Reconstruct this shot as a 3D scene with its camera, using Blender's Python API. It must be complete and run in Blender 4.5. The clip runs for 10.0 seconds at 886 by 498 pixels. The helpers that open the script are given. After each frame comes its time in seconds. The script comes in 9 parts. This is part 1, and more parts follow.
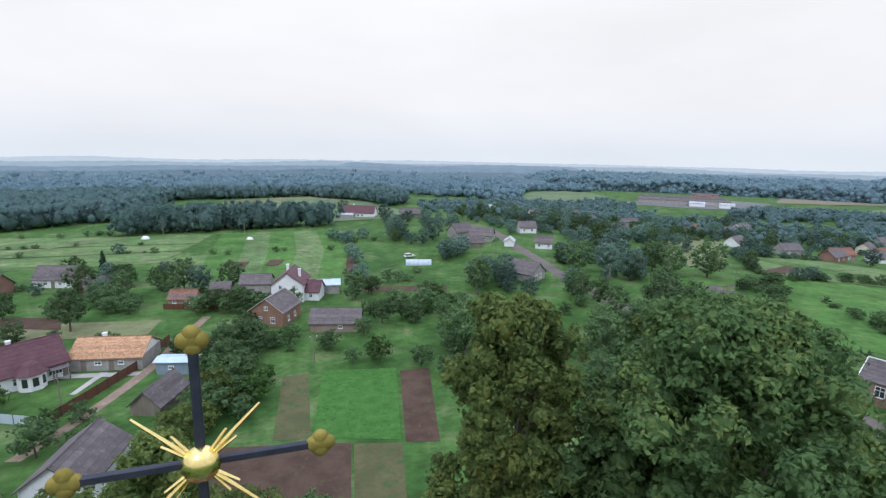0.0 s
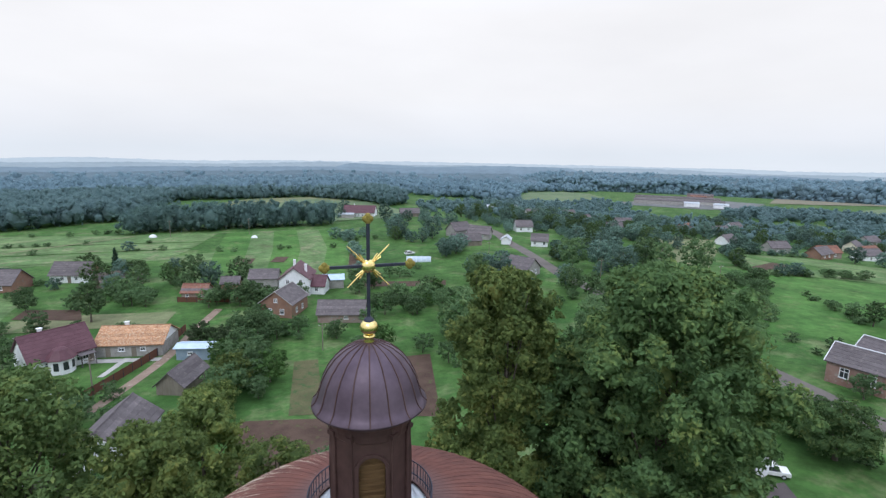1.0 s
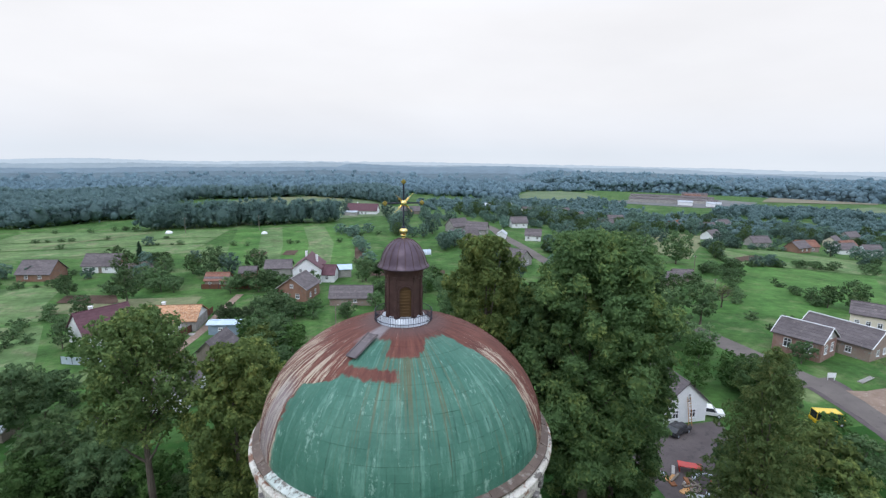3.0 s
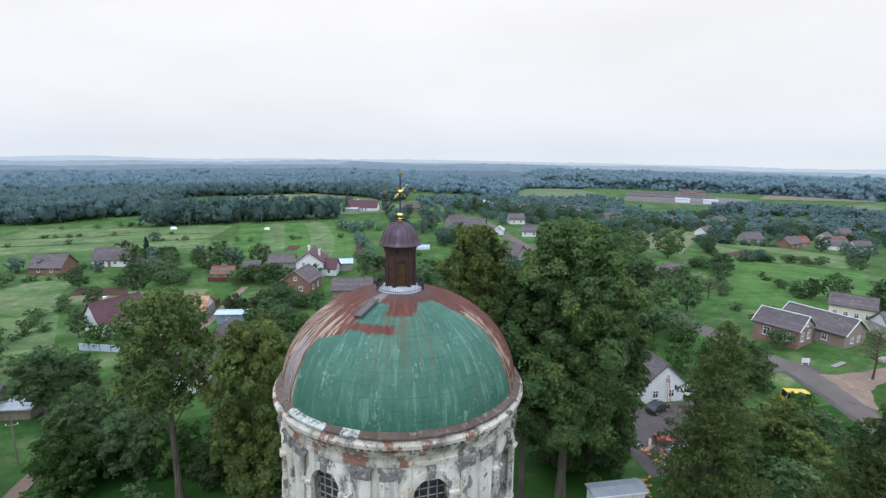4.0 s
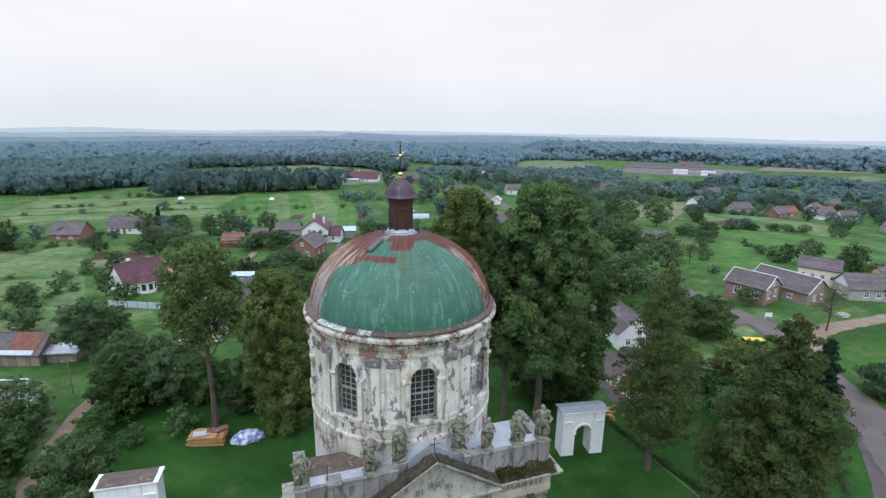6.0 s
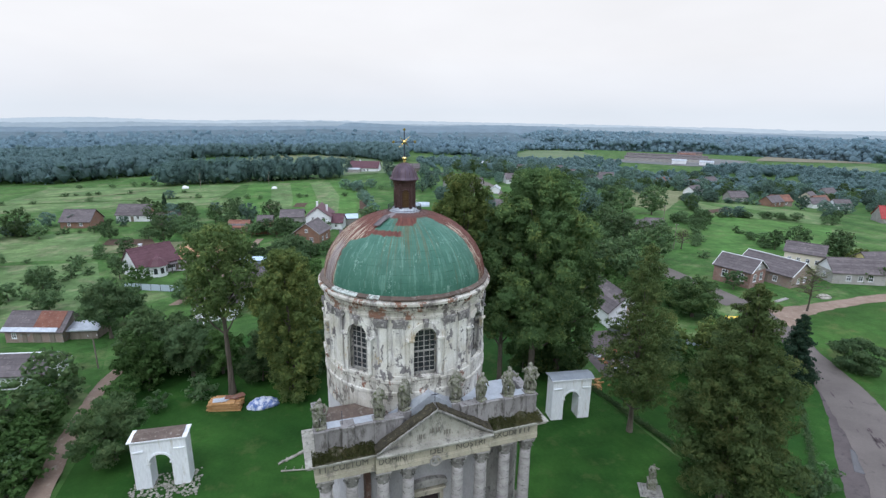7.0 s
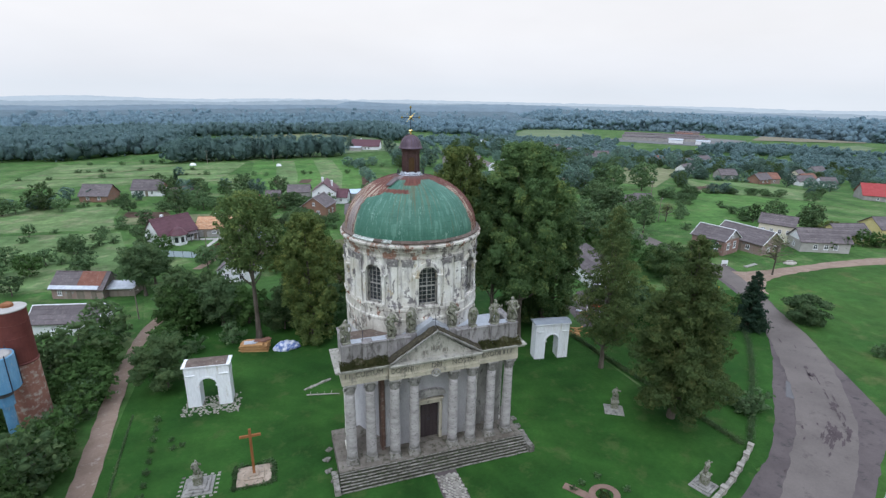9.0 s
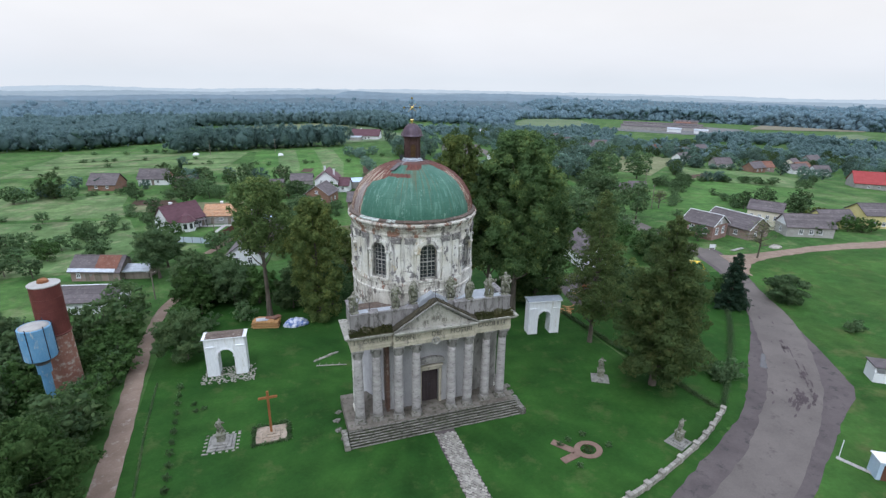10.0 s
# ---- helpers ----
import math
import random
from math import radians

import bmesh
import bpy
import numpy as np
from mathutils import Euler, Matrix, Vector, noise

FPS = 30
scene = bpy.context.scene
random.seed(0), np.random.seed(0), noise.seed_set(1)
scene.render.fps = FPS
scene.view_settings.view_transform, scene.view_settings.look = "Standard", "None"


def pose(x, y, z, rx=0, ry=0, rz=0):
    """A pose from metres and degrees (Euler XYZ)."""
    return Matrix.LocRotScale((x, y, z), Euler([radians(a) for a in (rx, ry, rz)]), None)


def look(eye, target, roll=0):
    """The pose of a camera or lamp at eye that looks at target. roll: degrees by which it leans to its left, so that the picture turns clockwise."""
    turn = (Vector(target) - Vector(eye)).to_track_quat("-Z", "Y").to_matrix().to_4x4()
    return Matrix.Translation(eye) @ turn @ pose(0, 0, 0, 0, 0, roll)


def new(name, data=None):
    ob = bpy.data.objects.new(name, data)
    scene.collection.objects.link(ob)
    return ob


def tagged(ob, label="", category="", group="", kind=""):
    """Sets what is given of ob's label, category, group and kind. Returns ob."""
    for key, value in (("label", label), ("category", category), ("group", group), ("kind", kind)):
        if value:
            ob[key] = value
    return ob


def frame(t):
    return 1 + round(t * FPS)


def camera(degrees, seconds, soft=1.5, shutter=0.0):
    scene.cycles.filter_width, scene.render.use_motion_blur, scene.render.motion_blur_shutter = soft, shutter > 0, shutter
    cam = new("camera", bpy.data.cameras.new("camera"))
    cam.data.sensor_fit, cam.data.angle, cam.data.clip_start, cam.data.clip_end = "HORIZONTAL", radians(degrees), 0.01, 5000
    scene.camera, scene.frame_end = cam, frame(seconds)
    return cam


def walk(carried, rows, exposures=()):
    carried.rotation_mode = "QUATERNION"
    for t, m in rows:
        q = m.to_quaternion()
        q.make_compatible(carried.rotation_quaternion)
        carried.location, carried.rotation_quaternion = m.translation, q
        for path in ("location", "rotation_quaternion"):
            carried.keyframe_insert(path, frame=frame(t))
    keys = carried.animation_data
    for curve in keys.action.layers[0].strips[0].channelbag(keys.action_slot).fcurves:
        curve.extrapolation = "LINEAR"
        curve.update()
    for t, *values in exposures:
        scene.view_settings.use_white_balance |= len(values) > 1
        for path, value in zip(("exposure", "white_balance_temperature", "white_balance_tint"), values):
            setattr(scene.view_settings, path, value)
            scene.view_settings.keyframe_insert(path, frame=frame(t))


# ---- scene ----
cam = camera(82.3, 10.0, soft=1.35)
METRES, EYE, TILT, LEAN, TURN = 60.0, 40.1, 0.0, 0.0, -19.4
PATH = [
    (0, (0.653, -4.209, 39.088), (1.282, -2.35, 38.705), 1.0),
    (0.5, (-0.629, -7.244, 39.019), (0.005, -5.385, 38.639), 1.0),
    (1, (-2.001, -10.975, 39.061), (-1.365, -9.117, 38.682), 1.0),
    (1.5, (-3.267, -14.513, 39.026), (-2.63, -12.655, 38.649), 1.0),
    (2, (-4.531, -18.331, 38.96), (-3.894, -16.472, 38.584), 1.0),
    (2.5, (-5.548, -21.683, 39.064), (-4.912, -19.825, 38.687), 0.9),
    (4, (-7.533, -30.309, 39.135), (-6.898, -28.452, 38.748), 0.9),
    (4.5, (-8.007, -32.505, 39.201), (-7.374, -30.654, 38.785), 0.9),
    (5, (-8.519, -34.852, 39.255), (-7.889, -33.008, 38.807), 0.9),
    (5.5, (-9.088, -37.043, 39.27), (-8.46, -35.204, 38.798), 0.9),
    (7, (-11.37, -44.245, 39.269), (-10.746, -42.42, 38.741), 0.9),
    (7.5, (-12.214, -46.79, 39.337), (-11.592, -44.969, 38.79), 0.9),
    (8, (-13.095, -49.404, 39.315), (-12.474, -47.588, 38.75), 0.9),
    (8.5, (-13.932, -51.828, 39.341), (-13.311, -50.018, 38.758), 0.9),
    (9, (-14.81, -54.482, 39.503), (-14.189, -52.679, 38.901), 1.0),
    (9.5, (-15.602, -56.951, 39.658), (-14.982, -55.153, 39.039), 1.0),
    (10, (-16.444, -59.54, 39.852), (-15.825, -57.748, 39.213), 0.9),
]
walk(cam, [(t, look(eye, target, roll)) for t, eye, target, roll in PATH])

# ---- sky, sun ----
world = bpy.data.worlds.new("overcast")
scene.world = world
world.use_nodes = True
wt = world.node_tree
wt.nodes.clear()


def wnode(kind):
    return wt.nodes.new(kind)


SUN_UP, SUN_ROUND = 52.0, 215.0
sky = wnode("ShaderNodeTexSky")
sky.sky_type, sky.sun_disc, sky.air_density, sky.dust_density = "NISHITA", False, 1.2, 4.0
sky.sun_elevation, sky.sun_rotation = radians(SUN_UP), radians(SUN_ROUND)
coord = wnode("ShaderNodeTexCoord")
sep = wnode("ShaderNodeSeparateXYZ")
veil = wnode("ShaderNodeValToRGB")
veil.color_ramp.elements[0].position, veil.color_ramp.elements[0].color = 0.0, (0.80, 0.86, 0.95, 1)
veil.color_ramp.elements[1].position, veil.color_ramp.elements[1].color = 1.0, (1.52, 1.68, 2.05, 1)
for at, c in ((0.03, (0.86, 0.895, 0.97)), (0.10, (0.925, 0.935, 0.98)), (0.24, (0.965, 0.965, 1.0)), (0.5, (1.12, 1.22, 1.44))):
    veil.color_ramp.elements.new(at).color = (*c, 1)
stretch = wnode("ShaderNodeMapping")
stretch.inputs["Scale"].default_value = (1.0, 1.0, 3.5)
cloud = wnode("ShaderNodeTexNoise")
cloud.inputs["Scale"].default_value, cloud.inputs["Detail"].default_value = 2.2, 5.0
soft = wnode("ShaderNodeMapRange")
soft.inputs["From Min"].default_value, soft.inputs["From Max"].default_value = 0.25, 0.75
soft.inputs["To Min"].default_value, soft.inputs["To Max"].default_value = 0.94, 1.05
dapple = wnode("ShaderNodeMix")
dapple.data_type, dapple.blend_type = "RGBA", "MULTIPLY"
dapple.inputs[0].default_value = 1.0
cover = wnode("ShaderNodeMix")
cover.data_type = "RGBA"
cover.inputs[0].default_value = 0.97
dim = wnode("ShaderNodeMix")
dim.data_type, dim.blend_type = "RGBA", "MULTIPLY"
dim.inputs[0].default_value = 1.0
dim.inputs[7].default_value = (0.1, 0.1, 0.1, 1)
back = wnode("ShaderNodeBackground")
out = wnode("ShaderNodeOutputWorld")
link = wt.links.new
link(coord.outputs["Generated"], sep.inputs[0])
link(sep.outputs["Z"], veil.inputs[0])
link(coord.outputs["Generated"], stretch.inputs[0])
link(stretch.outputs[0], cloud.inputs["Vector"])
link(cloud.outputs["Fac"], soft.inputs["Value"])
link(veil.outputs[0], dapple.inputs[6])
link(soft.outputs[0], dapple.inputs[7])
link(sky.outputs[0], dim.inputs[6])
link(dim.outputs[2], cover.inputs[6])
link(dapple.outputs[2], cover.inputs[7])
link(cover.outputs[2], back.inputs[0])
link(back.outputs[0], out.inputs[0])

sun = new("sun", bpy.data.lights.new("sun", "SUN"))
sun.data.energy, sun.data.angle, sun.data.color = 0.9, radians(25), (0.95, 1.0, 1.0)
sun.matrix_world = look((0, 0, 200), Vector((0, 0, 200)) - 100 * Vector((math.sin(radians(SUN_ROUND)) * math.cos(radians(SUN_UP)), math.cos(radians(SUN_ROUND)) * math.cos(radians(SUN_UP)), math.sin(radians(SUN_UP)))))

# ---- materials ----
def surf(name, a, b, c=None, scale=0.6, fine=9.0, rough=0.85, bump=0.25, metal=0.0, rand=0.0, island=0.0, streak=1.0, cover=0.5, spec=0.3, dist=0.02, mottle=0.0):
    """Colours a and b blend at the coarse scale; c comes in as worn spots at the fine one. rand, island: how much pieces differ."""
    m = bpy.data.materials.new(name)
    m.use_nodes = True
    nt = m.node_tree
    bs = nt.nodes["Principled BSDF"]
    mk, ln = nt.nodes.new, nt.links.new
    tc, mp = mk("ShaderNodeTexCoord"), mk("ShaderNodeMapping")
    mp.inputs["Scale"].default_value = (1, 1, streak)
    ln(tc.outputs["Object"], mp.inputs[0])
    vec = mp.outputs[0]
    info = mk("ShaderNodeObjectInfo")
    if rand:
        shift, add = mk("ShaderNodeVectorMath"), mk("ShaderNodeVectorMath")
        shift.operation = "SCALE"
        ln(info.outputs["Random"], shift.inputs["Scale"])
        shift.inputs[0].default_value = (37, 91, 53)
        ln(vec, add.inputs[0])
        ln(shift.outputs[0], add.inputs[1])
        vec = add.outputs[0]
    n1, n2 = mk("ShaderNodeTexNoise"), mk("ShaderNodeTexNoise")
    for n, s, d in ((n1, scale, 6.0), (n2, fine, 8.0)):
        n.inputs["Scale"].default_value, n.inputs["Detail"].default_value, n.inputs["Roughness"].default_value = s, d, 0.62
        ln(vec, n.inputs["Vector"])
    r1 = mk("ShaderNodeValToRGB")
    r1.color_ramp.elements[0].position, r1.color_ramp.elements[1].position = 0.36, 0.64
    r1.color_ramp.elements[0].color, r1.color_ramp.elements[1].color = (*a, 1), (*b, 1)
    ln(n1.outputs["Fac"], r1.inputs[0])
    col = r1.outputs[0]
    if c:
        prod = mk("ShaderNodeMath")
        prod.operation = "MULTIPLY"
        mix, r2 = mk("ShaderNodeMix"), mk("ShaderNodeValToRGB")
        mix.data_type = "RGBA"
        r2.color_ramp.elements[0].position, r2.color_ramp.elements[1].position = 0.62 - 0.25 * cover, 0.72 - 0.22 * cover
        n3 = mk("ShaderNodeTexNoise")
        n3.inputs["Scale"].default_value, n3.inputs["Detail"].default_value = scale * 2.7, 10.0
        n3.inputs["Roughness"].default_value = 0.7
        ln(vec, n3.inputs["Vector"])
        ln(n3.outputs["Fac"], r2.inputs[0])
        ln(r2.outputs[0], mix.inputs[0])
        ln(col, mix.inputs[6])
        mix.inputs[7].default_value = (*c, 1)
        col = mix.outputs[2]
    hsv = mk("ShaderNodeHueSaturation")
    ln(col, hsv.inputs["Color"])
    val = mk("ShaderNodeMapRange")
    val.inputs["To Min"].default_value, val.inputs["To Max"].default_value = 0.78, 1.22
    ln(n2.outputs["Fac"], val.inputs["Value"])
    amount = val.outputs[0]
    for share, sock in ((rand, info.outputs["Random"]), (island, None)):
        if share:
            if sock is None:
                sock = mk("ShaderNodeNewGeometry").outputs["Random Per Island"]
            mr, mul = mk("ShaderNodeMapRange"), mk("ShaderNodeMath")
            mr.inputs["To Min"].default_value, mr.inputs["To Max"].default_value = 1 - share, 1 + share
            mul.operation = "MULTIPLY"
            ln(sock, mr.inputs["Value"])
            ln(mr.outputs[0], mul.inputs[0])
            ln(amount, mul.inputs[1])
            amount = mul.outputs[0]
    if mottle:
        for size, part_ in ((0.11, 1.0), (0.42, 0.8)):
            n4, mr, mul = mk("ShaderNodeTexNoise"), mk("ShaderNodeMapRange"), mk("ShaderNodeMath")
            n4.inputs["Scale"].default_value, n4.inputs["Detail"].default_value, n4.inputs["Roughness"].default_value = size, 6.0, 0.65
            ln(vec, n4.inputs["Vector"])
            mr.inputs["From Min"].default_value, mr.inputs["From Max"].default_value = 0.3, 0.7
            mr.inputs["To Min"].default_value, mr.inputs["To Max"].default_value = 1 - mottle * part_, 1 + mottle * part_
            mul.operation = "MULTIPLY"
            ln(n4.outputs["Fac"], mr.inputs["Value"])
            ln(mr.outputs[0], mul.inputs[0])
            ln(amount, mul.inputs[1])
            amount = mul.outputs[0]
    ln(amount, hsv.inputs["Value"])
    ln(hsv.outputs[0], bs.inputs["Base Color"])
    bs.inputs["Roughness"].default_value, bs.inputs["Metallic"].default_value = rough, metal
    bs.inputs["Specular IOR Level"].default_value = spec
    if bump:
        bp = mk("ShaderNodeBump")
        bp.inputs["Strength"].default_value, bp.inputs["Distance"].default_value = bump, dist
        ln(n2.outputs["Fac"], bp.inputs["Height"])
        ln(bp.outputs[0], bs.inputs["Normal"])
    return m


def foliage(name, a, b, c, through_it=0.4, rand=0.25, leafy=2.2, relief=0.0):
    """Leaves: every leaf its own tint between a, b and c, every tree a little lighter or darker."""
    m = bpy.data.materials.new(name)
    m.use_nodes = True
    nt = m.node_tree
    mk, ln = nt.nodes.new, nt.links.new
    bs, end = nt.nodes["Principled BSDF"], nt.nodes["Material Output"]
    geo, info = mk("ShaderNodeNewGeometry"), mk("ShaderNodeObjectInfo")
    tc, n1 = mk("ShaderNodeTexCoord"), mk("ShaderNodeTexNoise")
    n1.inputs["Scale"].default_value, n1.inputs["Detail"].default_value = 0.35, 3.0
    ln(tc.outputs["Object"], n1.inputs["Vector"])
    avg = mk("ShaderNodeMath")
    avg.operation = "MULTIPLY_ADD"
    avg.inputs[1].default_value = 0.45
    ln(geo.outputs["Random Per Island"], avg.inputs[0])
    sc = mk("ShaderNodeMapRange")
    sc.inputs["From Min"].default_value, sc.inputs["From Max"].default_value, sc.inputs["To Max"].default_value = 0.3, 0.7, 0.55
    ln(n1.outputs["Fac"], sc.inputs["Value"])
    n2, mot = mk("ShaderNodeTexNoise"), mk("ShaderNodeMath")
    n2.inputs["Scale"].default_value, n2.inputs["Detail"].default_value = leafy, 3.0
    ln(tc.outputs["Object"], n2.inputs["Vector"])
    mot.operation = "MULTIPLY_ADD"
    mot.inputs[1].default_value = 0.8
    ln(n2.outputs["Fac"], mot.inputs[0])
    mot.inputs[2].default_value = -0.4
    tot = mk("ShaderNodeMath")
    ln(mot.outputs[0], tot.inputs[0])
    ln(sc.outputs[0], tot.inputs[1])
    ln(tot.outputs[0], avg.inputs[2])
    rp = mk("ShaderNodeValToRGB")
    rp.color_ramp.elements[0].color, rp.color_ramp.elements[1].color = (*a, 1), (*c, 1)
    rp.color_ramp.elements[1].position = 0.95
    rp.color_ramp.elements.new(0.6).color = (*b, 1)
    ln(avg.outputs[0], rp.inputs[0])
    hsv, mr = mk("ShaderNodeHueSaturation"), mk("ShaderNodeMapRange")
    mr.inputs["To Min"].default_value, mr.inputs["To Max"].default_value = 1 - rand, 1 + rand
    ln(info.outputs["Random"], mr.inputs["Value"])
    ln(mr.outputs[0], hsv.inputs["Value"])
    ln(rp.outputs[0], hsv.inputs["Color"])
    ln(hsv.outputs[0], bs.inputs["Base Color"])
    bs.inputs["Roughness"].default_value, bs.inputs["Specular IOR Level"].default_value = 0.75, 0.08
    tr, mx = mk("ShaderNodeBsdfTranslucent"), mk("ShaderNodeMixShader")
    ln(hsv.outputs[0], tr.inputs[0])
    mx.inputs[0].default_value = through_it
    ln(bs.outputs[0], mx.inputs[1])
    ln(tr.outputs[0], mx.inputs[2])
    ln(mx.outputs[0], end.inputs["Surface"])
    bp = mk("ShaderNodeBump")
    bp.inputs["Strength"].default_value, bp.inputs["Distance"].default_value = 0.9, relief or 0.35
    ln(n2.outputs["Fac"], bp.inputs["Height"])
    ln(bp.outputs[0], bs.inputs["Normal"])
    return m


def graph(name):
    m = bpy.data.materials.new(name)
    m.use_nodes = True
    return m, m.node_tree.nodes.new, m.node_tree.links.new, m.node_tree.nodes["Principled BSDF"]


def noise_on(mk, ln, vec, scale, detail=8.0, rough=0.62, size=(1, 1, 1)):
    mp, n = mk("ShaderNodeMapping"), mk("ShaderNodeTexNoise")
    mp.inputs["Scale"].default_value = size
    ln(vec, mp.inputs[0])
    ln(mp.outputs[0], n.inputs["Vector"])
    n.inputs["Scale"].default_value, n.inputs["Detail"].default_value, n.inputs["Roughness"].default_value = scale, detail, rough
    return n.outputs["Fac"]


def step_of(mk, ln, sock, lo, hi):
    mr = mk("ShaderNodeMapRange")
    mr.inputs["From Min"].default_value, mr.inputs["From Max"].default_value = lo, hi
    mr.clamp = True
    ln(sock, mr.inputs["Value"])
    return mr.outputs[0]


def blend(mk, ln, fac, a, b):
    mx = mk("ShaderNodeMix")
    mx.data_type = "RGBA"
    ln(fac, mx.inputs[0])
    for k, c in ((6, a), (7, b)):
        if isinstance(c, tuple):
            mx.inputs[k].default_value = (*c, 1)
        else:
            ln(c, mx.inputs[k])
    return mx.outputs[2]


def aged(name, a, b, dirt, bare, worn=0.60):
    """Plaster that has weathered in runs: dirty streaks, peeled spots with a hard edge, fine cracks."""
    m, mk, ln, bs = graph(name)
    geo = mk("ShaderNodeNewGeometry").outputs["Position"]
    base = blend(mk, ln, step_of(mk, ln, noise_on(mk, ln, geo, 0.45), 0.38, 0.62), a, b)
    runs = noise_on(mk, ln, geo, 1.5, 9, 0.7, (1, 1, 0.13))
    col = blend(mk, ln, step_of(mk, ln, runs, 0.49, 0.66), base, dirt)
    spots = noise_on(mk, ln, geo, 0.75, 12, 0.72, (1, 1, 0.6))
    col = blend(mk, ln, step_of(mk, ln, spots, worn, worn + 0.035), col, bare)
    grime = noise_on(mk, ln, geo, 1.15, 12, 0.70, (1, 1, 0.7))
    col = blend(mk, ln, step_of(mk, ln, grime, 0.562, 0.582), col, tuple(v * 0.82 for v in dirt))
    fine = noise_on(mk, ln, geo, 11, 8)
    hsv = mk("ShaderNodeHueSaturation")
    mr = mk("ShaderNodeMapRange")
    mr.inputs["To Min"].default_value, mr.inputs["To Max"].default_value = 0.62, 1.34
    ln(fine, mr.inputs["Value"])
    ln(mr.outputs[0], hsv.inputs["Value"])
    ln(col, hsv.inputs["Color"])
    ln(hsv.outputs[0], bs.inputs["Base Color"])
    bs.inputs["Roughness"].default_value, bs.inputs["Specular IOR Level"].default_value = 0.9, 0.2
    bp = mk("ShaderNodeBump")
    bp.inputs["Strength"].default_value, bp.inputs["Distance"].default_value = 0.6, 0.03
    ln(spots, bp.inputs["Height"])
    ln(bp.outputs[0], bs.inputs["Normal"])
    return m


def calc(mk, ln, op, a, b=0.0, c=0.0):
    """One step of arithmetic on sockets or numbers."""
    n = mk("ShaderNodeMath")
    n.operation = op
    for k, v in enumerate((a, b, c)):
        if isinstance(v, (int, float)):
            n.inputs[k].default_value = v
        else:
            ln(v, n.inputs[k])
    return n.outputs[0]


def dome_skin(name):
    """The painted dome sheets: green paint over the body, bared red lead round the crown, down the flanks and in two torn fields, rust running from their lower edges."""
    m, mk, ln, bs = graph(name)
    geo, info = mk("ShaderNodeNewGeometry"), mk("ShaderNodeObjectInfo")
    sp, cmb = mk("ShaderNodeSeparateXYZ"), mk("ShaderNodeCombineXYZ")
    ln(geo.outputs["Position"], sp.inputs[0])

    def do(op, a, b=0.0, c=0.0):
        return calc(mk, ln, op, a, b, c)

    def past(v, edge, w):
        return step_of(mk, ln, v, edge - w, edge + w)

    def under(v, edge, w):
        return step_of(mk, ln, v, edge + w, edge - w)

    def ramp(v, lo, hi, a, b):
        r = mk("ShaderNodeMapRange")
        for key, num in (("From Min", lo), ("From Max", hi), ("To Min", a), ("To Max", b)):
            r.inputs[key].default_value = num
        ln(v, r.inputs["Value"])
        return r.outputs[0]

    def both(*socks):
        out_ = socks[0]
        for k in socks[1:]:
            out_ = do("MULTIPLY", out_, k)
        return out_

    def most(*socks):
        out_ = socks[0]
        for k in socks[1:]:
            out_ = do("MAXIMUM", out_, k)
        return out_

    round_ = do("MULTIPLY", do("ARCTAN2", sp.outputs["X"], do("MULTIPLY", sp.outputs["Y"], -1.0)), 57.2958)
    up = do("MULTIPLY", do("ARCSINE", do("MULTIPLY", do("SUBTRACT", sp.outputs["Z"], 24.75), 1 / 5.77)), 57.2958 / 79)
    ln(round_, cmb.inputs[0])
    ln(up, cmb.inputs[2])
    flat = cmb.outputs[0]
    torn = noise_on(mk, ln, flat, 1.0, 10, 0.72, (0.16, 1, 9))
    torn2 = noise_on(mk, ln, flat, 1.0, 10, 0.72, (0.30, 1, 12))
    a_ = do("MULTIPLY_ADD", do("SUBTRACT", torn, 0.5), 15.0, round_)
    t_ = do("MULTIPLY_ADD", do("SUBTRACT", torn2, 0.5), 0.10, up)
    left = under(do("SUBTRACT", a_, ramp(up, 0.50, 0.60, -69.0, -50.0)), 0.0, 0.6)
    right = past(do("SUBTRACT", a_, ramp(up, 0.60, 0.87, 46.0, 34.0)), 0.0, 0.6)
    crown_ = past(t_, 0.885, 0.012)
    wedge = both(past(t_, 0.765, 0.01), past(a_, -27.0, 0.8), under(do("SUBTRACT", a_, ramp(up, 0.76, 0.88, -4.0, 9.0)), 0.0, 0.8))
    strip = both(past(t_, 0.625, 0.008), under(t_, 0.688, 0.008), under(a_, -18.0, 0.8))
    bare = most(left, right, crown_, wedge, strip)
    # green paint: sheets differ, bleached in patches and scuffs
    wide = noise_on(mk, ln, geo.outputs["Position"], 0.55)
    green = blend(mk, ln, step_of(mk, ln, wide, 0.34, 0.66), (0.036, 0.128, 0.094), (0.066, 0.178, 0.132))
    sheet = noise_on(mk, ln, flat, 1.0, 2, 0.5, (0.33, 1, 3.2))
    scuff = do("MULTIPLY_ADD", info.outputs["Random"], 0.06, do("MULTIPLY_ADD", sheet, 0.55, do("MULTIPLY", noise_on(mk, ln, flat, 1.0, 9, 0.7, (0.9, 1, 16)), 0.45)))
    green = blend(mk, ln, do("MULTIPLY", step_of(mk, ln, scuff, 0.545, 0.66), 0.55), green, (0.155, 0.315, 0.255))
    chip = noise_on(mk, ln, flat, 1.0, 12, 0.78, (0.6, 1, 24))
    cloud_ = noise_on(mk, ln, flat, 1.0, 4, 0.6, (0.11, 1, 5))
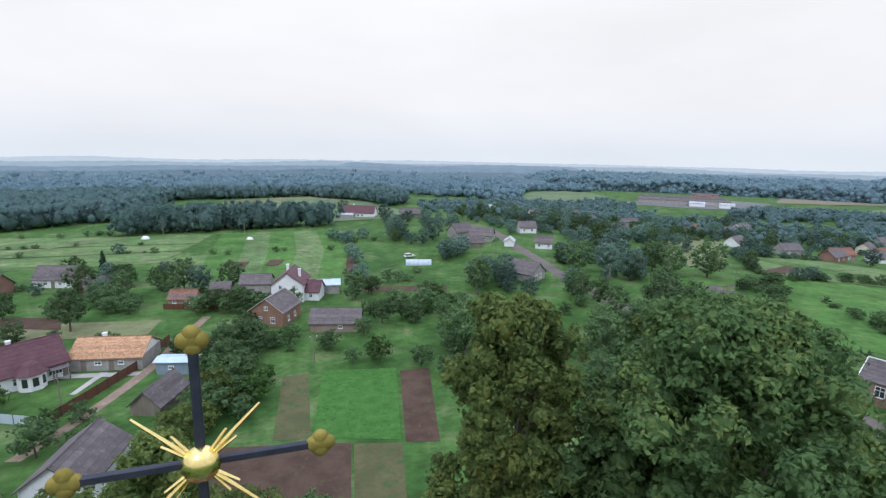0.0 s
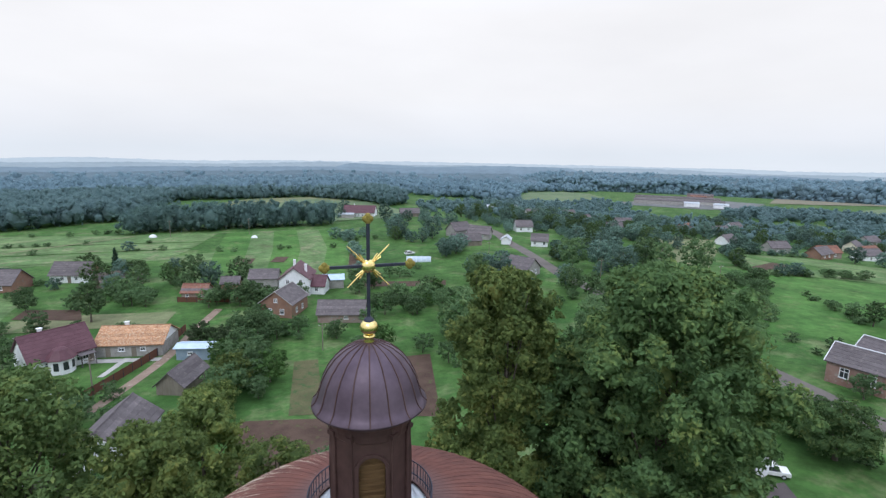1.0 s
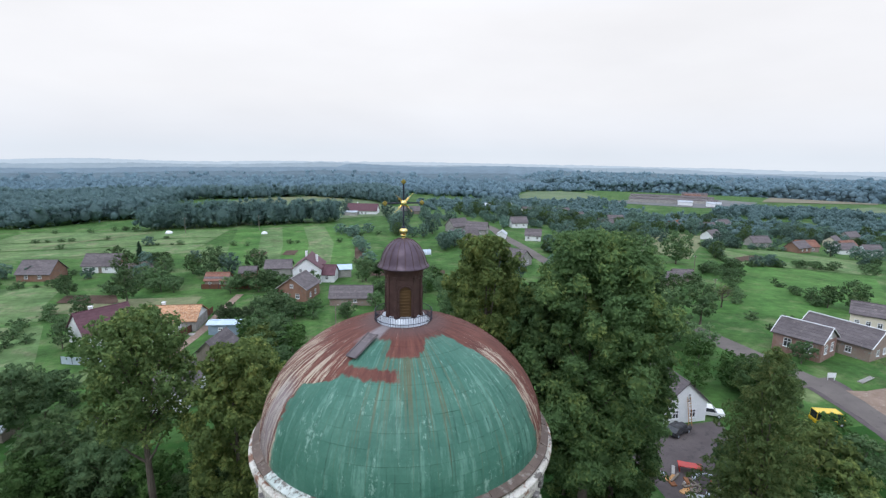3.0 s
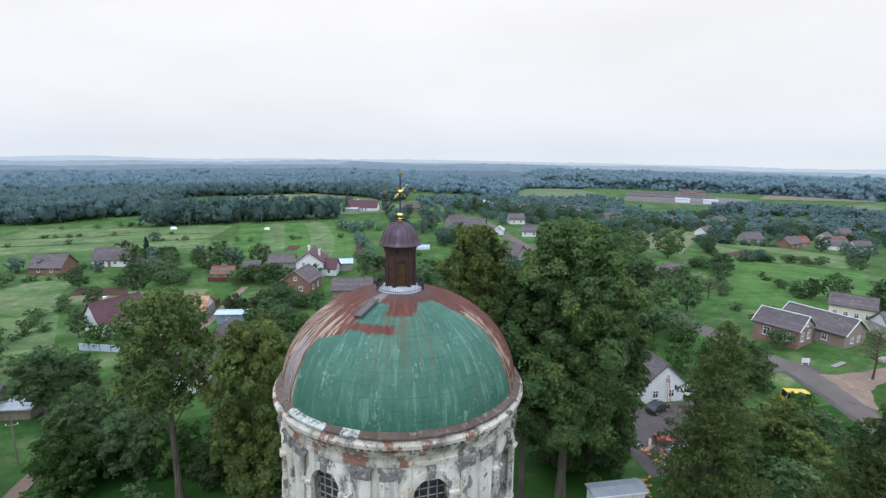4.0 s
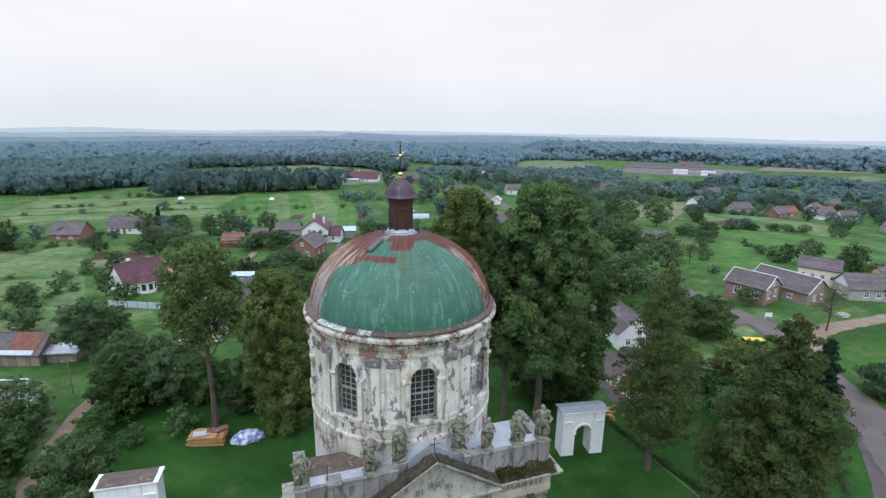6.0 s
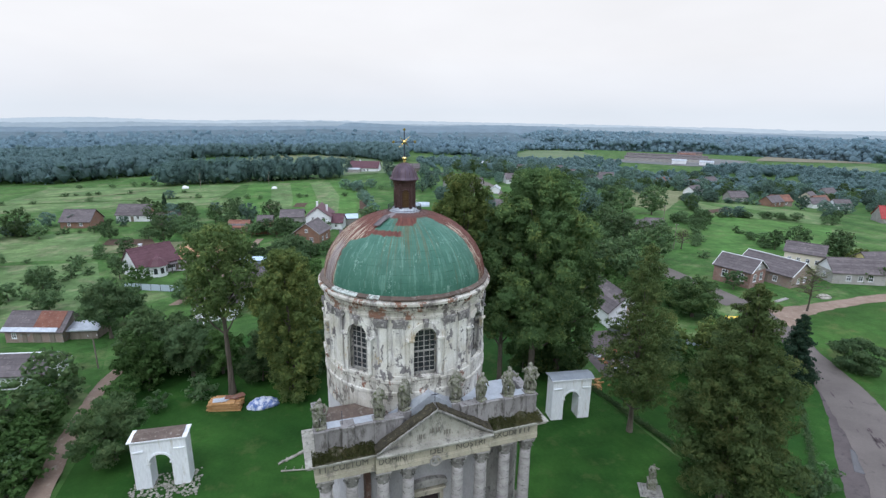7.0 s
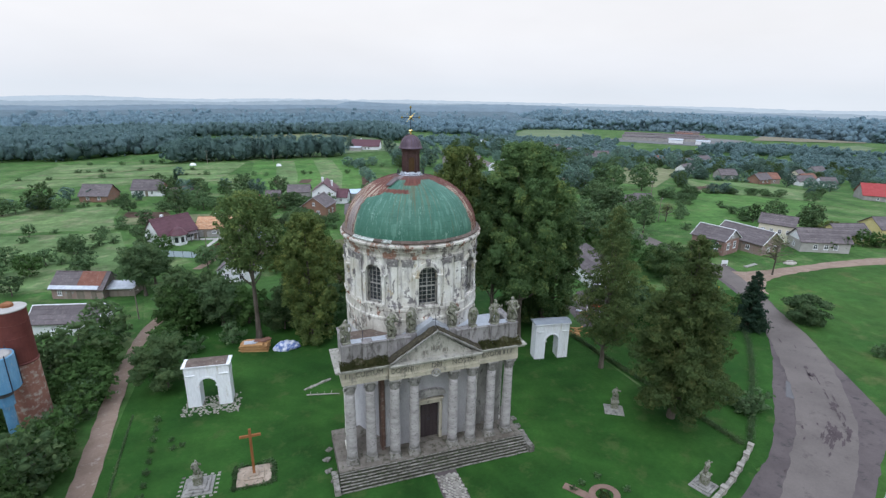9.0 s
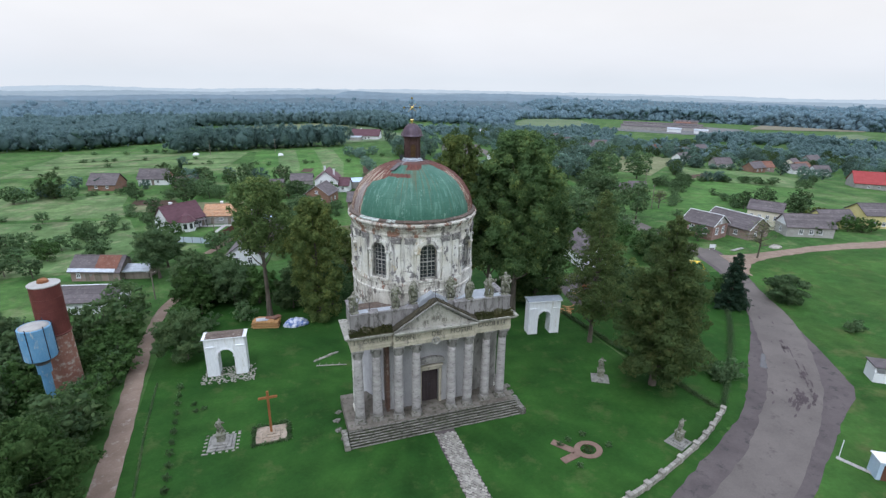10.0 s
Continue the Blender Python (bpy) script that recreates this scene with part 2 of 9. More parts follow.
    green = blend(mk, ln, do("MULTIPLY", step_of(mk, ln, do("MULTIPLY_ADD", cloud_, 0.5, do("SUBTRACT", chip, 0.25)), 0.59, 0.64), 0.7), green, (0.235, 0.385, 0.325))
    # rust runs below the torn fields, thin elsewhere
    thread = noise_on(mk, ln, flat, 1.0, 7, 0.65, (0.85, 1, 0.9))
    fed = most(both(past(a_, -34.0, 8.0), under(a_, 12.0, 8.0), past(up, 0.42, 0.30)), do("MULTIPLY", past(up, 0.72, 0.16), 0.55))
    patchy = noise_on(mk, ln, flat, 1.0, 4, 0.5, (0.07, 1, 2.2))
    runs = step_of(mk, ln, do("MULTIPLY_ADD", fed, 0.17, do("MULTIPLY_ADD", patchy, 0.30, do("SUBTRACT", thread, 0.15))), 0.60, 0.76)
    green = blend(mk, ln, do("MULTIPLY", runs, 0.8), green, (0.105, 0.098, 0.050))
    dark = noise_on(mk, ln, flat, 1.0, 6, 0.6, (0.55, 1, 1.3))
    green = blend(mk, ln, do("MULTIPLY", step_of(mk, ln, dark, 0.60, 0.70), 0.55), green, (0.030, 0.075, 0.058))
    # red lead, greyer at the crown, flaked pale on the flanks
    red = blend(mk, ln, step_of(mk, ln, noise_on(mk, ln, flat, 1.0, 8, 0.65, (0.2, 1, 5)), 0.36, 0.64), (0.094, 0.034, 0.028), (0.170, 0.066, 0.050))
    red = blend(mk, ln, do("MULTIPLY", past(up, 0.93, 0.05), 0.6), red, (0.135, 0.100, 0.100))
    flank = most(under(a_, -50.0, 12.0), do("MULTIPLY", past(a_, 44.0, 4.0), under(a_, 60.0, 4.0)))
    flake = noise_on(mk, ln, flat, 1.0, 12, 0.75, (0.55, 1, 4.0))
    red = blend(mk, ln, step_of(mk, ln, do("MULTIPLY_ADD", do("MULTIPLY", flank, under(up, 0.78, 0.12)), 0.135, flake), 0.63, 0.67), red, (0.43, 0.36, 0.285))
    zinc = both(under(a_, -71.5, 1.5), past(a_, -84.0, 2.0), under(t_, 0.46, 0.06))
    way = both(past(a_, -62.0, 3.0), under(a_, -42.0, 3.0), past(t_, 0.83, 0.02))
    red = blend(mk, ln, do("MULTIPLY", most(do("MULTIPLY", zinc, 0.55), do("MULTIPLY", way, 0.7)), step_of(mk, ln, torn, 0.28, 0.42)), red, (0.30, 0.29, 0.31))
    col = blend(mk, ln, bare, green, red)
    hsv = mk("ShaderNodeHueSaturation")
    ln(ramp(noise_on(mk, ln, geo.outputs["Position"], 7, 8), 0.0, 1.0, 0.80, 1.20), hsv.inputs["Value"])
    ln(col, hsv.inputs["Color"])
    ln(hsv.outputs[0], bs.inputs["Base Color"])
    ln(ramp(bare, 0.0, 1.0, 0.5, 0.75), bs.inputs["Roughness"])
    bs.inputs["Specular IOR Level"].default_value = 0.3
    bp = mk("ShaderNodeBump")
    bp.inputs["Strength"].default_value, bp.inputs["Distance"].default_value = 0.25, 0.02
    ln(do("MULTIPLY_ADD", bare, -0.5, wide), bp.inputs["Height"])
    ln(bp.outputs[0], bs.inputs["Normal"])
    return m


M = {
    "plaster": aged("old_lime_plaster", (0.580, 0.560, 0.500), (0.745, 0.745, 0.720), (0.255, 0.245, 0.250), (0.43, 0.37, 0.27), 0.585),
    "porch_plaster": surf("pale_lilac_limewash", (0.36, 0.36, 0.375), (0.48, 0.48, 0.49), (0.30, 0.285, 0.27), scale=0.5, fine=8, cover=0.22, streak=0.4, bump=0.2),
    "plaster_cornice": aged("broken_cornice_plaster", (0.44, 0.42, 0.37), (0.66, 0.65, 0.61), (0.19, 0.175, 0.165), (0.23, 0.130, 0.095), 0.53),
    "plaster_low": aged("worn_plaster_and_brick", (0.488, 0.466, 0.413), (0.700, 0.689, 0.647), (0.233, 0.217, 0.201), (0.265, 0.143, 0.106), 0.585),
    "stone": surf("grey_limestone", (0.20, 0.195, 0.185), (0.33, 0.322, 0.305), (0.10, 0.10, 0.095), scale=0.8, fine=8, cover=0.36, bump=0.5, streak=0.4, rand=0.07),
    "shaft": surf("weathered_column_stone", (0.285, 0.272, 0.272), (0.415, 0.40, 0.395), (0.17, 0.162, 0.162), scale=0.8, fine=7, cover=0.32, bump=0.4, streak=2.2, rand=0.05),
    "capital": surf("dark_eroded_stone", (0.135, 0.128, 0.132), (0.25, 0.24, 0.24), (0.48, 0.465, 0.44), scale=1.5, fine=9, cover=0.42, bump=0.6),
    "dark_brick": surf("dark_brown_brick", (0.095, 0.058, 0.048), (0.15, 0.090, 0.070), (0.22, 0.19, 0.17), scale=0.8, fine=10, cover=0.3),
    "step": surf("mossy_step_stone", (0.150, 0.143, 0.130), (0.280, 0.268, 0.248), (0.072, 0.076, 0.052), scale=0.9, fine=10, cover=0.50, bump=0.5, rand=0.15),
    "podium": surf("dirty_podium_stone", (0.120, 0.104, 0.088), (0.225, 0.208, 0.185), (0.072, 0.070, 0.048), scale=0.55, fine=7, cover=0.42, bump=0.6),
    # Near-black joints: moss and dirt, plus the shade under the treads painted in.
    "riser": surf("dirt_and_shade_in_joints", (0.035, 0.035, 0.028), (0.06, 0.058, 0.045), (0.05, 0.07, 0.03), scale=1.0, fine=10),
    "dark_moss": surf("blackened_moss", (0.032, 0.029, 0.021), (0.062, 0.054, 0.037), (0.13, 0.118, 0.075), scale=1.5, fine=12, cover=0.36, bump=1.0, dist=0.05),
    "attic": surf("stained_attic_stone", (0.205, 0.195, 0.197), (0.305, 0.295, 0.295), (0.105, 0.098, 0.092), scale=0.7, fine=7, cover=0.45, streak=0.35, bump=0.4),
    "sand": surf("ochre_sandstone", (0.37, 0.345, 0.275), (0.50, 0.465, 0.375), (0.22, 0.21, 0.18), scale=0.6, fine=8, cover=0.34, streak=0.5),
    "moss": surf("mossy_ledge", (0.050, 0.052, 0.028), (0.095, 0.085, 0.055), (0.19, 0.165, 0.13), scale=1.1, fine=12, cover=0.32, bump=1.0, dist=0.05),
    "house_brick": surf("flaking_red_house_brick", (0.235, 0.135, 0.115), (0.31, 0.20, 0.175), (0.33, 0.30, 0.29), scale=0.5, fine=9, cover=0.36),
    "brick": surf("bare_red_brick", (0.225, 0.125, 0.095), (0.297, 0.175, 0.131), (0.198, 0.180, 0.163), scale=0.5, fine=10, cover=0.3),
    "dome_skin": dome_skin("worn_dome_paint"),
    "old_flashing": surf("torn_zinc_flashing", (0.40, 0.47, 0.45), (0.58, 0.62, 0.60), (0.12, 0.10, 0.085), scale=1.6, fine=9, cover=0.55, rough=0.6),
    "gable_stone": surf("grey_gable_stone", (0.30, 0.295, 0.26), (0.44, 0.43, 0.39), (0.17, 0.17, 0.155), scale=0.9, fine=8, cover=0.42, streak=0.5, bump=0.4),
    "gutter": surf("brown_gutter_sheet", (0.085, 0.062, 0.052), (0.14, 0.105, 0.088), (0.24, 0.22, 0.20), scale=0.9, fine=8, rough=0.6, cover=0.3, rand=0.15),
    "hood": surf("purple_brown_copper", (0.072, 0.050, 0.070), (0.112, 0.084, 0.112), scale=1.3, fine=5, rough=0.42, metal=0.35, bump=0.06, rand=0.07),
    "lantern": surf("dark_copper_cladding", (0.062, 0.034, 0.034), (0.098, 0.056, 0.054), scale=1.5, fine=8, rough=0.5, metal=0.3, bump=0.05),
    "shutter": surf("brown_louvre_wood", (0.068, 0.038, 0.016), (0.108, 0.064, 0.028), scale=2, fine=10, streak=4.0),
    "gold": surf("gilding", (0.78, 0.61, 0.23), (0.90, 0.75, 0.36), scale=3, fine=20, rough=0.24, metal=1.0, bump=0.03),
    "gold_leaf": surf("old_gilding", (0.22, 0.18, 0.045), (0.32, 0.26, 0.07), scale=6, fine=20, rough=0.65, metal=0.5, bump=0.1),
    "iron": surf("dark_painted_iron", (0.026, 0.030, 0.050), (0.044, 0.048, 0.072), scale=3, fine=20, rough=0.5, metal=0.3, bump=0.05),
    "zinc": surf("light_zinc_flashing", (0.42, 0.46, 0.52), (0.54, 0.58, 0.64), scale=1.2, fine=6, rough=0.42, metal=0.35, bump=0.06),
    # Bluish-grey base also carries the sky's reflection on the panes.
    "glass": surf("dark_glass_reflection_tinted", (0.030, 0.036, 0.042), (0.055, 0.062, 0.070), scale=2, fine=8, rough=0.15, bump=0.0, spec=0.5, rand=0.25),
    "door": surf("old_dark_door_wood", (0.035, 0.026, 0.028), (0.06, 0.048, 0.05), scale=2, fine=18, streak=0.1),
    "white": surf("white_limewash", (0.729, 0.750, 0.793), (0.808, 0.830, 0.875), (0.591, 0.600, 0.597), scale=0.6, fine=10, cover=0.12, bump=0.15),
    "cream": surf("cream_render", (0.62, 0.58, 0.48), (0.70, 0.66, 0.55), scale=0.5, fine=10, rand=0.08),
    "yellow": surf("yellow_render", (0.62, 0.55, 0.26), (0.70, 0.62, 0.33), scale=0.5, fine=10),
    "grey_wall": surf("grey_block_wall", (0.28, 0.275, 0.27), (0.38, 0.37, 0.36), (0.22, 0.20, 0.19), scale=0.7, fine=9, cover=0.3),
    "pink_brick": surf("pale_red_brick_wall", (0.273, 0.196, 0.176), (0.318, 0.255, 0.227), (0.273, 0.323, 0.340), scale=0.6, fine=12, cover=0.3),
    "slate": surf("grey_slate_roof", (0.099, 0.086, 0.092), (0.146, 0.128, 0.136), (0.206, 0.176, 0.176), scale=0.6, fine=7, cover=0.25, rand=0.15, streak=0.6, rough=0.75),
    "purple": surf("purple_tile_roof", (0.090, 0.038, 0.050), (0.122, 0.055, 0.070), scale=0.8, fine=8, rough=0.55, rand=0.08),
    "orange": surf("orange_clay_tile", (0.27, 0.135, 0.078), (0.45, 0.25, 0.14), (0.50, 0.40, 0.29), scale=1.6, fine=5, cover=0.42, island=0.3, rand=0.2),
    "red_roof": surf("rusty_red_sheet_roof", (0.184, 0.081, 0.060), (0.248, 0.123, 0.090), (0.240, 0.228, 0.200), scale=0.7, fine=8, cover=0.28, rand=0.1),
    "rust_sheet": surf("brown_rusted_roof_sheet", (0.15, 0.062, 0.046), (0.22, 0.10, 0.072), (0.26, 0.20, 0.17), scale=0.8, fine=8, cover=0.25),
    "bright_red": surf("new_red_sheet_roof", (0.30, 0.038, 0.040), (0.36, 0.055, 0.055), scale=0.7, fine=8, rough=0.5),
    "blue_wall": surf("blue_grey_painted_sheet", (0.20, 0.27, 0.36), (0.26, 0.33, 0.42), scale=0.7, fine=8, rough=0.55),
    "blue_roof": surf("pale_blue_sheet_roof", (0.42, 0.55, 0.70), (0.52, 0.63, 0.76), scale=0.7, fine=8, rough=0.45),
    "wood": surf("grey_weathered_boards", (0.17, 0.145, 0.12), (0.25, 0.22, 0.19), scale=1, fine=14, streak=0.2),
    "timber": surf("fresh_sawn_timber", (0.42, 0.22, 0.09), (0.52, 0.31, 0.15), scale=1.5, fine=14, streak=0.3, rand=0.2),
    "cross_wood": surf("stained_oak_cross", (0.22, 0.085, 0.03), (0.30, 0.125, 0.05), scale=2, fine=16, streak=0.2),
    "tarp": surf("blue_white_tarpaulin", (0.55, 0.60, 0.72), (0.72, 0.74, 0.80), (0.10, 0.17, 0.42), scale=0.55, fine=6, rough=0.45, cover=0.75),
    "rust_fence": surf("rust_brown_fence_sheet", (0.115, 0.050, 0.035), (0.16, 0.075, 0.05), scale=0.8, fine=9),
    "grey_blue_fence": surf("pale_blue_fence_sheet", (0.42, 0.50, 0.60), (0.50, 0.58, 0.67), scale=0.8, fine=9),
    "tower_brick": surf("tower_brickwork", (0.26, 0.115, 0.085), (0.32, 0.165, 0.125), (0.46, 0.40, 0.34), scale=0.5, fine=9, cover=0.45),
    "tower_rust": surf("dark_red_tower_sheet", (0.105, 0.030, 0.026), (0.15, 0.045, 0.038), scale=0.6, fine=8, rough=0.6),
    "tank_blue": surf("peeling_blue_tank_paint", (0.10, 0.27, 0.46), (0.18, 0.37, 0.56), (0.42, 0.46, 0.46), scale=0.6, fine=8, rough=0.5, streak=0.4, cover=0.3),
    "rust": surf("bare_rust", (0.20, 0.075, 0.035), (0.30, 0.14, 0.07), scale=1.5, fine=10),
    "bark": surf("grey_bark", (0.085, 0.072, 0.058), (0.15, 0.13, 0.11), scale=1.2, fine=10, streak=0.25, bump=0.8, dist=0.04),
    "rubber": surf("tyre_rubber", (0.02, 0.02, 0.02), (0.03, 0.03, 0.03), scale=2, fine=10, bump=0),
    "car_white": surf("white_car_paint", (0.72, 0.73, 0.75), (0.76, 0.77, 0.78), scale=0.6, fine=3, rough=0.25, bump=0, spec=0.5),
    "car_yellow": surf("yellow_car_paint", (0.72, 0.50, 0.04), (0.75, 0.54, 0.06), scale=0.6, fine=3, rough=0.25, bump=0, spec=0.5),
    "car_dark": surf("dark_car_paint", (0.03, 0.032, 0.037), (0.04, 0.042, 0.047), scale=0.6, fine=3, rough=0.2, bump=0, spec=0.5),
    "car_red": surf("red_car_paint", (0.42, 0.03, 0.025), (0.46, 0.04, 0.03), scale=0.6, fine=3, rough=0.25, bump=0, spec=0.5),
    "grass": surf("meadow_grass", (0.042, 0.106, 0.028), (0.070, 0.146, 0.040), (0.112, 0.150, 0.066), scale=0.04, fine=1.2, cover=0.42, mottle=0.36, bump=0.9, dist=0.15, spec=0.1),
    "lawn": surf("short_lawn", (0.017, 0.062, 0.012), (0.030, 0.089, 0.017), (0.049, 0.090, 0.025), mottle=0.22, scale=0.10, fine=3, cover=0.32, bump=0.9, dist=0.06, spec=0.1),
    "field": surf("bright_meadow", (0.055, 0.138, 0.034), (0.082, 0.174, 0.046), (0.122, 0.172, 0.066), scale=0.05, mottle=0.32, fine=0.9, cover=0.3, bump=0.6, dist=0.12, spec=0.1),
    "garden_grass": surf("lush_garden_grass", (0.032, 0.092, 0.022), (0.052, 0.120, 0.031), (0.088, 0.130, 0.05), scale=0.06, fine=1.4, cover=0.36, mottle=0.34, bump=0.9, dist=0.12, spec=0.1),
    "field2": surf("yellowish_meadow", (0.088, 0.158, 0.060), (0.128, 0.195, 0.080), (0.172, 0.195, 0.108), scale=0.05, mottle=0.34, fine=0.9, cover=0.42, bump=0.6, dist=0.12, spec=0.1),
    "roadside": surf("roadside_grass", (0.028, 0.084, 0.018), (0.048, 0.112, 0.025), (0.078, 0.112, 0.036), scale=0.06, fine=2.5, cover=0.36, mottle=0.26, bump=0.8, dist=0.08, spec=0.1),
    "dry": surf("dry_mown_grass", (0.136, 0.161, 0.081), (0.200, 0.206, 0.120), (0.103, 0.157, 0.064), mottle=0.2, scale=0.05, fine=1.3, cover=0.36, bump=0.6, dist=0.1, spec=0.1),
    "crop": surf("leafy_green_crop", (0.044, 0.138, 0.030), (0.074, 0.184, 0.045), (0.033, 0.097, 0.027), scale=0.5, fine=3, cover=0.36, bump=1.0, dist=0.2, spec=0.1),
    "stubble": surf("weedy_stubble", (0.085, 0.088, 0.045), (0.125, 0.118, 0.062), (0.060, 0.105, 0.040), scale=0.25, fine=3, cover=0.45, bump=0.8, dist=0.1, spec=0.1),
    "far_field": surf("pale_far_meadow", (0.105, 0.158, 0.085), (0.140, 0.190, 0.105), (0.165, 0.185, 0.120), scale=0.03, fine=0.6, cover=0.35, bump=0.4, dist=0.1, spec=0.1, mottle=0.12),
    "brown_stubble": surf("pale_brown_stubble", (0.17, 0.155, 0.115), (0.22, 0.20, 0.15), (0.14, 0.15, 0.10), scale=0.03, fine=0.6, cover=0.35, bump=0.4, dist=0.1, spec=0.1),
    "soil": surf("dark_garden_soil", (0.070, 0.045, 0.036), (0.105, 0.070, 0.055), (0.085, 0.100, 0.040), scale=0.3, fine=4, cover=0.2, bump=0.8, dist=0.08, spec=0.1),
    "dirt": surf("brown_dirt_track", (0.210, 0.150, 0.115), (0.280, 0.208, 0.165), (0.34, 0.29, 0.25), scale=0.35, fine=5, cover=0.25, bump=0.5),
    "gravel": surf("grey_brown_gravel", (0.083, 0.069, 0.071), (0.115, 0.097, 0.097), (0.055, 0.049, 0.052), scale=0.25, fine=6, cover=0.32, bump=0.5),
    "asphalt": surf("patched_pale_asphalt", (0.119, 0.104, 0.098), (0.153, 0.134, 0.126), (0.084, 0.073, 0.069), scale=0.16, fine=6, cover=0.2, bump=0.25),
    "yard_grey": surf("trodden_grey_yard", (0.125, 0.128, 0.138), (0.165, 0.168, 0.178), (0.10, 0.12, 0.09), scale=0.05, fine=0.8, cover=0.4, bump=0.3),
    "patch": surf("dark_asphalt_patch", (0.062, 0.048, 0.052), (0.085, 0.067, 0.071), scale=0.6, fine=8),
    "puddle": surf("still_puddle_water", (0.06, 0.06, 0.065), (0.075, 0.075, 0.085), scale=0.5, fine=3, rough=0.08, bump=0, spec=0.5),
    "gate_white": surf("whitewashed_masonry", (0.77, 0.80, 0.85), (0.84, 0.87, 0.91), (0.60, 0.60, 0.57), scale=0.5, fine=7, cover=0.2, streak=0.2, bump=0.3),
    "gate_sheet": surf("blue_grey_roof_sheet", (0.25, 0.285, 0.33), (0.32, 0.36, 0.41), scale=0.6, fine=8, rough=0.45, streak=0.2),
    "paving": surf("pale_rubble_paving", (0.235, 0.225, 0.20), (0.36, 0.34, 0.31), (0.16, 0.165, 0.13), scale=1.0, fine=9, cover=0.32, rand=0.25),
    "cross_stone": surf("tan_platform_stone", (0.27, 0.215, 0.165), (0.40, 0.33, 0.265), (0.17, 0.15, 0.12), scale=1.0, fine=9, cover=0.35),
    "pink_path": surf("reddish_bed_path", (0.17, 0.110, 0.088), (0.225, 0.150, 0.122), scale=0.8, fine=8),
    "concrete": surf("grey_concrete", (0.34, 0.33, 0.32), (0.44, 0.43, 0.42), scale=0.6, fine=8),
    "lichen": surf("statue_stone_with_lichen", (0.15, 0.15, 0.12), (0.31, 0.305, 0.27), (0.075, 0.095, 0.035), scale=1.9, fine=9, cover=0.5, bump=0.6),
    "ink": surf("faded_dark_lettering", (0.13, 0.125, 0.11), (0.21, 0.20, 0.17), scale=2, fine=12),
    "leaf_linden": foliage("linden_leaves", (0.072, 0.136, 0.060), (0.114, 0.193, 0.075), (0.217, 0.280, 0.093)),
    "leaf_maple": foliage("maple_leaves", (0.076, 0.130, 0.052), (0.122, 0.186, 0.068), (0.225, 0.272, 0.092)),
    "leaf_yellow": foliage("yellowing_leaves", (0.084, 0.137, 0.053), (0.153, 0.208, 0.068), (0.268, 0.294, 0.092)),
    "leaf_larch": foliage("larch_needles", (0.074, 0.120, 0.052), (0.117, 0.172, 0.063), (0.193, 0.216, 0.081)),
    "leaf_spruce": foliage("spruce_needles", (0.024, 0.055, 0.039), (0.041, 0.079, 0.050), (0.058, 0.101, 0.060)),
    "leaf_dark": foliage("dark_shrub_leaves", (0.062, 0.116, 0.054), (0.098, 0.158, 0.068), (0.15, 0.206, 0.09)),
    "leaf_green": foliage("orchard_leaves", (0.08, 0.15, 0.074), (0.123, 0.203, 0.095), (0.19, 0.268, 0.122), rand=0.35),
    "leaf_fresh": foliage("fresh_green_leaves", (0.050, 0.112, 0.036), (0.082, 0.155, 0.049), (0.120, 0.195, 0.070)),
    "leaf_willow": foliage("pale_willow_leaves", (0.065, 0.105, 0.050), (0.100, 0.145, 0.075), (0.140, 0.185, 0.105)),
    # Blue-grey lift in these three leaf colours is distance haze, painted in.
    "leaf_wood": foliage("haze_tinted_woodland_leaves", (0.140, 0.225, 0.240), (0.175, 0.272, 0.280), (0.215, 0.324, 0.322), through_it=0.5, rand=0.0, leafy=1.3, relief=0.3),
    "leaf_grove": foliage("haze_tinted_grove_leaves", (0.110, 0.190, 0.186), (0.142, 0.230, 0.216), (0.180, 0.278, 0.249), through_it=0.5, rand=0.0, leafy=1.3, relief=0.3),
    "leaf_far": foliage("haze_blue_woodland_leaves", (0.173, 0.274, 0.333), (0.210, 0.320, 0.383), (0.251, 0.367, 0.427), rand=0.0, leafy=0.8, relief=0.7),
    # Copy of the garden leaves with distance haze mixed into the colour.
    "leaf_hazed": foliage("haze_tinted_garden_leaves", (0.096, 0.170, 0.146), (0.142, 0.228, 0.187), (0.207, 0.301, 0.237), rand=0.35),
    "leaf_ivy": foliage("weeds_on_ledge", (0.042, 0.052, 0.020), (0.074, 0.082, 0.032), (0.130, 0.118, 0.055)),
}

# ---- tools ----
RNG = random.Random(11)


def smooth01(t):
    t = max(0.0, min(1.0, t))
    return t * t * (3 - 2 * t)


def ground_z(x, y):
    """Height of the land: level round the church, sinking slowly towards the valley."""
    d = math.hypot(x, y)
    z = -2.4 * smooth01((y - 20) / 75) * (1 - 0.7 * smooth01((x - 30) / 60))
    z -= 8.0 * smooth01((x - 110) / 200) * smooth01((y + 60) / 120) * (1 - smooth01((d - 450) / 900))
    if d > 250:
        z -= 0.0225 * (d - 250) + 0.03 * max(0.0, d - 760)
        z += smooth01((d - 500) / 600) * 4.0 * noise.noise((x / 420, y / 420, 3.1))
    return z


def inside(x, y, pts):
    """Whether x, y lies in the polygon pts."""
    hit = False
    for (ax, ay), (bx, by) in zip(pts, pts[1:] + pts[:1]):
        if (ay > y) != (by > y) and x < (bx - ax) * (y - ay) / (by - ay) + ax:
            hit = not hit
    return hit


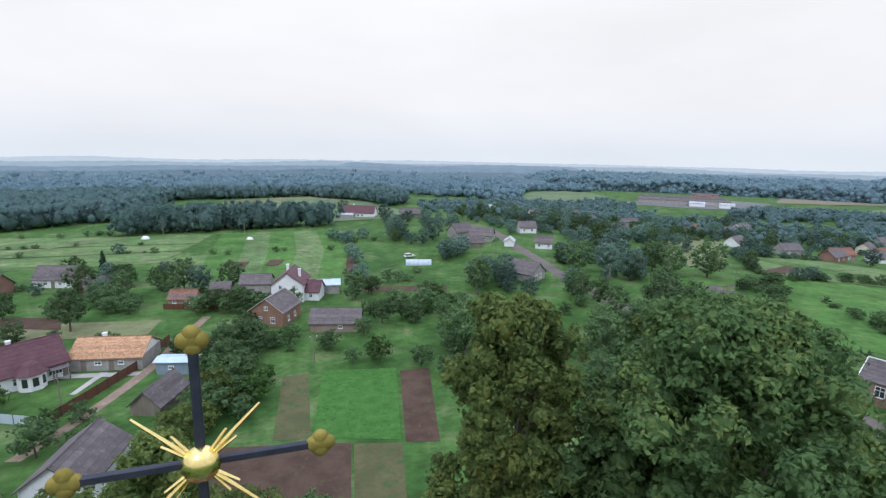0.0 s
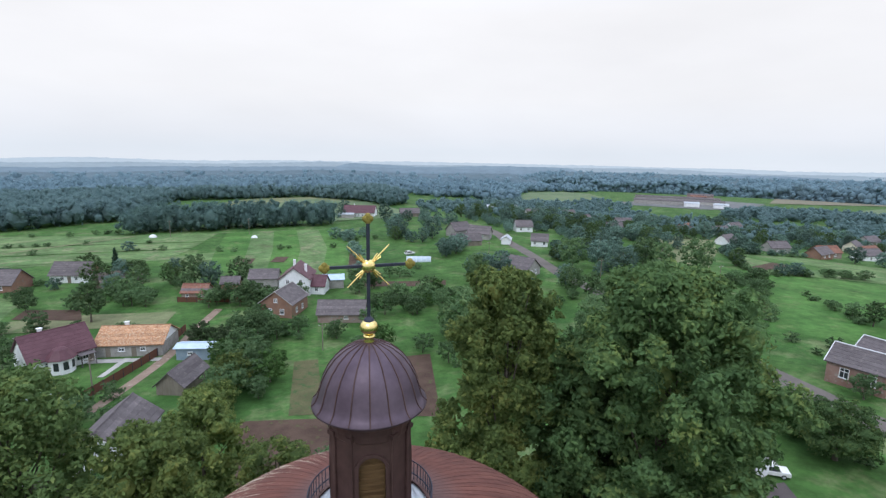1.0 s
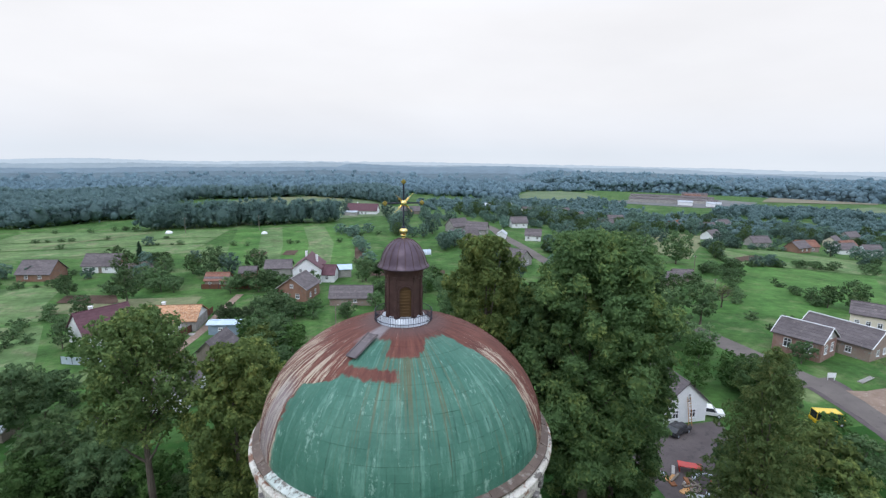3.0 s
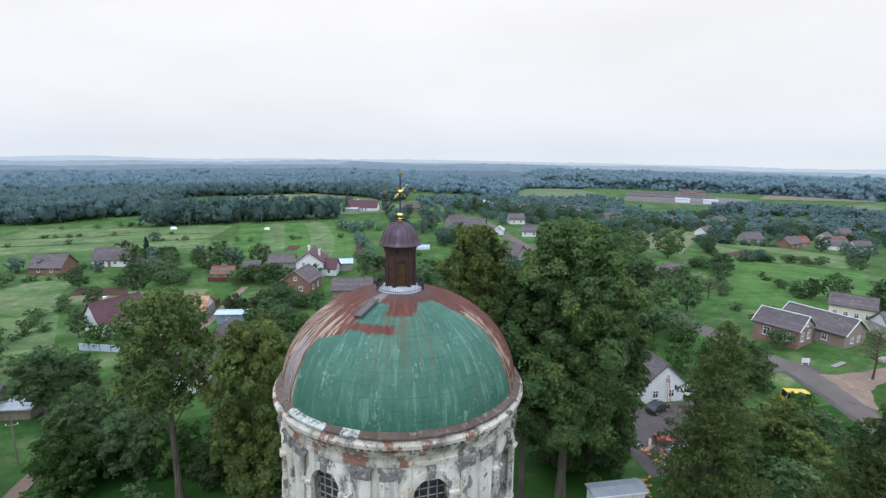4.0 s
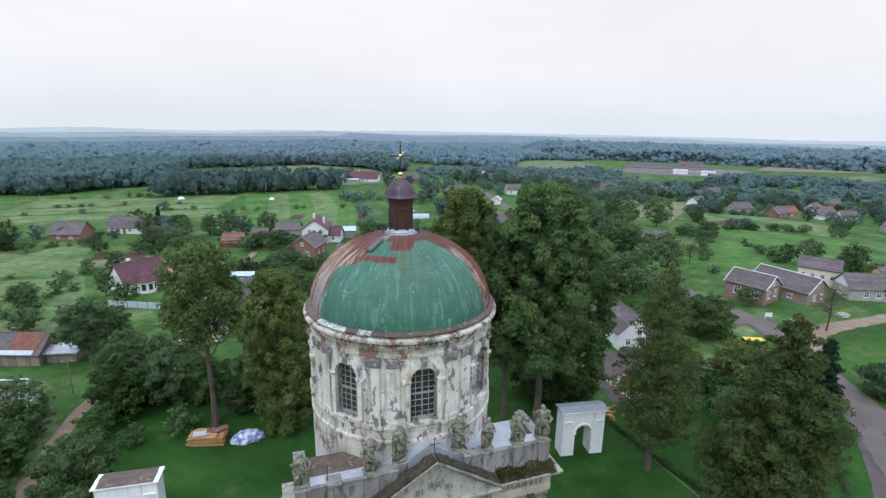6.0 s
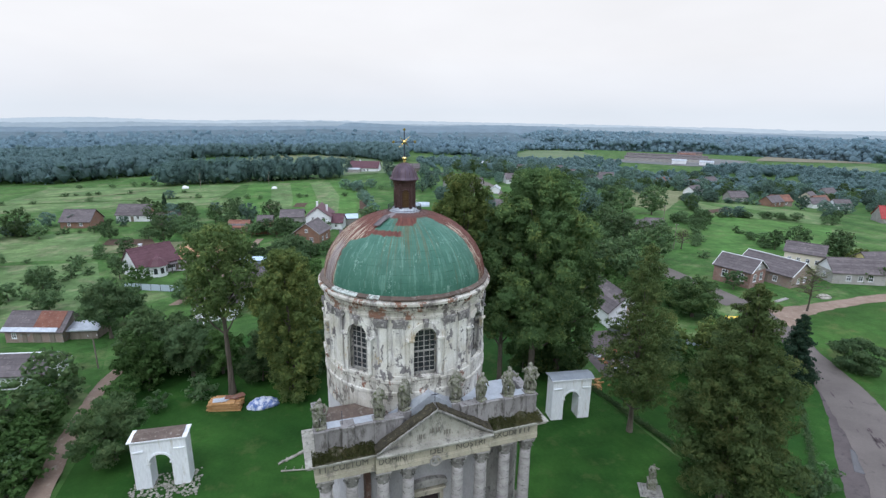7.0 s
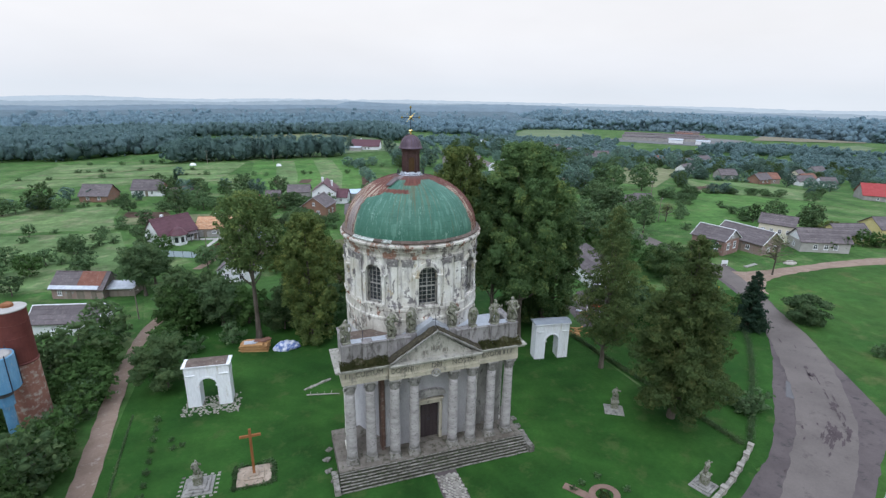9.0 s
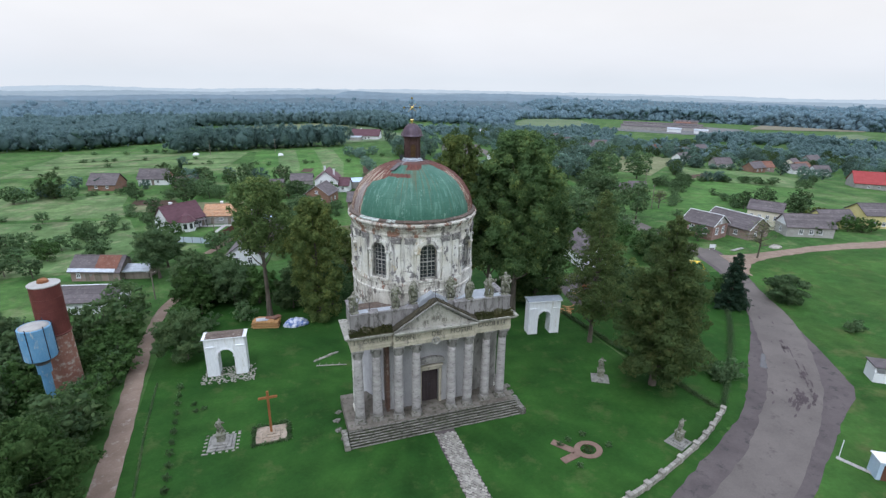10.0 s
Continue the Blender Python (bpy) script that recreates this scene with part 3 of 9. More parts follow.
def mesh_of(bm, name, material, soft=False):
    me = bpy.data.meshes.new(name)
    bm.normal_update()
    bm.to_mesh(me)
    bm.free()
    for m in material if isinstance(material, (list, tuple)) else [material]:
        me.materials.append(m)
    if soft:
        me.shade_smooth()
    return me


def part(name, bm, material, parent, label="", soft=False):
    ob = new(name, mesh_of(bm, name, material, soft))
    ob.parent = parent
    return tagged(ob, label)


def thing(name, m, label, category, group="", kind=""):
    ob = new(name)
    ob.empty_display_size = 0.2
    ob.matrix_world = m
    return tagged(ob, label, category, group, kind)


def solid(name, bm, material, m, label, category, group="", kind="", soft=False):
    ob = new(name, mesh_of(bm, name, material, soft))
    ob.matrix_world = m
    return tagged(ob, label, category, group, kind)


def piece(name, me, parent, m):
    ob = new(name, me)
    ob.parent = parent
    ob.matrix_basis = m
    return ob


def B():
    return bmesh.new()


def box(bm, x, y, z, sx, sy, sz, rz=0.0, bev=0.0, tilt=0.0):
    """A box of size sx, sy, sz whose base centre stands at x, y, z."""
    m = pose(x, y, z + sz / 2, tilt, 0, rz) @ Matrix.Diagonal((sx, sy, sz, 1))
    vs = bmesh.ops.create_cube(bm, size=1, matrix=m)["verts"]
    if bev:
        es = list({e for v in vs for e in v.link_edges})
        bmesh.ops.bevel(bm, geom=es, offset=bev, segments=1, affect="EDGES", profile=0.5)
    return bm


def lathe(bm, prof, n=32, x=0.0, y=0.0, a0=0.0, a1=360.0, close=True):
    """Turns the profile of (radius, height) pairs about the upright line through x, y."""
    full = a1 - a0 > 359.9
    cols = n if full else n + 1
    rings = []
    for r, z in prof:
        rings.append([bm.verts.new((x + r * math.cos(radians(a0 + (a1 - a0) * i / n)), y + r * math.sin(radians(a0 + (a1 - a0) * i / n)), z)) for i in range(cols)])
    for k in range(len(prof) - 1):
        for i in range(n):
            j = (i + 1) % cols
            bm.faces.new((rings[k][i], rings[k][j], rings[k + 1][j], rings[k + 1][i]))
    if close and full:
        if prof[0][0] > 1e-4:
            bm.faces.new(rings[0][::-1])
        if prof[-1][0] > 1e-4:
            bm.faces.new(rings[-1])
    return bm


def tube(bm, pts, radii, n=7):
    """A round bar along the points, of changing radius."""
    rings = []
    for i, p in enumerate(pts):
        p = Vector(p)
        d = Vector(pts[min(i + 1, len(pts) - 1)]) - Vector(pts[max(i - 1, 0)])
        q = d.to_track_quat("Z", "Y")
        rings.append([bm.verts.new(p + q @ Vector((radii[i] * math.cos(6.28318 * k / n), radii[i] * math.sin(6.28318 * k / n), 0))) for k in range(n)])
    for a, b in zip(rings, rings[1:]):
        for k in range(n):
            bm.faces.new((a[k], a[(k + 1) % n], b[(k + 1) % n], b[k]))
    bm.faces.new(rings[0][::-1])
    bm.faces.new(rings[-1])
    return bm


def slab(bm, pts, y0, y1):
    """The outline pts, in x and z, drawn out from y0 to y1."""
    a = [bm.verts.new((x, y0, z)) for x, z in pts]
    b = [bm.verts.new((x, y1, z)) for x, z in pts]
    n = len(pts)
    bm.faces.new(a)
    bm.faces.new(b[::-1])
    for i in range(n):
        bm.faces.new((a[i], b[i], b[(i + 1) % n], a[(i + 1) % n]))
    bmesh.ops.recalc_face_normals(bm, faces=bm.faces)
    return bm


def ball(bm, x, y, z, rx, ry=None, rz=None, seg=12, rings=8, rot=(0, 0, 0)):
    ry, rz = ry or rx, rz or rx
    bmesh.ops.create_uvsphere(bm, u_segments=seg, v_segments=rings, radius=1, matrix=pose(x, y, z, *rot) @ Matrix.Diagonal((rx, ry, rz, 1)))
    return bm


def rough_up(bm, amount, scale, seed=0.0):
    for v in bm.verts:
        v.co += amount * Vector(noise.noise_vector((v.co.x * scale + seed, v.co.y * scale, v.co.z * scale)))
    return bm


def drape(bm, pts, lift, width=None, step=4.0):
    """A ground patch: the polygon pts, cut into strips, laid lift above the land."""
    vs = [bm.verts.new((x, y, 0)) for x, y in pts]
    f = bm.faces.new(vs)
    for _ in range(4):
        long = [e for e in bm.edges if e.calc_length() > step]
        if not long or len(bm.verts) > 6000:
            break
        bmesh.ops.subdivide_edges(bm, edges=long, cuts=1, use_grid_fill=True)
    bmesh.ops.triangulate(bm, faces=[f for f in bm.faces if len(f.verts) > 4])
    for v in bm.verts:
        v.co.z = ground_z(v.co.x, v.co.y) + lift
    bmesh.ops.recalc_face_normals(bm, faces=bm.faces)
    if bm.faces and sum(f.normal.z for f in bm.faces) < 0:
        bmesh.ops.reverse_faces(bm, faces=bm.faces)
    return bm


def curve_points(pts, per=8):
    """A smooth line through the points."""
    out = []
    n = len(pts)
    for i in range(n - 1):
        p0, p1, p2, p3 = (np.array(pts[max(0, min(n - 1, k))], float) for k in (i - 1, i, i + 1, i + 2))
        for j in range(per):
            t = j / per
            out.append(0.5 * (2 * p1 + (p2 - p0) * t + (2 * p0 - 5 * p1 + 4 * p2 - p3) * t * t + (3 * p1 - p0 - 3 * p2 + p3) * t ** 3))
    out.append(np.array(pts[-1], float))
    return out


def ribbon(bm, left, right, lift, per=8, across=4, ragged=0.0):
    """A road between two lines, lying on the land."""
    L, R = curve_points(left, per), curve_points(right, per)
    rows = []
    for i in range(len(L)):
        row = []
        for k in range(across + 1):
            p = L[i] * (1 - k / across) + R[i] * (k / across)
            if ragged and k in (0, across):
                p = p + ragged * np.array([noise.noise((p[0] * 0.6, p[1] * 0.6, k)), noise.noise((p[0] * 0.6, p[1] * 0.6, k + 7))])
            row.append(bm.verts.new((p[0], p[1], ground_z(p[0], p[1]) + lift)))
        rows.append(row)
    for a, b in zip(rows, rows[1:]):
        for k in range(across):
            bm.faces.new((a[k], a[k + 1], b[k + 1], b[k]))
    bm.normal_update()
    if sum(f.normal.z for f in bm.faces) < 0:
        bmesh.ops.reverse_faces(bm, faces=bm.faces)
    return bm


def ico(fine):
    bm = B()
    bmesh.ops.create_icosphere(bm, subdivisions=fine, radius=1.0)
    bm.verts.index_update()
    out = np.array([v.co[:] for v in bm.verts]), np.array([[v.index for v in f.verts] for f in bm.faces])
    bm.free()
    return out


ICO = {1: ico(1), 2: ico(2)}


def masses(lobes, seed, fill_=0.86, fine=2, rough=(0.62, 1.18)):
    """The closed inner leaf masses of a crown: uneven lumps at the given centres and radii."""
    r = np.random.RandomState(seed)
    lb = np.array(lobes, dtype=float)
    ball_, n, k = ICO[fine], len(lb), len(ICO[fine][0])
    wob = r.uniform(*rough, (n, k, 1)) * fill_
    v = lb[:, None, :3] + ball_[0][None] * lb[:, None, 3:] * wob
    f = (ball_[1][None] + (np.arange(n) * k)[:, None, None]).reshape(-1, 3)
    return v.reshape(-1, 3), f


def leaves_mesh(name, centres, outward, size, material, seed, slim=0.5, hang=0.0, core=None):
    """One folded four-cornered leaf (or spray of leaves) at every centre, turned loosely outward, round the inner masses."""
    r = np.random.RandomState(seed)
    n = len(centres)
    nrm = outward + r.normal(0, 0.62, (n, 3)) + np.array([0, 0, 0.18])
    nrm /= np.linalg.norm(nrm, axis=1)[:, None] + 1e-9
    u = r.normal(0, 1, (n, 3))
    u[:, 2] -= hang
    u -= (u * nrm).sum(1)[:, None] * nrm
    u /= np.linalg.norm(u, axis=1)[:, None] + 1e-9
    v = np.cross(nrm, u)
    s = (size * r.uniform(0.65, 1.35, n))[:, None]
    w = s * slim
    co = np.empty((n, 4, 3))
    co[:, 0] = centres - u * s * 0.5
    co[:, 1] = centres + v * w * 0.5 - nrm * s * 0.12
    co[:, 2] = centres + u * s * 0.5 - nrm * s * 0.10
    co[:, 3] = centres - v * w * 0.5 - nrm * s * 0.12
    cv, cf = core if core else (np.zeros((0, 3)), np.zeros((0, 3), int))
    me = bpy.data.meshes.new(name)
    me.vertices.add(n * 4 + len(cv))
    me.vertices.foreach_set("co", np.concatenate([co.reshape(-1, 3), cv]).ravel())
    me.loops.add(n * 4 + len(cf) * 3)
    me.loops.foreach_set("vertex_index", np.concatenate([np.arange(n * 4), cf.ravel() + n * 4]))
    me.polygons.add(n + len(cf))
    me.polygons.foreach_set("loop_start", np.concatenate([np.arange(0, n * 4, 4), n * 4 + np.arange(len(cf)) * 3]))
    me.polygons.foreach_set("use_smooth", np.concatenate([np.zeros(n, bool), np.ones(len(cf), bool)]))
    me.update(calc_edges=True)
    me.materials.append(material)
    return me


def lobes_of(kind, h, r, low, seed):
    """The clumps of a crown: centre and radii."""
    q = random.Random(seed)
    out = []
    if kind == "round":
        zc, rz = (h + low) / 2, (h - low) / 2
        count = 30 if h > 13 else 24 if h > 8 else 18 if h > 3 else 10
        for i in range(count):
            t = (i + 0.5) / count
            zz = 1 - 2 * t
            a = i * 2.39996 + q.uniform(-0.3, 0.3)
            k = math.sqrt(max(0, 1 - zz * zz)) * q.uniform(0.62, 0.86)
            s = q.uniform(0.26, 0.42) * 0.92
            out.append((r * k * math.cos(a), r * k * math.sin(a), zc + rz * 0.80 * zz * q.uniform(0.9, 1.05), r * s, r * s, min(r, rz) * s * q.uniform(0.7, 1.0)))
        out.append((0, 0, zc, r * 0.5, r * 0.5, rz * 0.6))
    elif kind == "tall":
        count = 150 if r > 6 else 100
        for i in range(count):
            t = (i + 0.5) / count
            z = low + (h - low) * t
            prof = (0.66 + 0.36 * math.sin(math.pi * min(1, t * 0.95 + 0.06))) * (1 if t < 0.82 else 1 - 0.55 * (t - 0.82) / 0.18)
            a = i * 2.39996 + q.uniform(-0.4, 0.4)
            k = r * prof * q.uniform(0.40, 0.88)
            s = q.uniform(0.85, 1.75) * (r / 7) ** 0.6
            sz = s * q.uniform(0.8, 1.3)
            out.append((k * math.cos(a), k * math.sin(a), min(z, h - 1.05 * sz), s, s, sz))
        for i in range(7):
            z = low + (h - low) * (i + 0.5) / 8
            out.append((q.uniform(-1, 1), q.uniform(-1, 1), z, r * 0.35, r * 0.35, r * 0.4))
    elif kind == "cone":
        count = 96 if h > 15 else 64
        for i in range(count):
            t = i / count
            z = low + (h - low) * t
            a = i * 2.39996 + q.uniform(-0.5, 0.5)
            reach = r * (1 - t) ** (0.45 if h > 25 else 0.62 if h > 15 else 0.75) * q.uniform(0.6, 1.0) * (min(1.0, 0.5 + 2.2 * t) if h > 15 else 1.0) + 0.25
            for f in (0.42, 0.8):
                out.append((reach * f * math.cos(a), reach * f * math.sin(a), z - reach * f * 0.22, 0.25 * reach + 0.25, 0.25 * reach + 0.25, 0.16 * reach + 0.22))
    return out


def crown(name, lobes, count, size, material, seed, slim=0.55, hang=0.0, fill_=0.5, per=9):
    """Leaves over the whole of every lobe, two thirds of them gathered in small clumps on its outside, round dark inner masses."""
    r = np.random.RandomState(seed)
    lb = np.array(lobes, dtype=float)
    d = r.normal(0, 1, (len(lb), per, 3))
    d[:, :, 2] += 0.35
    d /= np.linalg.norm(d, axis=2)[:, :, None]
    mid = lb[:, None, :3] + d * lb[:, None, 3:] * r.uniform(0.55, 0.98, (len(lb), per, 1))
    rad = lb[:, None, 3:] * r.uniform(0.20, 0.42, (len(lb), per, 1)) * np.array([1, 1, 0.78])
    sub = np.concatenate([mid, rad], axis=2).reshape(-1, 6)
    way = d.reshape(-1, 3)
    n1 = int(count * 0.62)
    wgt = (sub[:, 3] * sub[:, 5]) ** 0.9
    pick = r.choice(len(sub), n1, p=wgt / wgt.sum())
    e1 = r.normal(0, 1, (n1, 3)) + 0.5 * way[pick]
    e1[:, 2] += 0.35
    e1 /= np.linalg.norm(e1, axis=1)[:, None]
    c1 = sub[pick, :3] + e1 * sub[pick, 3:] * r.uniform(0.55, 1.12, (n1, 1))
    wgt = (lb[:, 3] * lb[:, 5]) ** 0.9
    pick2 = r.choice(len(lb), count - n1, p=wgt / wgt.sum())
    e2 = r.normal(0, 1, (count - n1, 3))
    e2[:, 2] += 0.2
    e2 /= np.linalg.norm(e2, axis=1)[:, None]
    c2 = lb[pick2, :3] + e2 * lb[pick2, 3:] * r.uniform(0.60, 1.0, (count - n1, 1))
    return leaves_mesh(name, np.concatenate([c1, c2]), np.concatenate([e1 + 0.4 * way[pick], e2]), size, material, seed + 1, slim, hang, masses(lobes, seed + 3, fill_, 2 if count > 3000 else 1) if fill_ else None)


def trunk_bm(h, r, low, lobes, seed, limbs=9, lean=0.0):
    q = random.Random(seed)
    bm = B()
    top = h * 0.86
    pts, rad = [], []
    for i in range(8):
        t = i / 7
        pts.append((lean * t + 0.25 * math.sin(3 * t + seed) * t, 0.2 * math.sin(2.3 * t + seed * 2) * t, -0.15 + top * t))
        rad.append(r * (1.35 if i == 0 else 1.0) * (1 - 0.88 * t))
    tube(bm, pts, rad, 9)
    pick = q.sample(range(len(lobes)), min(limbs, len(lobes)))
    for k in pick:
        L = lobes[k]
        t = max(0.15, min(0.8, (L[2] / top) * 0.72))
        i = min(6, int(t * 7))
        a = Vector(pts[i]).lerp(Vector(pts[i + 1]), t * 7 - i)
        b = Vector(L[:3])
        m = a.lerp(b, 0.5) + Vector((0, 0, -0.06 * (b - a).length))
        r0 = r * (1 - 0.85 * t) * 0.55
        tube(bm, [a, m, b], [r0, r0 * 0.6, 0.03], 5)
    return bm


def tree(name, x, y, kind, h, r, low, leaf, count, size, seed, label, trunk_r=0.35, slim=0.55, hang=0.0, group="", limbs=9, fill_=0.5):
    t = thing(name, pose(x, y, ground_z(x, y), 0, 0, (seed * 77) % 360), label, "tree", group)
    lobes = lobes_of(kind, h, r, low, seed)
    part("trunk", trunk_bm(h, trunk_r, low, lobes, seed, limbs), M["bark"], t)
    cr = new("crown", crown("crown", lobes, count, size, M[leaf], seed, slim, hang, fill_=fill_))
    cr.parent = t
    return t

# ---- the land ----
LAWN = [(-33, -58), (-20, -45), (8, -34), (19.8, -29.8), (32.7, -24), (34, -20), (32, -4), (31, 12), (34, 30), (20, 45), (-8, 48), (-34, 46), (-34.8, 10)]


def land():
    bm = B()
    rad = [0.0]
    step = 3.0
    while rad[-1] < 4200:
        rad.append(rad[-1] + step)
        step *= 1.045
    n = 144
    centre = bm.verts.new((0, 0, ground_z(0, 0)))
    rings = []
    for d in rad[1:]:
        spots = [(d * math.cos(6.28318531 * k / n), d * math.sin(6.28318531 * k / n)) for k in range(n)]
        rings.append([bm.verts.new((x, y, ground_z(x, y) - (0.25 if inside(x, y, LAWN) else 0.0))) for x, y in spots])
    for k in range(n):
        bm.faces.new((centre, rings[0][k], rings[0][(k + 1) % n]))
    for a, b in zip(rings, rings[1:]):
        for k in range(n):
            bm.faces.new((a[k], b[k], b[(k + 1) % n], a[(k + 1) % n]))
    return solid("ground", bm, M["grass"], Matrix(), "green meadow land rolling to the horizon", "ground", kind="structure", soft=True)


land()


def patch_of(name, pts, mat, label, lift=0.05, step=6.0):
    return solid(name, drape(B(), pts, lift, step=step), M[mat], Matrix(), label, "ground", kind="structure", soft=True)


# churchyard lawn
patch_of("churchyard_lawn", LAWN, "lawn", "short green churchyard lawn", 0.03)
patch_of("roadside_lawn", [(33.0, -22.0), (38.0, -22.0), (44.5, -17.6), (51.2, -12.4), (57.8, -7.0), (65.2, -0.2), (72.4, 8.0), (78.0, 20.0), (60, 22), (42, 17), (31.4, 12.5), (32.4, -4)], "lawn", "short green grass between hedge and road", 0.035)
patch_of("garden_meadow", [(-130, -60), (-45, -60), (-36.5, -20), (-36.5, 30), (-40, 50), (-46, 64), (-92, 59), (-130, 62)], "garden_grass", "lush green grass of the gardens", 0.02, 10)
# garden plots behind the church
patch_of("crop_plot", [(4.6, 63.6), (16.4, 59.5), (21.8, 85.2), (8.2, 87.9)], "crop", "bright green leafy crop plot")
patch_of("soil_plot", [(16.9, 58.6), (21.5, 57.1), (27.9, 83.5), (22.2, 83.7)], "soil", "dark bare garden soil strip")
patch_of("soil_plot", [(-8.4, 48.0), (7.0, 43.5), (9.6, 60.8), (-7.7, 65.1)], "soil", "dark bare garden soil plot")
patch_of("stubble_plot", [(7.4, 43.4), (13.0, 42.0), (16.4, 58.5), (9.9, 60.4)], "stubble", "weedy brown stubble plot")
patch_of("stubble_plot", [(-0.9, 64.6), (4.3, 63.7), (5.6, 87.3), (1.0, 87.4)], "stubble", "weedy brown stubble plot")
patch_of("soil_plot", [(24.1, 140.0), (48.7, 133.8), (50.6, 139.2), (25.2, 146.4)], "soil", "brown ploughed garden strip")
patch_of("soil_plot", [(22.2, 159.9), (25.8, 158.9), (30.9, 190.8), (27.0, 189.5)], "soil", "narrow brown ploughed strip", 0.30)
patch_of("soil_plot", [(-15.3, 180.6), (-9.8, 180.9), (-8.2, 190), (-13.7, 190)], "soil", "small brown ploughed plot", 0.30)
patch_of("soil_plot", [(-3.2, 181.9), (1.6, 180.7), (3.8, 190), (-1, 191)], "soil", "small brown ploughed plot", 0.30)
patch_of("soil_plot", [(-62, 131.5), (-46, 126.2), (-49.1, 136.1), (-62, 139)], "soil", "brown ploughed garden plot", 0.16)
patch_of("stubble_plot", [(-60, 121), (-27, 118), (-26, 128), (-46, 131), (-62, 130)], "dry", "dry yellowish grass strip", 0.11)
# meadows with their mown strips
HILL_FIELD = [(271, 534), (249, 464), (304, 465), (413, 550), (436, 628), (428, 675), (358, 654)]
WORKS_YARD = [(352, 470), (420, 395), (470, 385), (560, 440), (520, 535), (430, 500)]
BROWN_FIELD = [(572, 444), (640, 420), (760, 428), (1061, 600), (1000, 640), (754, 579)]
PALE_FIELD = [(524, 307), (528, 296), (640, 340), (660, 372), (600, 362)]
LONG_FIELD = [(-44, 431), (-14, 310), (34, 297), (82, 297), (88, 325), (76, 424), (35, 508), (-20, 488), (-36, 468)]
patch_of("meadow", [(-124, 195), (-38, 196), (-26, 152), (24, 152), (34, 205), (34, 260), (-66, 261), (-122, 274)], "field2", "wide yellow-green meadow below the wood", 0.03, 14)
for x0, x1, mt in ((-24, -12, "field"), (-12, -2, "field2"), (-2, 9, "field"), (9, 20, "field2"), (20, 30, "field")):
    patch_of("meadow_strip", [(x0 * 0.8 - 4, 152), (x1 * 0.8 - 4, 152), (x1, 205), (x1 + 1, 259), (x0 + 1, 258), (x0, 205)], mt, "long mown meadow strip", 0.14 + 0.006 * (x0 % 3), 14)
patch_of("meadow_strip", [(-124, 195), (-38, 201), (-34, 216), (-122, 214)], "field2", "pale yellow-green meadow strip", 0.14, 14)
patch_of("meadow_strip", [(-122, 216), (-34, 218), (-31, 232), (-122, 236)], "field2", "pale yellow-green meadow strip", 0.14, 14)
patch_of("meadow_strip", [(-122, 238), (-31, 234), (-27, 256), (-66, 259), (-122, 272)], "field2", "pale green mown meadow strip", 0.14, 14)
patch_of("meadow_track", [(-100, 222), (-99, 220), (-62, 255), (-63.5, 257)], "dry", "pale track across the meadow", 0.22, 14)
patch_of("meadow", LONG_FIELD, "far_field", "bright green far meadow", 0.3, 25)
patch_of("stubble_field", [(-40, 432), (-30, 424), (30, 452), (72, 424), (35, 506), (-20, 487), (-34, 467)], "dry", "pale stubble field by the wood", 0.6, 25)
patch_of("meadow", [(-95, 60), (-52, 66), (-50, 84), (-58, 112), (-110, 118)], "field2", "bright green orchard meadow", 0.06, 14)
patch_of("meadow", [(-120, 122), (-60, 116), (-64, 130), (-66, 150), (-120, 156)], "field2", "yellowish rough meadow", 0.06, 14)
patch_of("meadow", [(101, 71), (118, 60), (131, 54), (150, 58), (205, 97), (178, 112), (162, 122), (134, 99)], "field", "bright green sloping meadow", 0.06, 14)
patch_of("meadow", [(162, 124), (207, 99), (251, 124), (228, 149), (189, 159)], "field2", "yellow-green rough meadow", 0.08, 14)
patch_of("meadow", [(150, 130), (186, 160), (232, 205), (214, 218), (188, 200), (140, 150)], "dry", "yellow-green rough meadow", 0.08, 14)
patch_of("meadow", [(104, 104), (128, 104), (140, 124), (112, 124)], "field", "bright green meadow between gardens", 0.08, 14)
patch_of("meadow", [(30, -30.5), (47, -23.0), (54, -19.6), (58.6, -14.6), (63, -7.4), (68.2, 1.2), (74.6, 12.0), (81, 22), (90, 24), (101, 25), (140, 24), (200, 17), (190, -40), (110, -80), (60, -70)], "roadside", "green roadside meadow", 0.03, 8)
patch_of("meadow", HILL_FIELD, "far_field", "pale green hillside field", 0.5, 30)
patch_of("works_yard", WORKS_YARD, "yard_grey", "grey trodden yard of the works", 0.4, 30)
patch_of("brown_field", BROWN_FIELD, "brown_stubble", "pale brown stubble field", 0.6, 40)
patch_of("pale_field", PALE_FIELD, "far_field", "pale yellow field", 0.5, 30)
patch_of("soil_plot", [(165, 122), (195, 132), (192, 138), (162, 127)], "soil", "brown ploughed strip in the meadow", 0.14)

# ---- roads ----
ROAD_L = [(-60, -62), (-20, -44), (8, -33), (18.8, -28.8), (29.4, -24.2), (37.1, -20.6), (42.8, -16.6), (49.4, -11.0), (55.8, -5.7), (62.9, 0.9), (70.0, 9.1), (76.3, 21.5), (80.5, 34)]
ROAD_R = [(-56, -72), (-12, -52), (18, -40), (32.9, -33.3), (42.0, -28.8), (49.4, -25.1), (56.5, -21.6), (60.6, -16.2), (65.1, -8.6), (70.2, 0.2), (76.6, 11.0), (83.8, 22.4), (88.5, 34)]
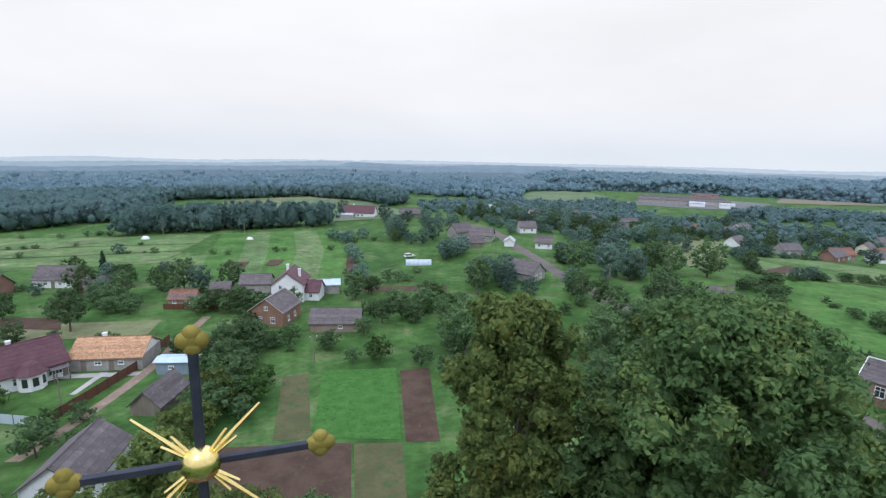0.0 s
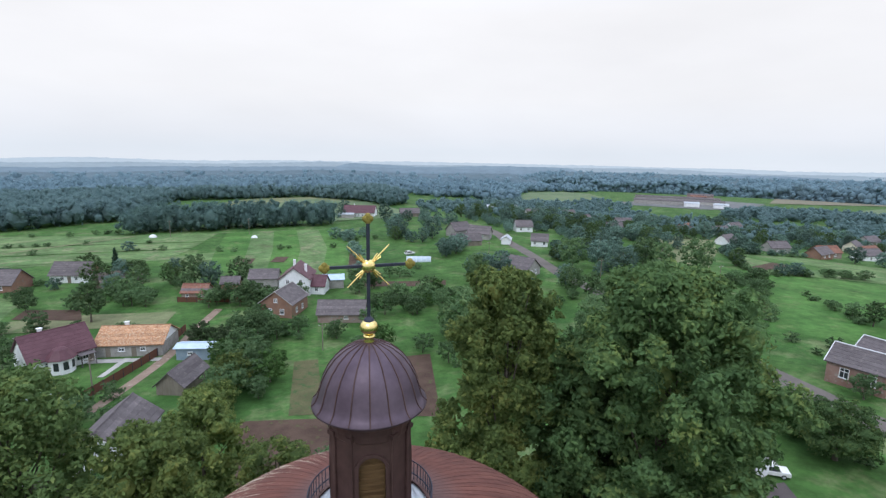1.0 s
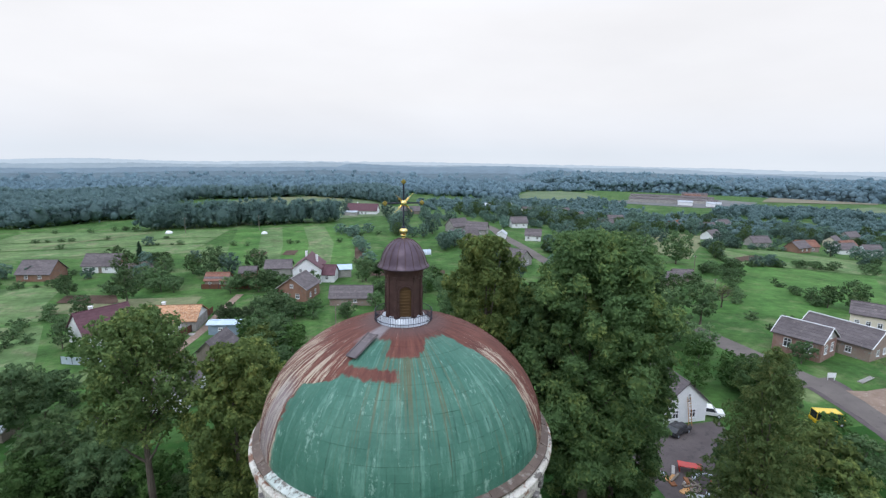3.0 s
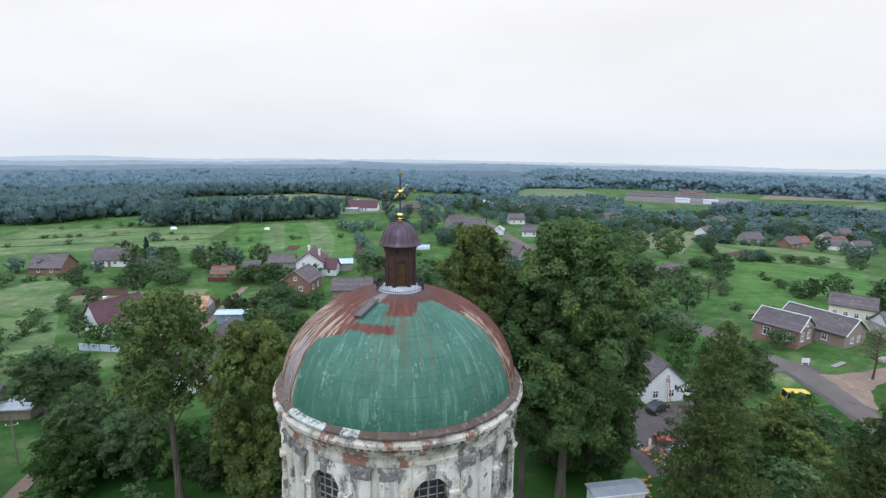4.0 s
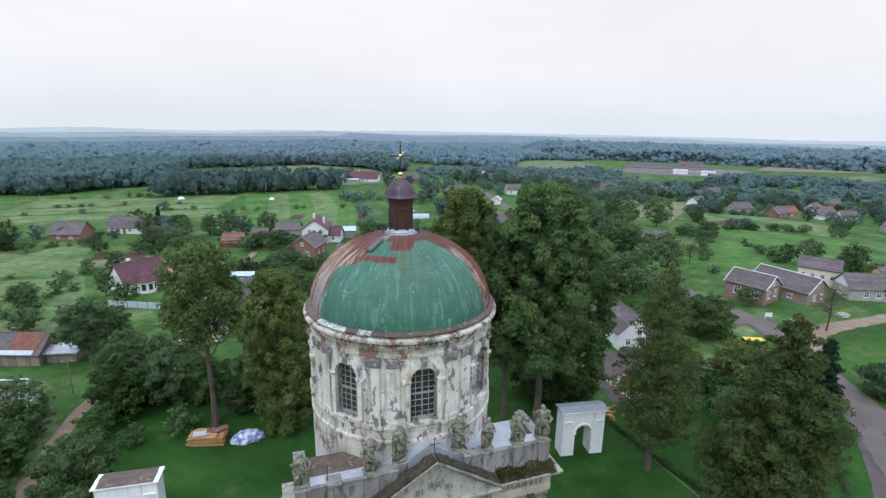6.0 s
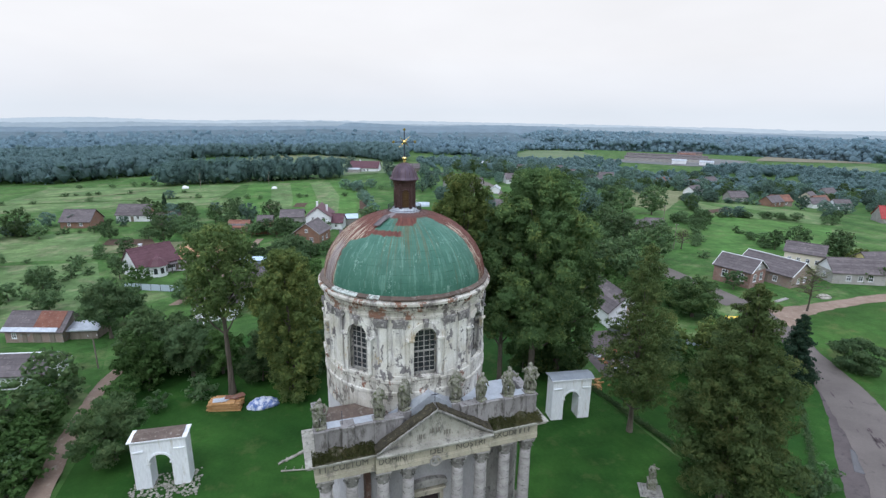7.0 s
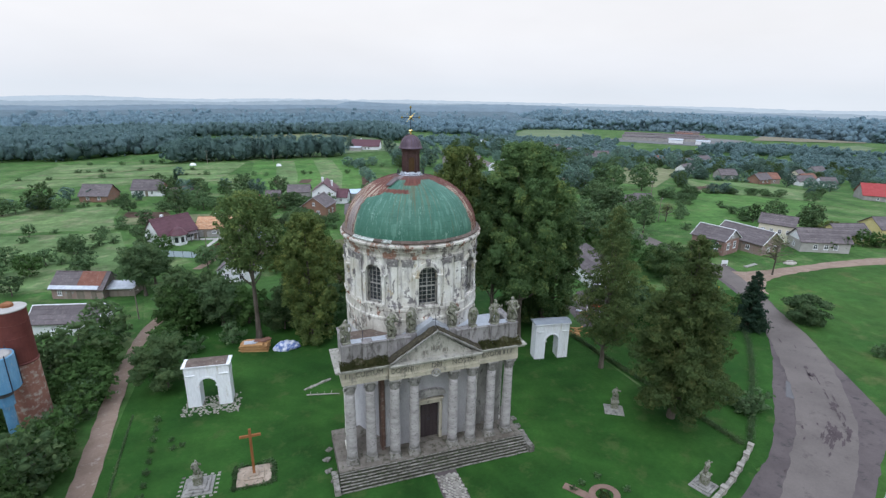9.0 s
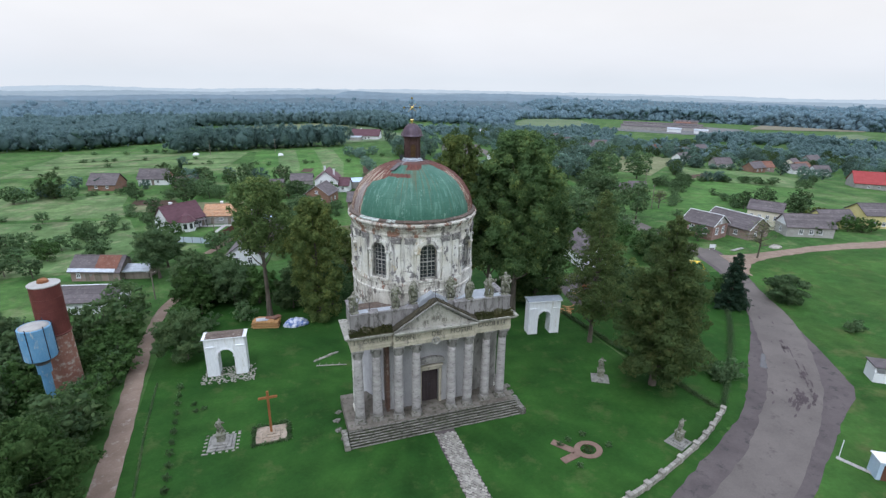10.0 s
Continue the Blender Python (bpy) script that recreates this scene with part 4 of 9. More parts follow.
solid("gravel_verge", ribbon(B(), ROAD_L, ROAD_R, 0.055, ragged=0.25), M["gravel"], Matrix(), "worn grey-brown gravel road edges", "road", kind="structure", soft=True)


def between(k):
    return [(a[0] * (1 - k) + b[0] * k, a[1] * (1 - k) + b[1] * k) for a, b in zip(ROAD_L, ROAD_R)]


ASPHALT_L = [(-59, -64), (-18, -46), (8, -36), (22.4, -30.1), (32.1, -26.0), (37.7, -22.6), (44.1, -18.4), (49.7, -14.0), (54.5, -9.1), (58.5, -4.5), (63.6, 1.4), (71.2, 10.0), (77.3, 21.5), (81.5, 34)]
ASPHALT_R = [(-57, -70), (-14, -50), (16, -39), (30.9, -32.7), (40.5, -27.7), (46.6, -24.2), (51.9, -20.6), (56.7, -16.4), (62.2, -10.9), (66.4, -6.2), (70.2, -0.6), (75.6, 9.6), (82.4, 22), (87.2, 34)]
solid("road", ribbon(B(), ASPHALT_L, ASPHALT_R, 0.085, ragged=0.3), M["asphalt"], Matrix(), "old pale asphalt village road with dark patches", "road", kind="structure", soft=True)


def blotches():
    q = random.Random(5)
    spots = []
    mid = curve_points(between(0.5), 8)
    for i in range(60):
        if i < 20:
            spots.append((q.gauss(0.475, 0.013), q.gauss(0.52, 0.05), q.uniform(0.10, 0.32), q.uniform(0.3, 1.1)))
        elif i < 44:
            k = q.random()
            spots.append((0.50 + 0.17 * k, q.gauss(0.62 - 0.12 * k, 0.03), q.uniform(0.06, 0.20), q.uniform(0.2, 0.9)))
        else:
            spots.append((q.uniform(0.30, 0.80), q.choice([q.gauss(0.26, 0.03), q.gauss(0.5, 0.1)]), q.uniform(0.05, 0.18), q.uniform(0.2, 0.9)))
    a, b = curve_points(ROAD_L, 8), curve_points(ROAD_R, 8)
    for j_, (s, k, w, l) in enumerate(spots):
        i = int(s * (len(a) - 1))
        c = a[i] * (1 - k) + b[i] * k
        t = mid[min(i + 1, len(mid) - 1)] - mid[i]
        t = t / np.linalg.norm(t)
        bm = B()
        ring = []
        for j in range(22):
            an = 6.28318 * j / 22
            f = 1 + 1.1 * noise.noise((c[0] + 3 * math.cos(an), c[1] + 3 * math.sin(an), 2.0))
            p = c + t * l * f * math.cos(an) + np.array([-t[1], t[0]]) * w * f * math.sin(an)
            ring.append(bm.verts.new((p[0], p[1], ground_z(p[0], p[1]) + 0.098 + 0.005 * (j_ % 12))))
        bm.faces.new(ring)
        solid("asphalt_patch", bm, M["patch"], Matrix(), "dark worn patch in the asphalt", "road", kind="structure")


blotches()
bm = B()
pw = [(49.6, -12.8), (51.6, -11.2), (53.4, -9.8), (53.8, -10.8), (51.9, -13.2), (50.6, -14.0)]
solid("puddle", drape(bm, pw, 0.07), M["puddle"], Matrix(), "shallow puddle reflecting the sky at the road edge", "puddle", kind="structure")
# side road to the east and the lane to the north
solid("side_road", ribbon(B(), [(80.8, 33), (88.3, 28.0), (106.5, 27.6), (123.1, 27.2), (140.3, 25.8), (200, 20)], [(80.5, 16), (88.5, 22.0), (100.6, 23.8), (116, 23.6), (133.5, 21.7), (200, 14)], 0.07, ragged=0.6), M["dirt"], Matrix(), "pale brown dirt side road", "road", kind="structure", soft=True)
solid("village_road", ribbon(B(), [(78.5, 32), (82, 60), (84.8, 100), (86.3, 130.1), (88.3, 141.7), (91.7, 159.7), (94.0, 175.8), (96.5, 194.9), (100.5, 212.6), (101.5, 240), (90, 300)], [(85.5, 32), (87.5, 60), (89.8, 100), (91.0, 130.1), (93.0, 141.7), (96.4, 159.7), (99.0, 175.8), (101.8, 194.9), (105.8, 212.6), (107, 240), (95, 300)], 0.08), M["asphalt"], Matrix(), "grey asphalt lane through the village", "road", kind="structure", soft=True)
# dirt track west of the churchyard
solid("dirt_track", ribbon(B(), [(-34.6, -58), (-36.0, -25), (-36.6, -9.9), (-37.0, 0.2), (-37.9, 14.6), (-38.0, 25), (-37.4, 36), (-34, 47)], [(-32.0, -58), (-33.4, -25), (-34.0, -10.5), (-34.5, -0.5), (-35.6, 14.2), (-36.0, 25), (-35.4, 36), (-31.6, 46)], 0.06, ragged=0.2), M["dirt"], Matrix(), "brown dirt track with stony ruts", "road", kind="structure", soft=True)
solid("lane", ribbon(B(), [(-34, 70), (-29.8, 80), (-24, 97.4), (-20.2, 115), (-17, 128)], [(-32, 69.5), (-27.9, 79.5), (-22, 96.9), (-18.1, 114.6), (-15, 127.5)], 0.06), M["dirt"], Matrix(), "brown dirt lane along a fence", "road", kind="structure", soft=True)
# stone path from the steps
solid("path_bed", ribbon(B(), [(-0.8, -11.5), (-0.8, -16), (-0.7, -23), (-0.6, -29)], [(1.7, -11.5), (1.7, -16), (1.7, -23), (1.8, -29)], 0.05, ragged=0.15), M["gravel"], Matrix(), "gravel bed under the stone path", "path", kind="structure", soft=True)

# ---- the church ----
church = thing("church", Matrix(), "weathered domed baroque church with a columned portico", "church")
FLOOR = 1.2
COLS = [(-8.95, -8.95), (-6.85, -8.95), (-4.35, -9.35), (-2.2, -9.35), (2.2, -9.35), (4.35, -9.35), (6.85, -8.95), (8.95, -8.95)]
COL_TOP = 10.9


def podium():
    bm = B()
    box(bm, 0, -6.6, -0.3, 21.0, 7.2, FLOOR + 0.29)
    part("podium", bm, M["podium"], church, "dirty cracked stone podium")
    n = 7
    for i in range(n):
        top = FLOOR - 0.17 * i - 0.01
        front = -10.2 - 0.27 * (i + 1)
        q = random.Random(40 + i)
        step = new("step")
        step.parent = church
        bm = B()
        box(bm, 0.04 * i, front + 0.26, -0.3, 21.0 + 0.1 * i, 0.30, top + 0.22)
        part("riser", bm, M["riser"], step, "mossy riser with painted-in shade")
        x = -10.55 - 0.02 * i
        end = 10.55 + 0.10 * i
        while x < end - 0.4:
            w = min(q.uniform(1.1, 2.3), end - x)
            bm = B()
            box(bm, 0, 0, -0.085, w - 0.03, 0.17, 0.085, bev=0.02)
            me = mesh_of(bm, "stone", M["step"])
            dip = q.choice([0, 0, 0, 0.01, 0.03])
            piece("stone", me, step, pose(x + w / 2, front + 0.12 + q.uniform(-0.025, 0.025), top - dip, q.uniform(-0.8, 0.8), q.uniform(-0.5, 0.5), q.uniform(-0.8, 0.8)))
            x += w
    for sx in (-1, 1):
        bm = B()
        box(bm, sx * 10.95, -10.7, -0.2, 0.62, 2.9, 1.0, bev=0.05, tilt=0)
        rough_up(bm, 0.06, 1.5, sx)
        part("cheek_wall", bm, M["step"], church, "broken stone cheek wall of the steps")
    q = random.Random(3)
    for i in range(22):
        sx = q.choice((-1, 1))
        bm = B()
        box(bm, 0, 0, 0, q.uniform(0.3, 0.9), q.uniform(0.3, 0.8), q.uniform(0.15, 0.3), bev=0.04)
        rough_up(bm, 0.04, 2, i)
        part("loose_stone", bm, M["step"], church, "broken stone lying by the podium").matrix_basis = pose(sx * q.uniform(11.0, 11.6), q.uniform(-10.0, -4.0), -0.06, 0, 0, q.uniform(0, 90))


podium()


def column_meshes():
    bm = B()
    box(bm, 0, 0, 0, 1.36, 1.36, 0.16, bev=0.04)
    lathe(bm, [(0.66, 0.15), (0.69, 0.24), (0.65, 0.33), (0.61, 0.37), (0.60, 0.42), (0.63, 0.48), (0.60, 0.54), (0.57, 0.64)], 28)
    base = mesh_of(bm, "base", M["step"])
    bm = B()
    prof = []
    h = COL_TOP - FLOOR
    for i in range(13):
        t = i / 12
        prof.append((0.565 - 0.085 * t ** 1.7, 0.63 + (h - 1.15 - 0.63) * t))
    lathe(bm, prof, 28)
    for z, r in ((0.66, 0.58), (h - 1.22, 0.50)):
        lathe(bm, [(r - 0.02, z - 0.04), (r + 0.015, z), (r - 0.02, z + 0.04)], 28)
    shaft = mesh_of(bm, "shaft", M["shaft"], True)
    bm = B()
    z0 = h - 1.16
    lathe(bm, [(0.47, z0), (0.48, z0 + 0.4), (0.53, z0 + 0.75), (0.64, z0 + 1.0)], 16)
    for row, (zz, k, rr, hh) in enumerate(((0.0, 8, 0.49, 0.42), (0.28, 8, 0.51, 0.46))):
        for i in range(k):
            a = 360 * (i + 0.5 * row) / k
            m = pose(0, 0, 0, 0, 0, a)
            pts = [(rr, zz), (rr + 0.06, zz + hh * 0.6), (rr + 0.17, zz + hh), (rr + 0.22, zz + hh * 0.86)]
            lo = [bm.verts.new(m @ Vector((x, -0.14 * (1 - 0.2 * j), z0 + z))) for j, (x, z) in enumerate(pts)]
            hi = [bm.verts.new(m @ Vector((x, 0.14 * (1 - 0.2 * j), z0 + z))) for j, (x, z) in enumerate(pts)]
            ins = [bm.verts.new(m @ Vector((x - 0.07, 0, z0 + z - 0.02))) for x, z in pts]
            for j in range(3):
                bm.faces.new((lo[j], hi[j], hi[j + 1], lo[j + 1]))
                bm.faces.new((lo[j + 1], ins[j + 1], ins[j], lo[j]))
                bm.faces.new((hi[j], ins[j], ins[j + 1], hi[j + 1]))
    for i in range(4):
        a = 45 + 90 * i
        c, s = math.cos(radians(a)), math.sin(radians(a))
        ball(bm, 0.68 * c, 0.68 * s, z0 + 0.90, 0.13, 0.13, 0.12, 8, 6)
        tube(bm, [(0.50 * c, 0.50 * s, z0 + 0.55), (0.61 * c, 0.61 * s, z0 + 0.82), (0.73 * c, 0.73 * s, z0 + 0.98)], [0.05, 0.06, 0.07], 6)
    box(bm, 0, 0, z0 + 1.02, 1.28, 1.28, 0.135, bev=0.03)
    cap = mesh_of(bm, "capital", M["stone"])
    return base, shaft, cap


def columns():
    base, shaft, cap = column_meshes()
    spots = COLS + [(-8.7, -6.3), (8.7, -6.3), (-4.9, -7.0), (4.9, -7.0)]
    for x, y in spots[:8]:
        col = new("column")
        col.parent = church
        tagged(col, "round grey stone Corinthian column")
        col.matrix_basis = pose(x, y, FLOOR - 0.01)
        for n, me in (("base", base), ("shaft", shaft), ("capital", cap)):
            piece(n, me, col, Matrix())
    for x, y in spots[8:10]:
        bm = B()
        box(bm, x, y, FLOOR - 0.02, 1.0, 1.0, COL_TOP - FLOOR - 0.9, bev=0.03)
        box(bm, x, y, COL_TOP - 0.95, 1.15, 1.15, 0.93, bev=0.12)
        box(bm, x, y, FLOOR - 0.02, 1.2, 1.2, 0.5, bev=0.05)
        part("pier", bm, M["plaster"], church, "pale plastered rear pier of the portico")


columns()


def mound(x, w, ya, yb, z, rise, seed, nx=34, ny=7):
    """A bank of moss on a ledge, rising from ya to yb, with an uneven top."""
    bm = B()
    top, low = [], []
    for i in range(nx + 1):
        for store, up in ((top, 1), (low, 0)):
            row = []
            for k in range(ny + 1):
                px, f = x - w / 2 + w * i / nx, k / ny
                py = ya + (yb - ya) * f
                lump = 0.16 * noise.noise((px * 1.7 + seed, py * 2.2, 4.0)) + 0.08 * noise.noise((px * 5 + seed, py * 6, 1.0))
                row.append(bm.verts.new((px, py + (0.10 * noise.noise((px * 1.1, 7.0, seed)) if k == 0 else 0), z + up * max(0.03, 0.07 + rise * f ** 1.4 * (0.8 + 1.3 * noise.noise((px * 0.8, 2.0, seed))) * smooth01(4 * (i + 1) / nx) * smooth01(4 * (nx + 1 - i) / nx) + lump))))
            store.append(row)
    for i in range(nx):
        for k in range(ny):
            bm.faces.new((top[i][k], top[i + 1][k], top[i + 1][k + 1], top[i][k + 1]))
            bm.faces.new((low[i][k], low[i][k + 1], low[i + 1][k + 1], low[i + 1][k]))
        for k, flip in ((0, False), (ny, True)):
            f = (low[i][k], low[i + 1][k], top[i + 1][k], top[i][k])
            bm.faces.new(f[::-1] if flip else f)
    for i, flip in ((0, True), (nx, False)):
        for k in range(ny):
            f = (low[i][k], low[i][k + 1], top[i][k + 1], top[i][k])
            bm.faces.new(f[::-1] if flip else f)
    return bm


def entablature():
    # centre part under the gable stands forward of the two wings
    runs = [("wing", -9.75, -5.02, -9.50), ("centre", -5.0, 5.0, -9.90), ("wing", 5.02, 9.75, -9.50)]
    for kind, x0, x1, yf in runs:
        xm, w = (x0 + x1) / 2, x1 - x0
        yb = -8.3
        bm = B()
        box(bm, xm, (yf + yb) / 2, COL_TOP - 0.01, w, yb - yf, 0.62, bev=0.02)
        box(bm, xm, (yf - 0.06 + yb) / 2, COL_TOP + 0.36, w + 0.02, yb - yf + 0.06, 0.16, bev=0.03)
        part("architrave", bm, M["sand"], church)
        bm = B()
        box(bm, xm, (yf + 0.04 + yb) / 2, COL_TOP + 0.62, w - 0.02, yb - yf - 0.04, 0.80)
        part("frieze", bm, M["sand"], church, "ochre stone frieze with worn lettering")
        bm = B()
        z = COL_TOP + 1.42
        for out_, zz, hh in ((0.10, 0.0, 0.14), (0.24, 0.13, 0.14), (0.55, 0.26, 0.22), (0.68, 0.47, 0.14)):
            wx0 = x0 - (out_ if x0 < -9 else 0)
            wx1 = x1 + (out_ if x1 > 9 else 0)
            box(bm, (wx0 + wx1) / 2, (yf - out_ + yb) / 2, z + zz, wx1 - wx0, yb - yf + out_, hh, bev=0.025)
        k = int(w / 0.55)
        for i in range(k):
            box(bm, x0 + (i + 0.5) * w / k, yf - 0.18, z + 0.12, 0.22, 0.30, 0.14)
        rough_up(bm, 0.02, 1.2, xm)
        part("cornice", bm, M["gable_stone"], church, "chipped pale stone cornice")
    for sx in (-1, 1):
        bm = B()
        box(bm, sx * 9.25, -6.8, COL_TOP - 0.012, 1.0, 3.1, 1.43, bev=0.02)
        part("side_beam", bm, M["sand"], church)
        bm = B()
        z = COL_TOP + 1.42
        for out_, zz, hh in ((0.10, 0.0, 0.14), (0.24, 0.13, 0.14), (0.55, 0.26, 0.22), (0.68, 0.47, 0.14)):
            box(bm, sx * (9.0 + (0.75 + out_) / 2), -6.7, z + zz - 0.003, 0.75 + out_, 3.2, hh, bev=0.025)
        rough_up(bm, 0.03, 1.2, sx)
        part("side_cornice", bm, M["gable_stone"], church)
    bm = B()
    box(bm, 0, -6.3, COL_TOP + 0.4, 17.4, 4.2, 0.3)
    part("portico_ceiling", bm, M["porch_plaster"], church)
    # gable
    z = COL_TOP + 2.03
    bm = B()
    slab(bm, [(-4.15, z - 0.02), (4.15, z - 0.02), (0, z + 2.72)], -9.75, -9.28)
    part("tympanum", bm, M["gable_stone"], church, "stained gable field with worn relief letters")
    for sx in (-1, 1):
        bm = B()
        for out_, off, th in ((0.20, -0.02, 0.16), (0.42, 0.13, 0.18), (0.62, 0.30, 0.14)):
            slab(bm, [(sx * 4.98, z - 0.24 + off), (sx * 4.98, z - 0.24 + off + th), (0, z + 2.80 + off + th), (0, z + 2.80 + off)], -9.8 - out_, -9.24)
        bmesh.ops.subdivide_edges(bm, edges=[e for e in bm.edges if e.calc_length() > 1.6], cuts=12, use_grid_fill=True)
        rough_up(bm, 0.035, 1.7, sx)
        part("raking_cornice", bm, M["stone"], church, "sloping stone gable cornice")
        bm = B()
        slab(bm, [(sx * 5.05, z + 0.12), (sx * 5.05, z + 0.34), (sx * 0.12, z + 3.36), (sx * 0.12, z + 3.14)], -10.28, -9.32)
        bmesh.ops.subdivide_edges(bm, edges=[e for e in bm.edges if e.calc_length() > 1.2], cuts=16, use_grid_fill=True)
        rough_up(bm, 0.13, 2.3, sx)
        part("moss_cover", bm, M["dark_moss"], church, "dark moss growing along the gable slope")
    # attic parapet with pedestals
    for sx in (-1, 1):
        bm = B()
        box(bm, sx * 6.0, -8.75, COL_TOP + 2.03, 6.9, 0.7, 2.14, bev=0.03)
        box(bm, sx * 6.0, -8.75, COL_TOP + 4.16, 7.05, 0.86, 0.16, bev=0.03)
        part("parapet", bm, M["attic"], church, "grey stone attic parapet")
        for px in (9.1, 7.0, 4.45):
            bm = B()
            box(bm, sx * px, -8.78, COL_TOP + 2.02, 0.98, 0.98, 2.20, bev=0.03)
            box(bm, sx * px, -8.78, COL_TOP + 4.20, 1.12, 1.12, 0.17, bev=0.03)
            part("pedestal", bm, M["attic"], church)
        bm = B()
        box(bm, sx * 9.1, -6.6, COL_TOP + 2.03, 0.7, 3.6, 2.12, bev=0.03)
        box(bm, sx * 9.1, -6.6, COL_TOP + 4.14, 0.86, 3.7, 0.15, bev=0.03)
        part("side_parapet", bm, M["attic"], church)
        bm = B()
        box(bm, sx * 6.8, -8.52, COL_TOP + 4.325, 4.6, 0.86, 0.03)
        part("flashing", bm, M["zinc"], church, "light zinc flashing on the parapet")
        bm = mound(sx * 7.43, 4.9, -10.14, -9.08, COL_TOP + 2.0, 0.55, sx * 2)
        part("moss_cover", bm, M["moss"], church, "dark moss and weeds banked on the cornice ledge")
        q, n = np.random.RandomState(8 + sx), 2600
        f = q.uniform(0, 1, n)
        tuft = (0.25 + 0.75 * np.sin(np.linspace(0, 23, n)) ** 2)
        c = np.column_stack([sx * (5.0 + 4.9 * np.linspace(0, 1, n)), -10.1 + 1.0 * f, COL_TOP + 2.08 + 0.50 * f ** 1.4 + np.abs(q.normal(0, 0.16, n)) * tuft])
        part_ob = new("ledge_greenery", leaves_mesh("ledge_greenery", c, np.tile([0, -0.3, 1.0], (n, 1)), 0.15, M["leaf_ivy"], 4 + sx))
        part_ob.parent = church
        tagged(part_ob, "low green plants rooted on the ledge", kind="stuff")
    # lean-to zinc roof behind the gable and the roofs of the wings
    bm = B()
    slab(bm, [(-3.5, COL_TOP + 3.3), (3.5, COL_TOP + 3.3), (0, COL_TOP + 5.55)], -8.55, -5.9)
    part("porch_roof", bm, M["zinc"], church, "pale zinc roof behind the gable")
    for sx in (-1, 1):
        bm = B()
        box(bm, sx * 6.1, -6.7, COL_TOP + 3.5, 5.4, 3.6, 0.14)
        part("wing_roof", bm, M["gutter"] if sx < 0 else M["zinc"], church)


entablature()


def nave():
    # the drum below the roofs, and the entrance wall with its doorway
    bm = B()
    lathe(bm, [(7.75, -0.3), (7.75, 1.3), (7.6, 1.5), (7.6, 13.7), (7.4, 13.9)], 60, a0=-57, a1=237)
    part("lower_wall", bm, M["porch_plaster"], church, "pale plastered round lower wall", True)
    y0, y1 = -7.75, -6.6
    bm = B()
    for sx in (-1, 1):
        box(bm, sx * 3.35, (y0 + y1) / 2, FLOOR - 0.02, 4.3, y1 - y0, 10.4)
    box(bm, 0, (y0 + y1) / 2, 5.95, 2.42, y1 - y0, 5.4)
    part("entrance_wall", bm, M["porch_plaster"], church, "pale plastered entrance wall")
    for sx in (-1, 1):
        bm = B()
        box(bm, sx * 5.35, -7.45, FLOOR - 0.02, 0.42, 1.3, 9.6, bev=0.02)
        part("corner_pilaster", bm, M["dark_brick"] if sx < 0 else M["plaster"], church, "bare dark brick corner pilaster" if sx < 0 else "plastered corner pilaster")
    bm = B()
    for sx in (-1, 1):
        box(bm, sx * 1.28, y0 - 0.08, FLOOR, 0.34, 0.26, 4.95, bev=0.03)
    box(bm, 0, y0 - 0.08, FLOOR + 4.75, 2.9, 0.26, 0.55, bev=0.03)
    box(bm, 0, y0 - 0.18, FLOOR + 5.3, 3.2, 0.5, 0.16, bev=0.03)
    part("door_surround", bm, M["sand"], church)
    bm = B()
    pts = [(-1.7, FLOOR + 5.9)] + [(1.75 * math.cos(math.pi * (1 - i / 10)), FLOOR + 6.1 + 0.55 * math.sin(math.pi * i / 10)) for i in range(11)] + [(1.7, FLOOR + 5.9)]
    slab(bm, pts, y0 - 0.5, y0)
    part("door_hood", bm, M["stone"], church, "curved stone hood over the door")
    for sx in (-1, 1):
        bm = B()
        box(bm, sx * 0.56, y0 + 0.5, FLOOR, 1.10, 0.10, 4.75)
        for k in range(3):
            box(bm, sx * 0.56, y0 + 0.44, FLOOR + 0.25 + 1.5 * k, 0.8, 0.06, 1.2, bev=0.02)
        leaf = part("door_leaf", bm, M["door"], church, "dark wooden church door leaf")
        bm = B()
        box(bm, sx * 0.10, y0 + 0.40, FLOOR + 2.2, 0.05, 0.08, 0.3)
        part("door_handle", bm, M["iron"], leaf)


nave()
bm = B()
box(bm, 7.45, -6.25, FLOOR - 0.02, 3.9, 0.7, 9.7)
for px in (6.3, 8.7):
    box(bm, px, -6.75, FLOOR - 0.02, 0.8, 0.4, 9.7, bev=0.03)
part("side_wall", bm, M["stone"], church, "dark grey rear wall of the portico")

# ---- the drum with its windows ----
DRUM_R, DRUM_Z0, DRUM_Z1 = 7.4, 13.6, 23.7
WIN_A = [-91.5 + 45 * k for k in range(8)]
WIN_HALF, WIN_SILL, WIN_SPRING = 1.0, 17.75, 20.95


def in_window(a, z, grow=0.0):
    for w in WIN_A:
        d = (a - w + 180) % 360 - 180
        s = radians(d) * DRUM_R
        if abs(s) < WIN_HALF + grow and z > WIN_SILL - grow * 0.5:
            if z < WIN_SPRING or math.hypot(s, z - WIN_SPRING) < WIN_HALF + grow:
                return True
    return False


